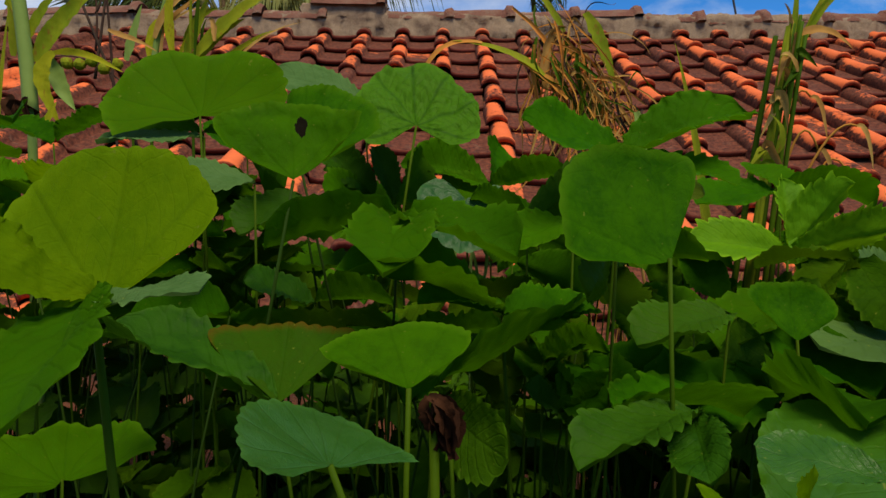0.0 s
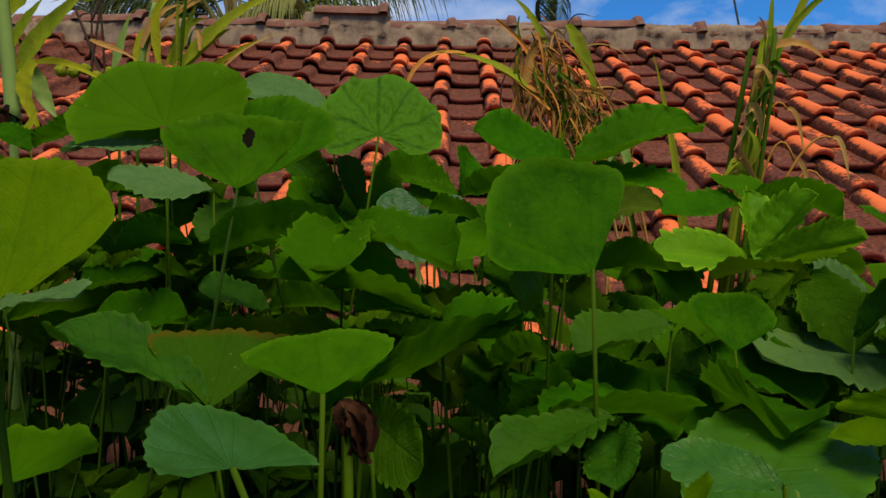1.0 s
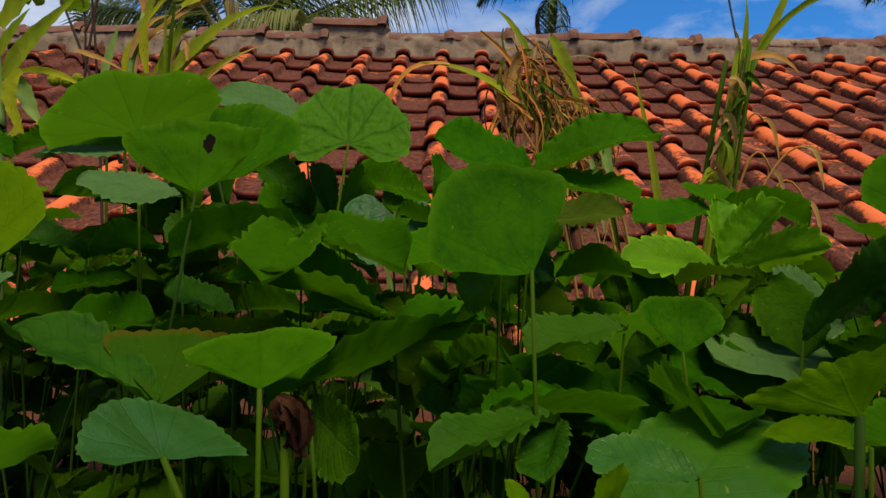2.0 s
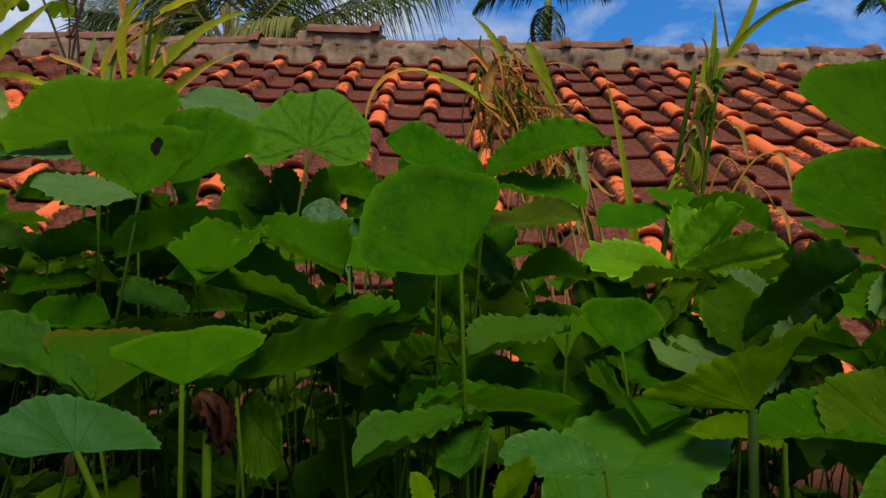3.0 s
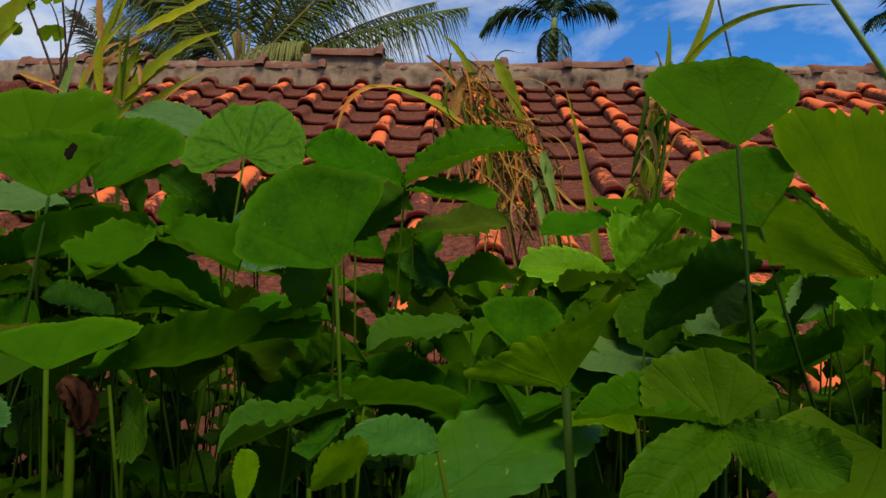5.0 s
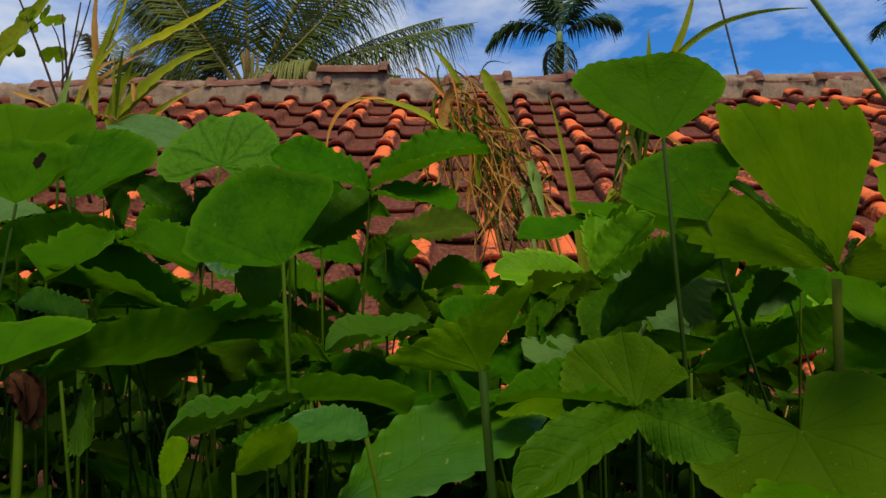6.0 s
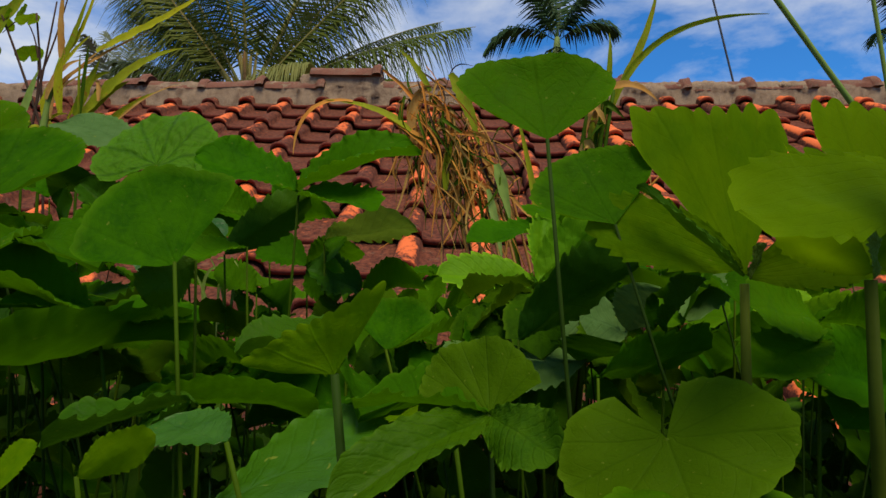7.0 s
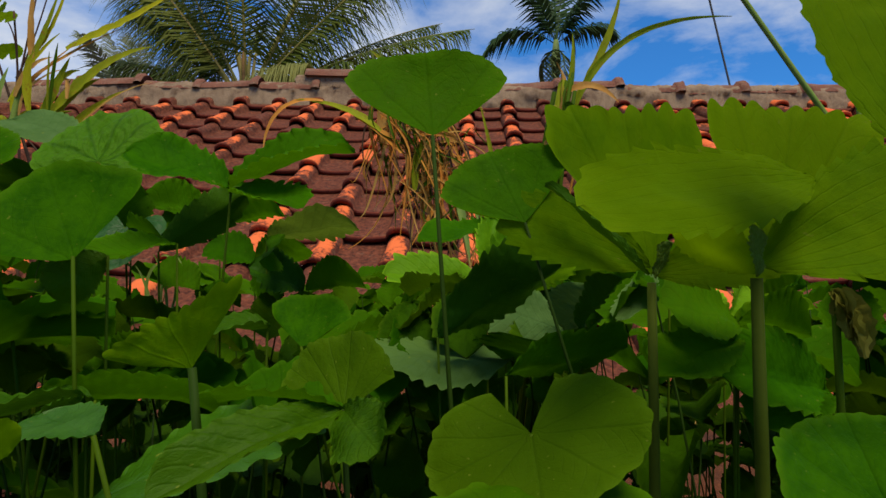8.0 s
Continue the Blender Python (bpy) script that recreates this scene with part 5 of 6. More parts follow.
blade(stem, "broad", (0.2460, 0.3060, 0.1890), (0.2400, 0.3200, 0.2470), (0.2750, 0.3100, 0.1960), 0.35)
blade(stem, "lime_leaflet", (0.2460, 0.3060, 0.1920), (0.2010, 0.3100, 0.2100), (0.2510, 0.3080, 0.2030), 0.35)
# narrow dark leaflet added to draw the shadow line along the fold
blade(stem, "shade_toned", (0.2440, 0.3020, 0.1890), (0.2150, 0.3020, 0.2170), (0.2450, 0.3040, 0.1900), 0.70)
blade(stem, "lime_leaflet", (0.2460, 0.3060, 0.1900), (0.2920, 0.3040, 0.2010), (0.2490, 0.3080, 0.2010), 0.40)
blade(stem, "ribbed", (0.2460, 0.3020, 0.1880), (0.2500, 0.3020, 0.1990), (0.2490, 0.3060, 0.1870), 0.70)
bed = plant("toothed", -0.078, 0.460, "wild strawberry with dark leaflets close to the tiles")
stem = stalk(bed, (-0.0780, 0.4600, 0.2380), (0.0000, 0.0400), 0.0011)
blade(stem, "toothed", (-0.0780, 0.4600, 0.2390), (-0.0960, 0.4500, 0.2550), (-0.0800, 0.4720, 0.2480), 0.70)
blade(stem, "shade_toned", (-0.0770, 0.4600, 0.2390), (-0.0490, 0.4500, 0.2540), (-0.0780, 0.4720, 0.2330), 0.70)
blade(stem, "dark", (-0.0770, 0.4600, 0.2380), (-0.0500, 0.4400, 0.2210), (-0.0900, 0.4720, 0.2340), 0.70)
stem = stalk(bed, (-0.0980, 0.4400, 0.2140), (0.0000, 0.0400), 0.0011)
blade(stem, "toothed", (-0.0980, 0.4400, 0.2150), (-0.1130, 0.4300, 0.2250), (-0.1020, 0.4520, 0.2230), 0.70)
blade(stem, "toothed", (-0.0970, 0.4400, 0.2150), (-0.0650, 0.4300, 0.2210), (-0.1030, 0.4520, 0.2090), 0.70)
stem = stalk(bed, (0.0060, 0.4500, 0.2090), (0.0000, 0.0400), 0.0011)
blade(stem, "dark", (0.0060, 0.4500, 0.2090), (-0.0160, 0.4400, 0.2200), (0.0050, 0.4620, 0.2180), 0.70)
blade(stem, "toothed", (0.0060, 0.4500, 0.2090), (0.0360, 0.4400, 0.2160), (0.0040, 0.4620, 0.2030), 0.70)
stem = stalk(bed, (0.0760, 0.4500, 0.1990), (0.0000, 0.0400), 0.0011)
blade(stem, "dark", (0.0760, 0.4500, 0.2000), (0.0530, 0.4400, 0.2110), (0.0780, 0.4620, 0.2090), 0.70)
blade(stem, "toothed", (0.0760, 0.4500, 0.2000), (0.1060, 0.4400, 0.2110), (0.0780, 0.4620, 0.1920), 0.70)
blade(stem, "dark", (0.0760, 0.4500, 0.1990), (0.0980, 0.4200, 0.1830), (0.0690, 0.4580, 0.1930), 0.70)
stem = stalk(bed, (0.1110, 0.4200, 0.1840), (0.0000, 0.0400), 0.0011)
blade(stem, "shade_toned", (0.1110, 0.4200, 0.1850), (0.0900, 0.4080, 0.1990), (0.1150, 0.4320, 0.1930), 0.70)
blade(stem, "toothed", (0.1120, 0.4200, 0.1850), (0.1430, 0.4100, 0.1950), (0.1130, 0.4320, 0.1770), 0.70)
stem = stalk(bed, (0.0590, 0.4200, 0.1840), (0.0000, 0.0400), 0.0011)
blade(stem, "dark", (0.0590, 0.4200, 0.1850), (0.0430, 0.4100, 0.1970), (0.0600, 0.4320, 0.1920), 0.70)
blade(stem, "dark", (0.0600, 0.4200, 0.1850), (0.0910, 0.3900, 0.1740), (0.0540, 0.4280, 0.1770), 0.70)
bed = plant("toothed", 0.261, 0.272, "tall wild strawberry with large drooping toothed leaflets")
stem = stalk(bed, (0.2610, 0.2720, 0.1870), (0.0000, 0.0267), 0.0036, M_STALK_OLD)
blade(stem, "broad", (0.2670, 0.2740, 0.1890), (0.2770, 0.2860, 0.2350), (0.2940, 0.2760, 0.1880), 0.30)
blade(stem, "lime_leaflet", (0.2760, 0.2720, 0.2120), (0.2110, 0.2260, 0.1980), (0.2810, 0.2810, 0.2200), 0.35)
blade(stem, "lime_leaflet", (0.2620, 0.2720, 0.1900), (0.3120, 0.2700, 0.2140), (0.2710, 0.2760, 0.2060), 0.40)
blade(stem, "lime_leaflet", (0.2630, 0.2740, 0.1890), (0.2460, 0.2860, 0.2020), (0.2640, 0.2820, 0.1830), 0.40)
blade(stem, "ribbed", (0.2590, 0.2680, 0.1870), (0.2590, 0.2680, 0.2000), (0.2630, 0.2720, 0.1870), 0.70)
bed = plant("round", 0.204, 0.250, "pennywort with a smooth heart-shaped olive-green leaf")
stem = stalk(bed, (0.2040, 0.2500, 0.1530), (0.0328, 0.0724), 0.0014)
blade(stem, "heart", (0.2040, 0.2500, 0.1530), (0.2050, 0.2360, 0.1410), (0.2250, 0.2480, 0.1630), 0.50)
bed = plant("toothed", 0.274, 0.225, "tall wild strawberry with a lime-green leaf close by")
stem = stalk(bed, (0.2730, 0.2250, 0.2000), (0.0000, 0.0300), 0.0024)
blade(stem, "near_leaflet", (0.2730, 0.2250, 0.2000), (0.2570, 0.2290, 0.2490), (0.2890, 0.2290, 0.2080), 0.30)

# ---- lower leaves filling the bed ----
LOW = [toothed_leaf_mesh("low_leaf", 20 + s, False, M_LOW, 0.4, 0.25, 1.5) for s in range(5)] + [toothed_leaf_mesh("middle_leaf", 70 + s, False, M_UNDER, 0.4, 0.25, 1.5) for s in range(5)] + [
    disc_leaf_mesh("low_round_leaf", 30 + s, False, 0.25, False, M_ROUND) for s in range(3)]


def fill_bed():
    """Shaded plants low behind the tall ones, with gaps through which the roof shows."""
    rng = random.Random(3)
    y = 0.36
    while y < 0.72:
        step = 0.052 + 0.03 * (y - 0.36)
        half = 0.80 * (y - 0.1) + 0.16
        x = -half + 0.05
        while x < half + 0.16:
            px, py = x + rng.uniform(-0.025, 0.025), y + rng.uniform(-0.025, 0.025)
            x += step
            if rng.random() < 0.15:
                continue
            toothed = rng.random() < 0.75
            bed = plant("toothed" if toothed else "round", px, py, "low wild strawberry with shaded toothed leaves" if toothed else "low pennywort with small shaded round leaves")
            canopy = (0.385 if px < 0.03 else 0.358) + 0.06 * noise.noise((px * 6.0, py * 6.0, 0.5))
            for k in range(rng.randint(2, 3)):
                z = canopy - (0.0 if k == 0 else 0.15) * rng.random() - 0.05 * rng.random()
                off = Vector((rng.uniform(-0.05, 0.05), rng.uniform(-0.04, 0.04), z))
                foot = Vector((rng.uniform(-0.03, 0.03), rng.uniform(-0.02, 0.03), -0.01))
                pts = bezier(foot, (off.x * 0.1 + foot.x, off.y * 0.1 + foot.y, z * 0.6), off, 6)
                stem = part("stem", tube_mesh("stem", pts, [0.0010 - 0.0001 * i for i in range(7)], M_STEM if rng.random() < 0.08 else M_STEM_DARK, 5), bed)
                size = rng.uniform(0.030, 0.050)
                turn = rng.uniform(0, 360)
                if toothed:
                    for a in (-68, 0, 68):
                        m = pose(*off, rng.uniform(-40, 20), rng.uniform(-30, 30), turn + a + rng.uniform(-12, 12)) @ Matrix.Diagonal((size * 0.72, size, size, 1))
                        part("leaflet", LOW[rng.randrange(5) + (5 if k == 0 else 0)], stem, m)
                else:
                    m = pose(*off, rng.uniform(-45, 30), rng.uniform(-35, 35), turn) @ Matrix.Diagonal((size * 0.75, size * 0.75, size * 0.7, 1))
                    part("leaf", LOW[10 + rng.randrange(3)], stem, m)
        y += step * 0.9


fill_bed()


JOINED = [[], []]


def join_in(me, m):
    base = len(JOINED[0])
    JOINED[0].extend(m @ v.co for v in me.vertices)
    JOINED[1].extend(tuple(base + k for k in f.vertices) for f in me.polygons)


def small_leaf_mesh(seed):
    """A plain toothed leaflet of few faces, for the crowd."""
    verts, faces = [], []
    for i in range(9):
        t = i / 8
        w = 0.5 * t ** 0.72 * (1 - t) ** 0.42 / 0.535 * (1.1 if i % 2 else 0.9)
        z = 0.06 * noise.noise((t * 3, seed, 0)) - 0.2 * t * t
        verts += [(-w, t, z + 0.2 * w), (0, t, z), (w, t, z + 0.2 * w)]
    for i in range(8):
        a = 3 * i
        faces += [(a, a + 1, a + 4, a + 3), (a + 1, a + 2, a + 5, a + 4)]
    return mesh_from("small_leaf", verts, faces, M_UNDER)


def fill_floor():
    """Small shaded leaves close to the soil and far under the eaves: too many to count."""
    rng = random.Random(21)
    y = 0.33
    while y < 0.78:
        half = 0.80 * (y - 0.1) + 0.14
        x = -half
        while x < half + 0.14:
            px, py = x + rng.uniform(-0.02, 0.02), y + rng.uniform(-0.02, 0.02)
            x += 0.05
            for k in range(5):
                z = rng.uniform(0.03, 0.20) if y < 0.5 else rng.uniform(0.05, 0.28)
                off = Vector((rng.uniform(-0.03, 0.03), rng.uniform(-0.03, 0.03), z))
                at = Matrix.Translation((px, py, GROUND_Z))
                join_in(tube_mesh("stem", bezier((0, 0, -0.01), (off.x * 0.3, off.y * 0.3, z * 0.6), off, 4), [0.0009] * 5, M_UNDER, 4), at)
                size, turn = rng.uniform(0.028, 0.046), rng.uniform(0, 360)
                for a in (-70, 0, 70):
                    m = at @ pose(*off, rng.uniform(-60, 50), rng.uniform(-35, 35), turn + a + rng.uniform(-12, 12)) @ Matrix.Diagonal((size * 0.85, size, size, 1))
                    join_in(LOW[rng.randrange(5)], m)
        y += 0.05
    # the bed goes on to both sides and behind
    tiny = [small_leaf_mesh(s) for s in range(3)]
    y = -0.45
    while y < 0.80:
        x = -1.5
        while x < 1.7:
            px, py = x + rng.uniform(-0.03, 0.03), y + rng.uniform(-0.03, 0.03)
            x += 0.075
            if -0.80 * (py - 0.1) - 0.16 < px < 0.80 * (py - 0.1) + 0.30 and py > 0.30:
                continue
            at = Matrix.Translation((px, py, GROUND_Z))
            for k in range(2):
                z = rng.uniform(0.04, 0.15 if py < 0.40 else 0.26)
                turn, size = rng.uniform(0, 360), rng.uniform(0.030, 0.048)
                join_in(tube_mesh("stem", bezier((0, 0, -0.01), (0, 0, z * 0.6), (0.01, 0, z), 3), [0.0009] * 4, M_UNDER, 3), at)
                for a in (-70, 0, 70):
                    join_in(tiny[rng.randrange(3)], at @ pose(0.01, 0, z, rng.uniform(-30, 20), rng.uniform(-20, 20), turn + a) @ Matrix.Diagonal((size * 0.85, size, size, 1)))
        y += 0.075
    ob = new("undergrowth", mesh_from("undergrowth", JOINED[0], JOINED[1], M_FLOOR))
    tagged(ob, "dark shaded undergrowth of small leaves over the soil", "undergrowth", kind="stuff")


fill_floor()


# ---- dry straw standing in the bed ----
def build_straw():
    rng = random.Random(8)
    for cx, cy, n, spread, tall in ((0.17, 0.72, 36, 0.05, 0.34), (0.25, 0.66, 30, 0.06, 0.32), (0.02, 0.70, 5, 0.06, 0.27), (0.36, 0.72, 7, 0.08, 0.28),
                                    (-0.16, 0.66, 5, 0.07, 0.28), (0.30, 0.56, 6, 0.05, 0.26)):
        tuft = tagged(new("dry_grass_tuft"), "tuft of dry straw-coloured grass stalks among the green leaves", "grass", "dry grass tufts")
        tuft.location = (cx, cy, GROUND_Z)
        for _ in range(n):
            x, y = rng.gauss(0, spread * 0.5), rng.gauss(0, spread * 0.35)
            h = tall * rng.uniform(0.65, 1.1)
            lean = Vector((rng.gauss(0, 0.03), rng.gauss(0, 0.02), 0))
            pts = bezier((x, y, -0.01), (x, y, h * 0.6), Vector((x, y, h)) + lean, 5)
            part("stalk", tube_mesh("stalk", pts, [0.0011 - 0.00013 * i for i in range(6)], M_DRY if rng.random() < 0.7 else M_RUST, 4), tuft)


build_straw()


# ---- tall grasses between the bed and the roof ----
def strap(owner, pts, width, mat, n=12, face=(0, -1, 0.3), fold=0.25, twist=0.0, name="blade", label=""):
    """A grass blade along a smooth line through three or four points."""
    p = [Vector(q) - owner.location for q in pts]
    if len(p) == 3:
        line = bezier(*p, n)
    else:
        line = []
        for i in range(n + 1):
            t = i / n
            line.append(p[0] * (1 - t) ** 3 + p[1] * 3 * t * (1 - t) ** 2 + p[2] * 3 * t * t * (1 - t) + p[3] * t ** 3)
    widths = [width * min(1.0, 0.45 + 2.2 * i / n) * (1 - (i / n) ** 2.6) + 0.0004 for i in range(n + 1)]
    return part(name, blade_mesh(name, line, widths, mat, fold, face, twist), owner, None, label)


def reed(owner, pts, radius, mat, name="stalk", taper=0.5, sides=8):
    p = [Vector(q) - owner.location for q in pts]
    line = bezier(*p, 10) if len(p) == 3 else [p[0].lerp(p[-1], i / 10) for i in range(11)]
    return part(name, tube_mesh(name, line, [radius * (1 - (1 - taper) * i / 10) for i in range(11)], mat, sides), owner)


def grass_clump(x, y, label):
    ob = tagged(new("grass_clump"), label, "grass", "tall grass clumps")
    ob.location = (x, y, GROUND_Z)
    return ob


clump = grass_clump(-0.213, 0.64, "clump of tall yellow-green grass with broad ragged blades")
strap(clump, ((-0.1832, 0.6400, 0.3418), (-0.1558, 0.6400, 0.3734), (-0.1282, 0.6400, 0.4003), (-0.0926, 0.6400, 0.4061)), 0.0129, M_GRASS, 22, (0.1, -1, 0.5), 0.3)
strap(clump, ((-0.1795, 0.6420, 0.3425), (-0.1613, 0.6420, 0.3668), (-0.1401, 0.6420, 0.3768)), 0.0105, M_GRASS, 16)
strap(clump, ((-0.1907, 0.6450, 0.3456), (-0.1820, 0.6450, 0.3700), (-0.1706, 0.6450, 0.3981)), 0.0082, M_GRASS, 16, (0.4, -1, 0.2), 0.35)
strap(clump, ((-0.2006, 0.6500, 0.3446), (-0.1892, 0.6500, 0.3643), (-0.1757, 0.6500, 0.3939)), 0.0039, M_LIME, 12)
strap(clump, ((-0.2224, 0.6500, 0.3442), (-0.2256, 0.6500, 0.3637), (-0.2178, 0.6500, 0.3810), (-0.2140, 0.6500, 0.3774)), 0.0073, M_LIME, 14)
strap(clump, ((-0.2399, 0.6450, 0.3424), (-0.2348, 0.6450, 0.3643), (-0.2274, 0.6450, 0.3887)), 0.0082, M_REED, 14)
reed(clump, ((-0.2167, 0.6400, 0.3174), (-0.2137, 0.6400, 0.3605), (-0.2032, 0.6400, 0.3968)), 0.0031, M_REED, taper=0.7)
strap(clump, ((-0.2029, 0.6400, 0.3895), (-0.2014, 0.6400, 0.4113), (-0.2106, 0.6400, 0.4305), (-0.2028, 0.6400, 0.4768)), 0.0067, M_DRY, 18)
strap(clump, ((-0.2041, 0.6400, 0.3895), (-0.1930, 0.6400, 0.4114), (-0.1806, 0.6400, 0.4625)), 0.0067, M_GRASS, 14)
strap(clump, ((-0.2009, 0.6420, 0.4000), (-0.1827, 0.6420, 0.4270), (-0.1747, 0.6420, 0.4710)), 0.0048, M_LIME, 14)
strap(clump, ((-0.2112, 0.6400, 0.3582), (-0.1990, 0.6400, 0.3800), (-0.1619, 0.6400, 0.4094)), 0.0033, M_DRY, 14)
strap(clump, ((-0.2103, 0.6400, 0.3654), (-0.1967, 0.6400, 0.3824), (-0.1711, 0.6400, 0.3997), (-0.1218, 0.6400, 0.4233)), 0.0043, M_DRY, 16)
strap(clump, ((-0.1712, 0.6400, 0.4033), (-0.1408, 0.6400, 0.4194), (-0.1054, 0.6400, 0.4320), (-0.0682, 0.6400, 0.4641)), 0.0119, M_LIME, 20, (0.1, -1, 0.6), 0.3)
strap(clump, ((-0.2082, 0.6380, 0.3408), (-0.2077, 0.6380, 0.3575), (-0.2046, 0.6380, 0.3684)), 0.0029, M_DRY, 10)
tuft = Vector((-0.1918, 0.6400, 0.3393))
for i in range(14):
    r = random.Random(900 + i)
    a = tuft + Vector((r.uniform(-0.035, 0.035), r.uniform(-0.015, 0.015), r.uniform(-0.03, 0.03)))
    run = Vector((r.gauss(0.014, 0.018), r.uniform(-0.01, 0.01), r.uniform(0.02, 0.07)))
    strap(clump, (a, a + run * 0.6 + Vector((0, 0, 0.008)), a + run + Vector((r.gauss(0.004, 0.008), 0, -0.004))), r.uniform(0.003, 0.0075), r.choice((M_GRASS, M_GRASS, M_LIME, M_STEM, M_DRY)), 10,
          (r.uniform(-0.7, 0.7), -1, 0.3), 0.4, r.uniform(-1.2, 1.2))
reed(clump, ((-0.2067, 0.6400, GROUND_Z - 0.01), (-0.2127, 0.6400, 0.10), (-0.2177, 0.6400, 0.3401)), 0.0024, M_STEM)
reed(clump, ((-0.1723, 0.6400, GROUND_Z - 0.01), (-0.1783, 0.6400, 0.10), (-0.1832, 0.6400, 0.3406)), 0.0022, M_STEM)
reed(clump, ((-0.2222, 0.6400, GROUND_Z - 0.01), (-0.2282, 0.6400, 0.10), (-0.2331, 0.6400, 0.3398)), 0.0020, M_STEM)
clump = grass_clump(-0.23, 0.52, "tall grass with a thick pale green stalk and spotted wilting blades")
reed(clump, ((-0.228, 0.518, GROUND_Z - 0.01), (-0.228, 0.518, 0.15), (-0.233, 0.518, 0.275)), 0.0050, M_REED)
reed(clump, ((-0.233, 0.518, 0.27), (-0.236, 0.518, 0.32), (-0.250, 0.518, 0.400)), 0.0046, M_REED, taper=0.8)
strap(clump, ((-0.2316, 0.5200, 0.3048), (-0.2211, 0.5200, 0.3264), (-0.2060, 0.5200, 0.3405), (-0.1847, 0.5200, 0.3609)), 0.0124, M_GRASS, 22, (0.2, -1, 0.3), 0.35)
strap(clump, ((-0.2375, 0.5200, 0.3174), (-0.2314, 0.5200, 0.3339), (-0.2163, 0.5200, 0.3517)), 0.0084, M_GRASS, 16)
strap(clump, ((-0.2167, 0.5150, 0.3088), (-0.2310, 0.5150, 0.2984), (-0.2220, 0.5150, 0.2835), (-0.2129, 0.5150, 0.2637)), 0.0105, M_LIME, 18, (0, -1, 0.2), 0.2)
strap(clump, ((-0.2262, 0.5250, 0.3083), (-0.2201, 0.5250, 0.2911), (-0.2096, 0.5250, 0.2759)), 0.0111, M_REED, 12, (0.3, -1, 0.1), 0.3)
strap(clump, ((-0.2316, 0.5300, 0.3123), (-0.2121, 0.5300, 0.3183), (-0.1964, 0.5300, 0.3095), (-0.1819, 0.5300, 0.3016)), 0.0049, M_LIME, 16)
strap(clump, ((-0.1914, 0.5300, 0.3289), (-0.1835, 0.5300, 0.3245), (-0.1731, 0.5300, 0.3240), (-0.1600, 0.5300, 0.3151)), 0.0034, M_DRY, 14)
strap(clump, ((-0.2525, 0.5300, 0.3114), (-0.2502, 0.5300, 0.3282), (-0.2570, 0.5300, 0.3463)), 0.0068, M_GRASS, 12)
strap(clump, ((-0.2419, 0.5150, 0.2658), (-0.2345, 0.5150, 0.2784), (-0.2256, 0.5150, 0.2723)), 0.0166, M_DEAD, 10, (0, -1, 0.2), 0.6, 1.2)
strap(clump, ((-0.2361, 0.5120, 0.2777), (-0.2297, 0.5120, 0.2728), (-0.2246, 0.5120, 0.2605)), 0.0143, M_DEAD, 10, (0.5, -1, 0.2), 0.7, 2.0)
strap(clump, ((-0.2448, 0.5120, 0.2801), (-0.2385, 0.5120, 0.2752), (-0.2333, 0.5120, 0.2604)), 0.0108, M_DEAD, 10, (0.5, -1, 0.2), 0.7, 1.5)
strap(clump, ((-0.2219, 0.5100, 0.2577), (-0.2170, 0.5100, 0.2676), (-0.2122, 0.5100, 0.2775)), 0.0057, M_LIME, 10)
clump = grass_clump(0.14, 0.68, "dying grass clump with arching blades turning rust brown")
strap(clump, ((0.1321, 0.6650, 0.3177), (0.1140, 0.6650, 0.3389), (0.0884, 0.6650, 0.3498)), 0.0085, M_RUST, 12, (0, -1, 0.7))
strap(clump, ((0.1115, 0.6650, 0.3378), (0.0831, 0.6650, 0.3641), (0.0321, 0.6650, 0.3674)), 0.0085, M_GRASS, 16, (0, -1, 0.8))
strap(clump, ((0.0576, 0.6650, 0.3657), (0.0217, 0.6650, 0.3724), (0.0039, 0.6650, 0.3499), (0.0037, 0.6650, 0.3155)), 0.0050, M_RUST, 18, (0, -1, 0.6))
strap(clump, ((0.1472, 0.6700, 0.3937), (0.1640, 0.6700, 0.3670), (0.1747, 0.6700, 0.3258)), 0.0131, M_GRASS, 16, (0.2, -1, 0.1), 0.3)
strap(clump, ((0.1290, 0.6700, 0.3768), (0.1131, 0.6700, 0.4078), (0.0985, 0.6700, 0.4170)), 0.0061, M_GRASS, 12)
strap(clump, ((0.1119, 0.6700, 0.3273), (0.1087, 0.6700, 0.3661), (0.1186, 0.6700, 0.3844), (0.1315, 0.6700, 0.3810)), 0.0101, M_DRY, 16, (0.3, -1, 0.3), 0.5, 1.0)
strap(clump, ((0.1434, 0.6720, 0.2844), (0.1403, 0.6720, 0.3205), (0.1554, 0.6720, 0.3415)), 0.0091, M_GRASS, 12, (0.5, -1, 0.2), 0.4, 1.0)
strap(clump, ((0.1894, 0.6600, 0.3059), (0.1957, 0.6600, 0.2833), (0.2025, 0.6600, 0.2533)), 0.0109, M_REED, 12, (0.2, -1, 0.1), 0.4)
strap(clump, ((0.1822, 0.6600, 0.2831), (0.1900, 0.6600, 0.2531), (0.1954, 0.6600, 0.2182)), 0.0069, M_REED, 12)
top, low = Vector((0.1128, 0.6800, 0.3916)), Vector((0.1858, 0.6800, 0.2709))
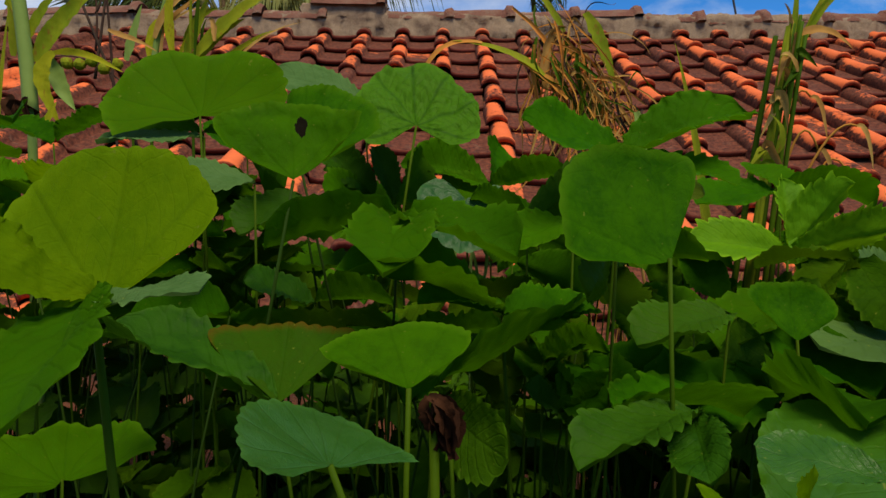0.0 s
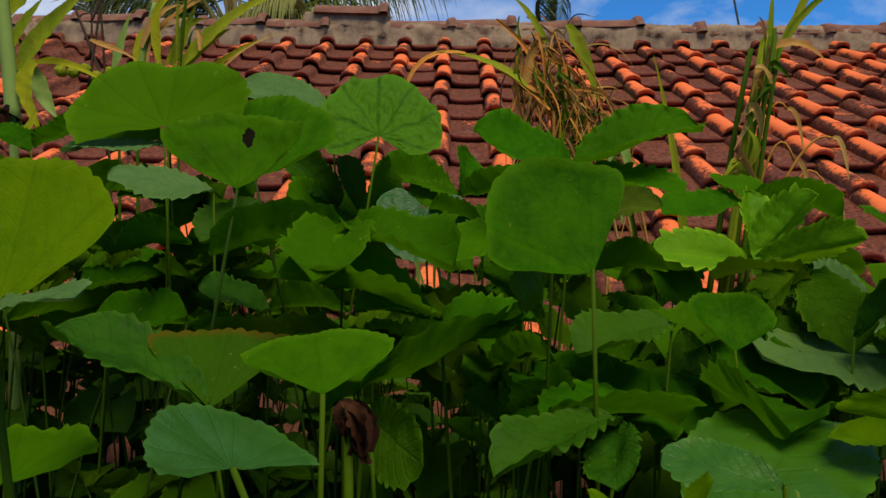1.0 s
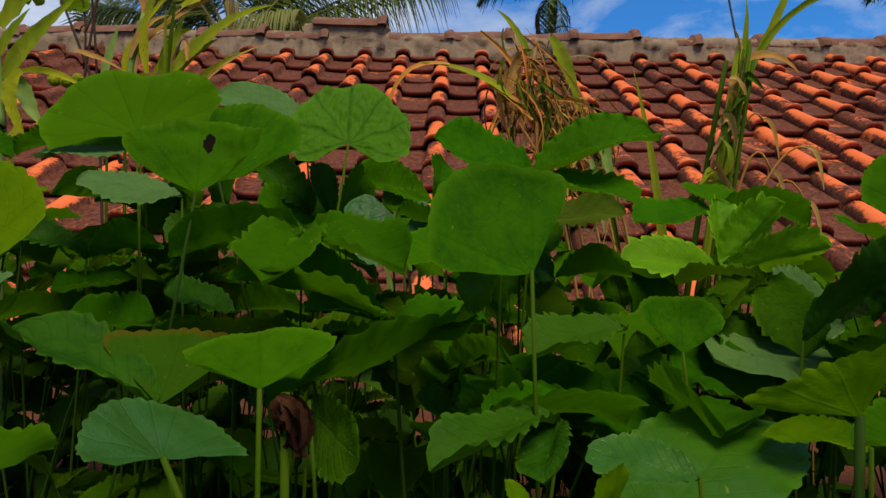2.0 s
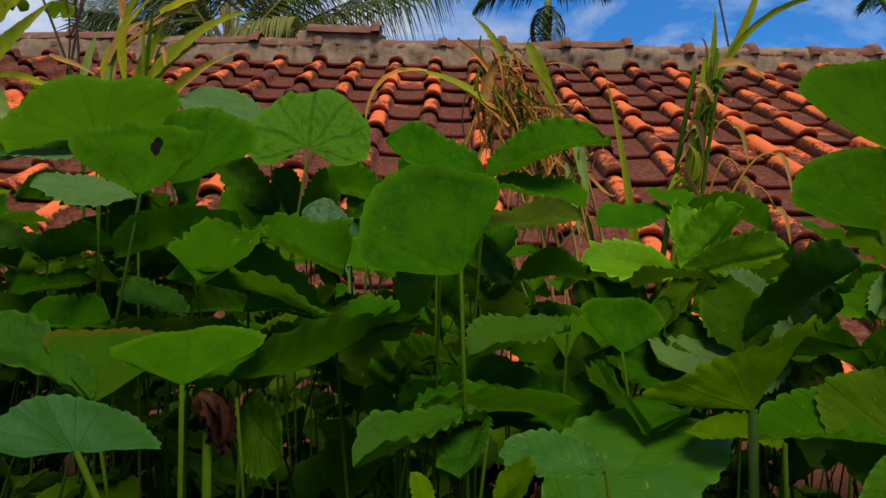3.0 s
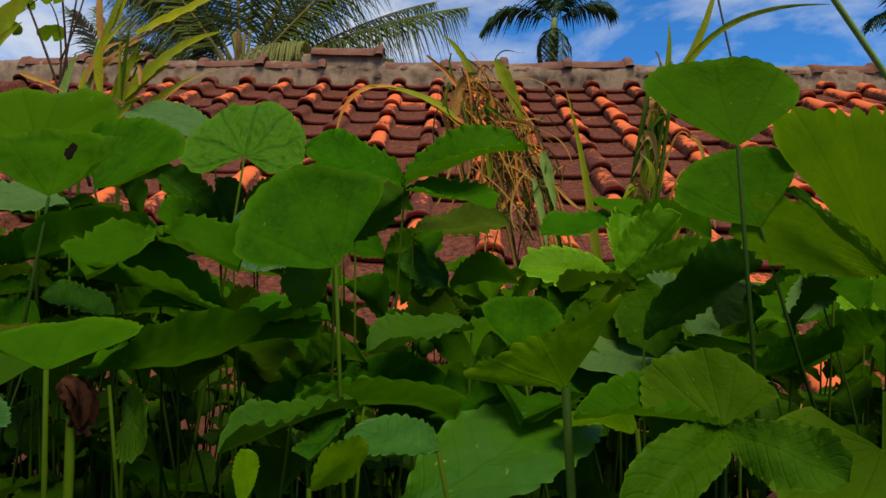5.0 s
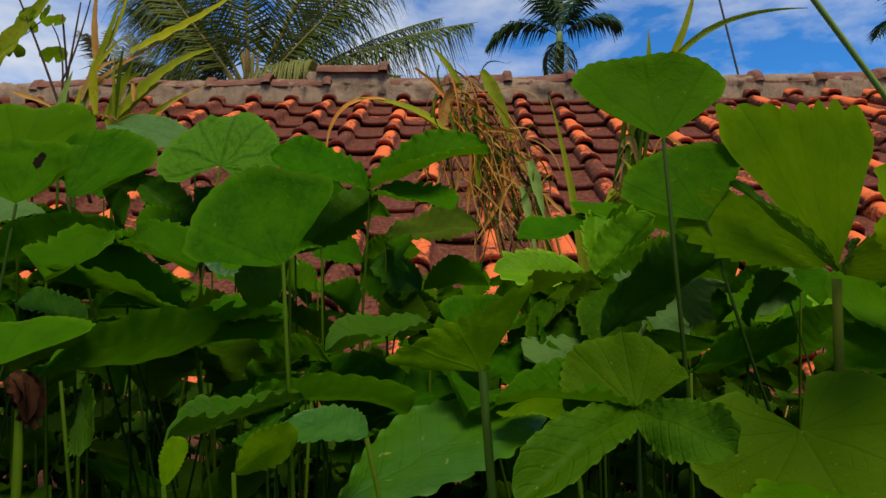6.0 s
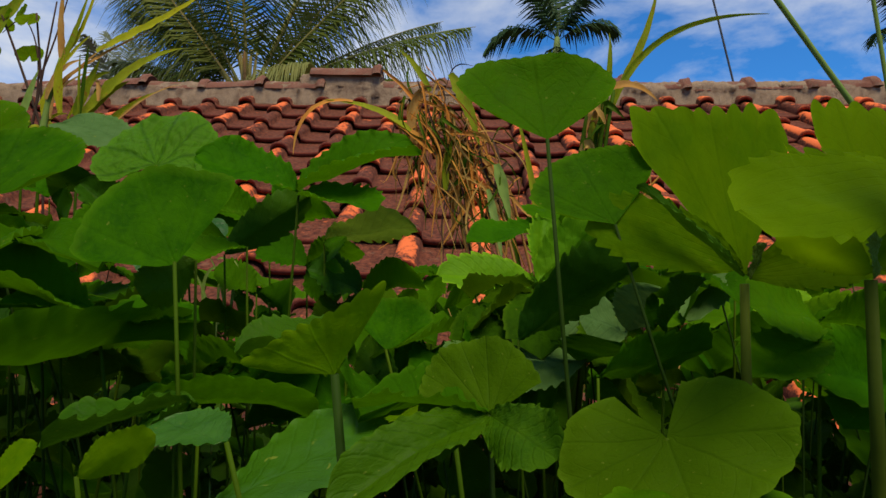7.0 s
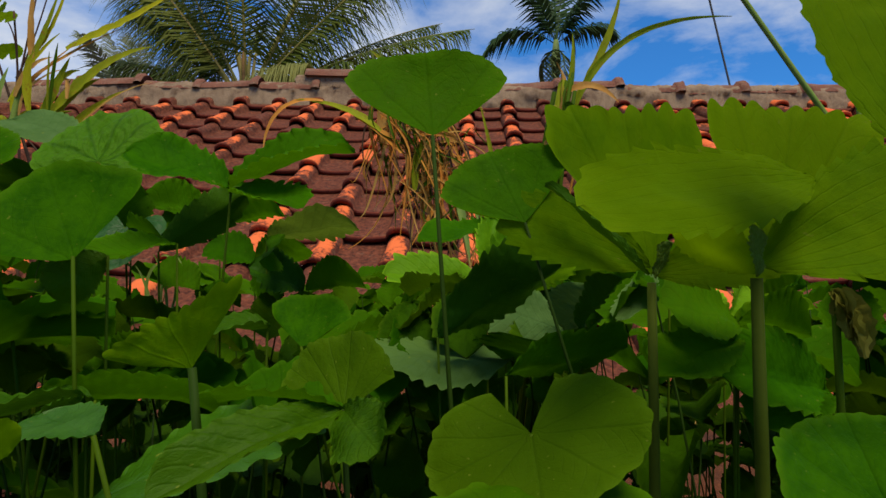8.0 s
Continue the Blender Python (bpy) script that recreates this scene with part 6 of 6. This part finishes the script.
for i in range(190):
    r = random.Random(100 + i)
    k = r.random() ** 0.8
    a = top.lerp(low, k * 0.85) + Vector((r.gauss(0.0, 0.014), r.uniform(-0.014, 0.014), r.gauss(0, 0.012)))
    run = (low - top).normalized() * r.uniform(0.004, 0.060) + Vector((r.gauss(-0.002, 0.020), r.uniform(-0.012, 0.012), r.gauss(-0.020, 0.026)))
    bend = a + run * 0.5 + Vector((r.gauss(0.004, 0.024), r.uniform(-0.006, 0.006), r.gauss(0.010, 0.020)))
    last = a + run + Vector((r.gauss(0.0, 0.010), 0, r.gauss(-0.010, 0.012)))
    strap(clump, (a, bend, a + run, last), r.choice((0.0009, 0.0012, 0.0016, 0.0024, 0.0045)), r.choice((M_DRY, M_DRY, M_RUST, M_RUST, M_TWIG, M_STEM)), 10, (r.uniform(-0.8, 0.8), -1, 0.2), 0.5, r.uniform(-3, 3))
for dx in (0.0, 0.014, -0.012, 0.026, 0.038):
    reed(clump, (low + Vector((0.03 + dx, 0.004, -0.30)), low + Vector((dx * 1.2, 0.004, 0.0)), top.lerp(low, 0.25) + Vector((dx, 0.004, 0.0))), 0.0018, M_DRY)
clump = grass_clump(0.040, 0.420, "thin pale curly grass blades looping between leaves")
strap(clump, ((0.0338, 0.4200, 0.1713), (0.0273, 0.4200, 0.1965), (0.0395, 0.4200, 0.2080), (0.0490, 0.4200, 0.1828)), 0.0014, M_REED, 16)
strap(clump, ((0.0405, 0.4200, 0.1687), (0.0373, 0.4200, 0.1966), (0.0452, 0.4200, 0.2081), (0.0493, 0.4200, 0.1968)), 0.0011, M_REED, 16)
strap(clump, ((0.0446, 0.4200, 0.1715), (0.0518, 0.4200, 0.1940), (0.0425, 0.4200, 0.2052), (0.0385, 0.4200, 0.2009)), 0.0014, M_REED, 16)
strap(clump, ((0.0360, 0.4200, 0.1714), (0.0327, 0.4200, 0.1881), (0.0258, 0.4200, 0.1964)), 0.0011, M_REED, 16)
strap(clump, ((0.0432, 0.4200, 0.1701), (0.0435, 0.4200, 0.1883), (0.0346, 0.4200, 0.2022)), 0.0011, M_REED, 16)
reed(clump, ((0.0410, 0.4200, GROUND_Z - 0.01), (0.0395, 0.4200, 0.1700)), 0.0008, M_REED)

clump = grass_clump(0.23, 0.60, "single pale green grass blade standing upright")
strap(clump, ((0.248, 0.600, GROUND_Z), (0.240, 0.600, 0.20), (0.200, 0.600, 0.345)), 0.0105, M_GRASS, 18, (0.1, -1, 0), 0.4)

clump = grass_clump(0.25, 0.55, "green grass stalk bundle with yellowing blades and a curled tip")
for i in range(9):
    r = random.Random(400 + i)
    dx, dy = r.uniform(-0.010, 0.010), r.uniform(-0.008, 0.008)
    reed(clump, ((0.205 + dx * 2, 0.55 + dy, GROUND_Z - 0.01), (0.236 + dx, 0.55 + dy, 0.20), (0.262 + dx * 0.8, 0.553 + dy, r.uniform(0.30, 0.352))), r.uniform(0.0016, 0.0032), M_STEM if i % 3 else M_GRASS, taper=0.6)
for i in range(14):
    r = random.Random(500 + i)
    z = r.uniform(0.24, 0.335)
    a = Vector((0.240 + (z - 0.25) * 0.22 + r.uniform(-0.008, 0.008), 0.55 + r.uniform(-0.012, 0.004), z))
    strap(clump, (a, a + Vector((r.uniform(-0.012, 0.014), -0.004, 0.015)), a + Vector((r.uniform(-0.018, 0.022), -0.003, r.uniform(-0.03, 0.04)))), r.uniform(0.003, 0.007), r.choice((M_GRASS, M_STEM, M_DRY)), 8, (r.uniform(-0.8, 0.8), -1, 0.2), 0.5, r.uniform(-1.5, 1.5))
strap(clump, ((0.268, 0.558, 0.322), (0.292, 0.560, 0.398), (0.385, 0.560, 0.396)), 0.0050, M_GRASS, 24, (0.2, -1, 0.3), 0.35, 1.0)
strap(clump, ((0.266, 0.560, 0.325), (0.297, 0.560, 0.373), (0.304, 0.560, 0.418)), 0.006, M_GRASS, 14)
strap(clump, ((0.262, 0.560, 0.322), (0.270, 0.560, 0.355), (0.268, 0.560, 0.382)), 0.0045, M_GRASS, 10)
strap(clump, ((0.262, 0.550, 0.334), (0.282, 0.548, 0.346), (0.298, 0.546, 0.325)), 0.006, M_DRY, 12)
strap(clump, ((0.258, 0.552, 0.300), (0.262, 0.550, 0.345), (0.254, 0.549, 0.356)), 0.009, M_DRY, 12, (0, -1, 0), 0.6, 1.5)
for a, b, c in (((0.262, 0.585, 0.18), (0.282, 0.582, 0.315), (0.297, 0.580, 0.262)), ((0.258, 0.585, 0.19), (0.275, 0.582, 0.33), (0.290, 0.578, 0.300)),
                ((0.285, 0.59, 0.15), (0.300, 0.588, 0.30), (0.326, 0.585, 0.240)), ((0.270, 0.58, 0.20), (0.300, 0.575, 0.290), (0.318, 0.57, 0.278))):
    reed(clump, (a, b, c), 0.0011, M_RUST, "seed_stalk", 0.7, 5)
    strap(clump, (c, Vector(c) + Vector((0.008, 0, 0.004)), Vector(c) + Vector((0.012, 0, -0.03))), 0.004, M_DRY, 8)

clump = grass_clump(0.57, 0.66, "long straight green reed leaning over the bed")
reed(clump, ((0.843, 0.65, GROUND_Z - 0.01), (0.334, 0.650, 0.615)), 0.0031, M_REED, taper=0.75)
clump = grass_clump(0.58, 0.65, "thin upright pale green reed")
reed(clump, ((0.586, 0.65, GROUND_Z - 0.01), (0.505, 0.650, 0.61)), 0.0021, M_REED, taper=0.8)


clump = grass_clump(-0.52, 0.85, "broad yellow-green grass blade leaning over the roof edge")
strap(clump, ((-0.515, 0.85, GROUND_Z - 0.01), (-0.515, 0.85, 0.25), (-0.4850, 0.85, 0.4720)), 0.012, M_GRASS, 12)
strap(clump, ((-0.4850, 0.85, 0.4620), (-0.4410, 0.85, 0.5250), (-0.3880, 0.85, 0.5870)), 0.030, M_GRASS, 18, (0.1, -1, 0.3), 0.3)


# ---- climbing vine twigs ----
VINE_LEAF = disc_leaf_mesh("vine_leaf", 51, 0, 0.15, True, M_LIME_LEAF, None, 160, 0.03, 0.6)


def build_vine():
    vine = tagged(new("vine"), "thin dark vine twigs with a few small heart-shaped leaves", "vine")
    vine.location = (-0.40, 0.86, GROUND_Z)
    o = vine.location
    for pts, r in ((((-0.34, 0.85, GROUND_Z), (-0.355, 0.85, 0.35), (-0.350, 0.80, 0.520)), 0.0022),
                   (((-0.335, 0.85, 0.30), (-0.385, 0.85, 0.44), (-0.450, 0.85, 0.580)), 0.0022),
                   (((-0.385, 0.85, 0.38), (-0.374, 0.85, 0.46), (-0.362, 0.85, 0.560)), 0.0018),
                   (((-0.398, 0.874, 0.420), (-0.390, 0.874, 0.520), (-0.424, 0.874, 0.552)), 0.0014),
                   (((-0.398, 0.874, 0.465), (-0.380, 0.874, 0.50), (-0.360, 0.874, 0.60)), 0.0014),
                   (((-0.424, 0.874, 0.552), (-0.435, 0.874, 0.545), (-0.450, 0.874, 0.530)), 0.0010),
                   (((-0.30, 0.83, 0.32), (-0.36, 0.83, 0.41), (-0.42, 0.83, 0.40)), 0.0013)):
        p = [Vector(q) - o for q in pts]
        part("twig", tube_mesh("twig", bezier(*p, 10), [r * (1 - 0.05 * i) for i in range(11)], M_TWIG, 6), vine)
    for x, y, z, s, rx, rz in ((-0.409, 0.872, 0.498, 0.017, 70, 20), (-0.423, 0.872, 0.556, 0.013, 80, -30), (-0.448, 0.872, 0.540, 0.014, 75, 60), (-0.36, 0.80, 0.51, 0.014, 60, 10),
                               (-0.43, 0.85, 0.545, 0.012, 80, 0), (-0.455, 0.86, 0.50, 0.014, 70, 40)):
        part("leaf", VINE_LEAF, vine, pose(x - o.x, y - o.y, z - o.z, rx, 0, rz) @ Matrix.Diagonal((s, s, s, 1)))
    for k in range(5):
        r = random.Random(40 + k)
        bm = bmesh.new()
        bmesh.ops.create_icosphere(bm, subdivisions=2, radius=0.007)
        for v in bm.verts:
            v.co *= 1 + 0.15 * noise.noise(v.co * 200 + Vector((k, 0, 0)))
        me = bpy.data.meshes.new("seed_pod")
        bm.to_mesh(me)
        bm.free()
        me.materials.append(M_GRASS)
        part("seed_pod", me, vine, pose(-0.405 + 0.014 * k - o.x, 0.83 - o.y, 0.392 + r.uniform(-0.006, 0.008) - o.z))


build_vine()


# ---- withered leaf heads ----
def withered(x, y, z, size, label, seed, mat):
    r = random.Random(seed)
    head = tagged(new("withered_leaf"), label, "dead leaf")
    head.location = (x, y, GROUND_Z)
    h = z - GROUND_Z
    part("stem", tube_mesh("stem", bezier((0.006, 0.0, -0.01), (0.002, 0.0, h * 0.6), (0, 0, h), 8), [0.0011] * 9, M_STEM, 6), head)
    for k in range(9):
        a = Vector((r.uniform(-0.15, 0.25) * size, r.uniform(-0.15, 0.15) * size, h - r.uniform(0.0, 0.5) * size))
        end = a + Vector((r.uniform(0.1, 0.8), r.uniform(-0.3, 0.1), -r.uniform(0.8, 1.5))) * size
        bend = (a + end) / 2 + Vector((r.uniform(-0.1, 0.6), r.uniform(-0.3, 0.2), 0.3)) * size
        n = 14
        widths = [size * (0.10 + 0.42 * math.sin(math.pi * (i + 1) / (n + 2)) * r.uniform(0.7, 1.2)) for i in range(n + 1)]
        part("crumpled_blade", blade_mesh("crumpled_blade", bezier(a, bend, end, n), widths, mat, 0.9, (r.uniform(-1, 1), -1, 0.2), r.uniform(-2.5, 2.5)), head)


withered(0.026, 0.262, 0.163, 0.0082, "dead brown crumpled leaf hanging on its stalk", 1, M_DEAD)
withered(0.296, 0.300, 0.186, 0.0110, "curled yellow-brown dying leaf on a thin stalk", 2, M_DYING)


# ---- palms behind the roof ----
def frond_mesh(name, length, rise, droop, leaf, n, mat, seed, hang=0.5, width=0.035, start=0.15, rib=None):
    """One palm frond: an arching midrib along +x and two rows of narrow leaflets."""
    r = random.Random(seed)
    verts, faces = [], []
    line = []
    for i in range(n + 1):
        t = i / n
        line.append(Vector((length * t * (1 - 0.12 * t * t * droop), 0, rise * length * t - droop * length * t ** 2.4)))

    def strip(pts, widths, side):
        base = len(verts)
        for p, w in zip(pts, widths):
            verts.extend((p - side * w / 2, p + side * w / 2))
        for i in range(len(pts) - 1):
            a = base + 2 * i
            faces.append((a, a + 1, a + 3, a + 2))

    base = len(verts)
    for i, p in enumerate(line):
        w = 0.035 * (1 - 0.85 * i / n) * length / 3.5
        verts.extend((p + Vector((0, -w, 0)), p + Vector((0, 0, w * 0.8)), p + Vector((0, w, 0)), p + Vector((0, 0, -w * 0.8))))
    for i in range(n):
        for k in range(4):
            a, b = base + 4 * i + k, base + 4 * i + (k + 1) % 4
            faces.append((a, b, b + 4, a + 4))
    for i in range(n):
        t = i / n
        if t < start:
            continue
        d = (line[i + 1] - line[i]).normalized()
        for s in (-1, 1):
            ll = leaf * (math.sin(math.pi * min(1.0, 0.18 + 0.85 * t)) ** 0.6) * r.uniform(0.8, 1.1)
            out = (Vector((0, s, 0)) * (1.0 - 0.4 * t) + d * (0.35 + 0.45 * t) + Vector((0, 0, 0.10 - 0.25 * r.random()))).normalized()
            p0 = line[i].lerp(line[i + 1], r.random())
            p1 = p0 + out * ll * 0.5 + Vector((0, 0, -0.10 * hang * ll))
            p2 = p0 + out * ll * 0.92 + Vector((0, 0, -(0.35 + 0.5 * r.random()) * hang * ll))
            side = out.cross(Vector((0, 0, 1))).normalized() * 0.75 + Vector((0, 0, 0.55)) * s
            strip((p0, p1, p2), (width * 0.8, width, 0.004), side)
    me = mesh_from(name, verts, faces, mat, smooth=False)
    if rib:
        me.materials.append(rib)
        for k in range(4 * n):
            me.polygons[k].material_index = 1
    return me


def palm(name, label, x, y, crown_z, trunk_r, trunk_mat):
    ob = tagged(new(name), label, "palm tree", "palms behind the roof")
    ob.location = (x, y, GROUND_Z)
    h = crown_z - GROUND_Z
    pts = bezier((0.25, 0.1, -0.1), (0.12, 0.05, h * 0.6), (0, 0, h), 22)
    radii = [trunk_r * (1.35 - 0.35 * i / 22) * (1 + 0.06 * (i % 2)) for i in range(23)]
    part("trunk", tube_mesh("trunk", pts, radii, trunk_mat, 12), ob)
    return ob, h


def build_coconut():
    ob, h = palm("coconut_palm", "coconut palm with feathery arching fronds behind the ridge", -4.27, 12.0, 4.25, 0.15, M_TRUNK)
    r = random.Random(17)
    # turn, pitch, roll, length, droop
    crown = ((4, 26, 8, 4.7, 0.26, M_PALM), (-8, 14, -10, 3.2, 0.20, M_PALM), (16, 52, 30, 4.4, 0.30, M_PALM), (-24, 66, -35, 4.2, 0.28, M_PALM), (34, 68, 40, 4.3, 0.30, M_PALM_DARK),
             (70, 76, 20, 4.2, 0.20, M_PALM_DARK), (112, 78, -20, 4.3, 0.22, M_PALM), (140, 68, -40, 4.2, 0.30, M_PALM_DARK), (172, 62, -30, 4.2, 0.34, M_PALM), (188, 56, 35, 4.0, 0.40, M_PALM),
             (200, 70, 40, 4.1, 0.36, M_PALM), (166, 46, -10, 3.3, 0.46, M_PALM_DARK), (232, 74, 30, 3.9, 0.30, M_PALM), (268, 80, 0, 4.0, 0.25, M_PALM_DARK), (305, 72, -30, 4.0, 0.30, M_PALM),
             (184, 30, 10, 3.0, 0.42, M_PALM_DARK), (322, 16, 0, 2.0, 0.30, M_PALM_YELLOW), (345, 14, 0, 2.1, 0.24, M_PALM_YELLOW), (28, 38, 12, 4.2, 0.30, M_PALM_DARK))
    for turn, pitch, roll, length, droop, mat in crown:
        me = frond_mesh("frond", length, math.tan(radians(min(pitch, 40))), droop * 0.6, 1.25, 100, mat, r.randrange(999), 1.5, 0.033, rib=M_PALM_RIB)
        part("frond", me, ob, pose(0, 0, h + r.uniform(-0.15, 0.15), roll, -max(0, pitch - 40), turn + r.uniform(-4, 4)))
    for k in range(7):
        a = radians(51 * k)
        part("leaf_base", tube_mesh("leaf_base", [(0.05 * math.cos(a), 0.05 * math.sin(a), h - 0.4), (0.09 * math.cos(a), 0.09 * math.sin(a), h + 0.2), (0.16 * math.cos(a), 0.16 * math.sin(a), h + 1.0)], [0.05, 0.045, 0.02], M_TRUNK if k % 2 else M_PALM_RIB, 6), ob)


def build_areca(x, y, z, seed, turn0, scale, mat=None):
    ob, h = palm("areca_palm", "slender areca palm with dark drooping fronds", x, y, z, 0.07, M_TRUNK)
    part("crownshaft", tube_mesh("crownshaft", [(0, 0, h - 0.1), (0, 0, h + 0.3), (0, 0, h + 0.75)], [0.10, 0.12, 0.06], M_CROWNSHAFT, 10), ob)
    r = random.Random(seed)
    for turn, pitch, length, droop in ((2, 40, 1.25, 0.75), (178, 34, 1.50, 0.85), (150, 68, 1.6, 0.30), (120, 76, 1.6, 0.25), (60, 78, 1.6, 0.25), (25, 66, 1.6, 0.35), (90, 82, 1.5, 0.2), (215, 62, 1.4, 0.4), (335, 60, 1.3, 0.4)):
        me = frond_mesh("frond", length * scale, math.tan(radians(min(pitch, 45))), droop, 0.50 * scale, 52, mat or M_ARECA, r.randrange(999), 0.8, 0.052, 0.10)
        part("frond", me, ob, pose(0, 0, h + 0.65, 0, -max(0, pitch - 45), turn + turn0))
    # fading fronds hanging down beside the shaft
    for turn, tilt in ((250, 30), (300, 42), (200, 38)):
        me = frond_mesh("frond", 1.0 * scale, 0.1, 1.3, 0.42 * scale, 34, M_CROWNSHAFT, 5 + turn, 1.0, 0.05, 0.1)
        part("frond", me, ob, pose(0, 0, h + 0.55, 0, tilt, turn))


build_coconut()
build_areca(2.28, 14.0, 5.70, 3, 0, 1.3)
build_areca(10.6, 14.0, 5.6, 4, 20, 1.15)
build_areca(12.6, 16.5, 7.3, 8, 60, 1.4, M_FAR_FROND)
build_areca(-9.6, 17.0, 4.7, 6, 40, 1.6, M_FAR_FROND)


# ---- stay cable ----
cable = new("cable", tube_mesh("cable", [Vector((3.29, 6.0, -0.25)), Vector((2.76, 6.0, 2.42)), Vector((2.598, 6.0, 3.217)), Vector((1.45, 6.0, 8.9))], [0.010] * 4, M_CABLE, 6))
tagged(cable, "thin dark stay cable rising from the ground behind the roof", "cable")

# ---- roof tiles, one by one ----
build_tiles()
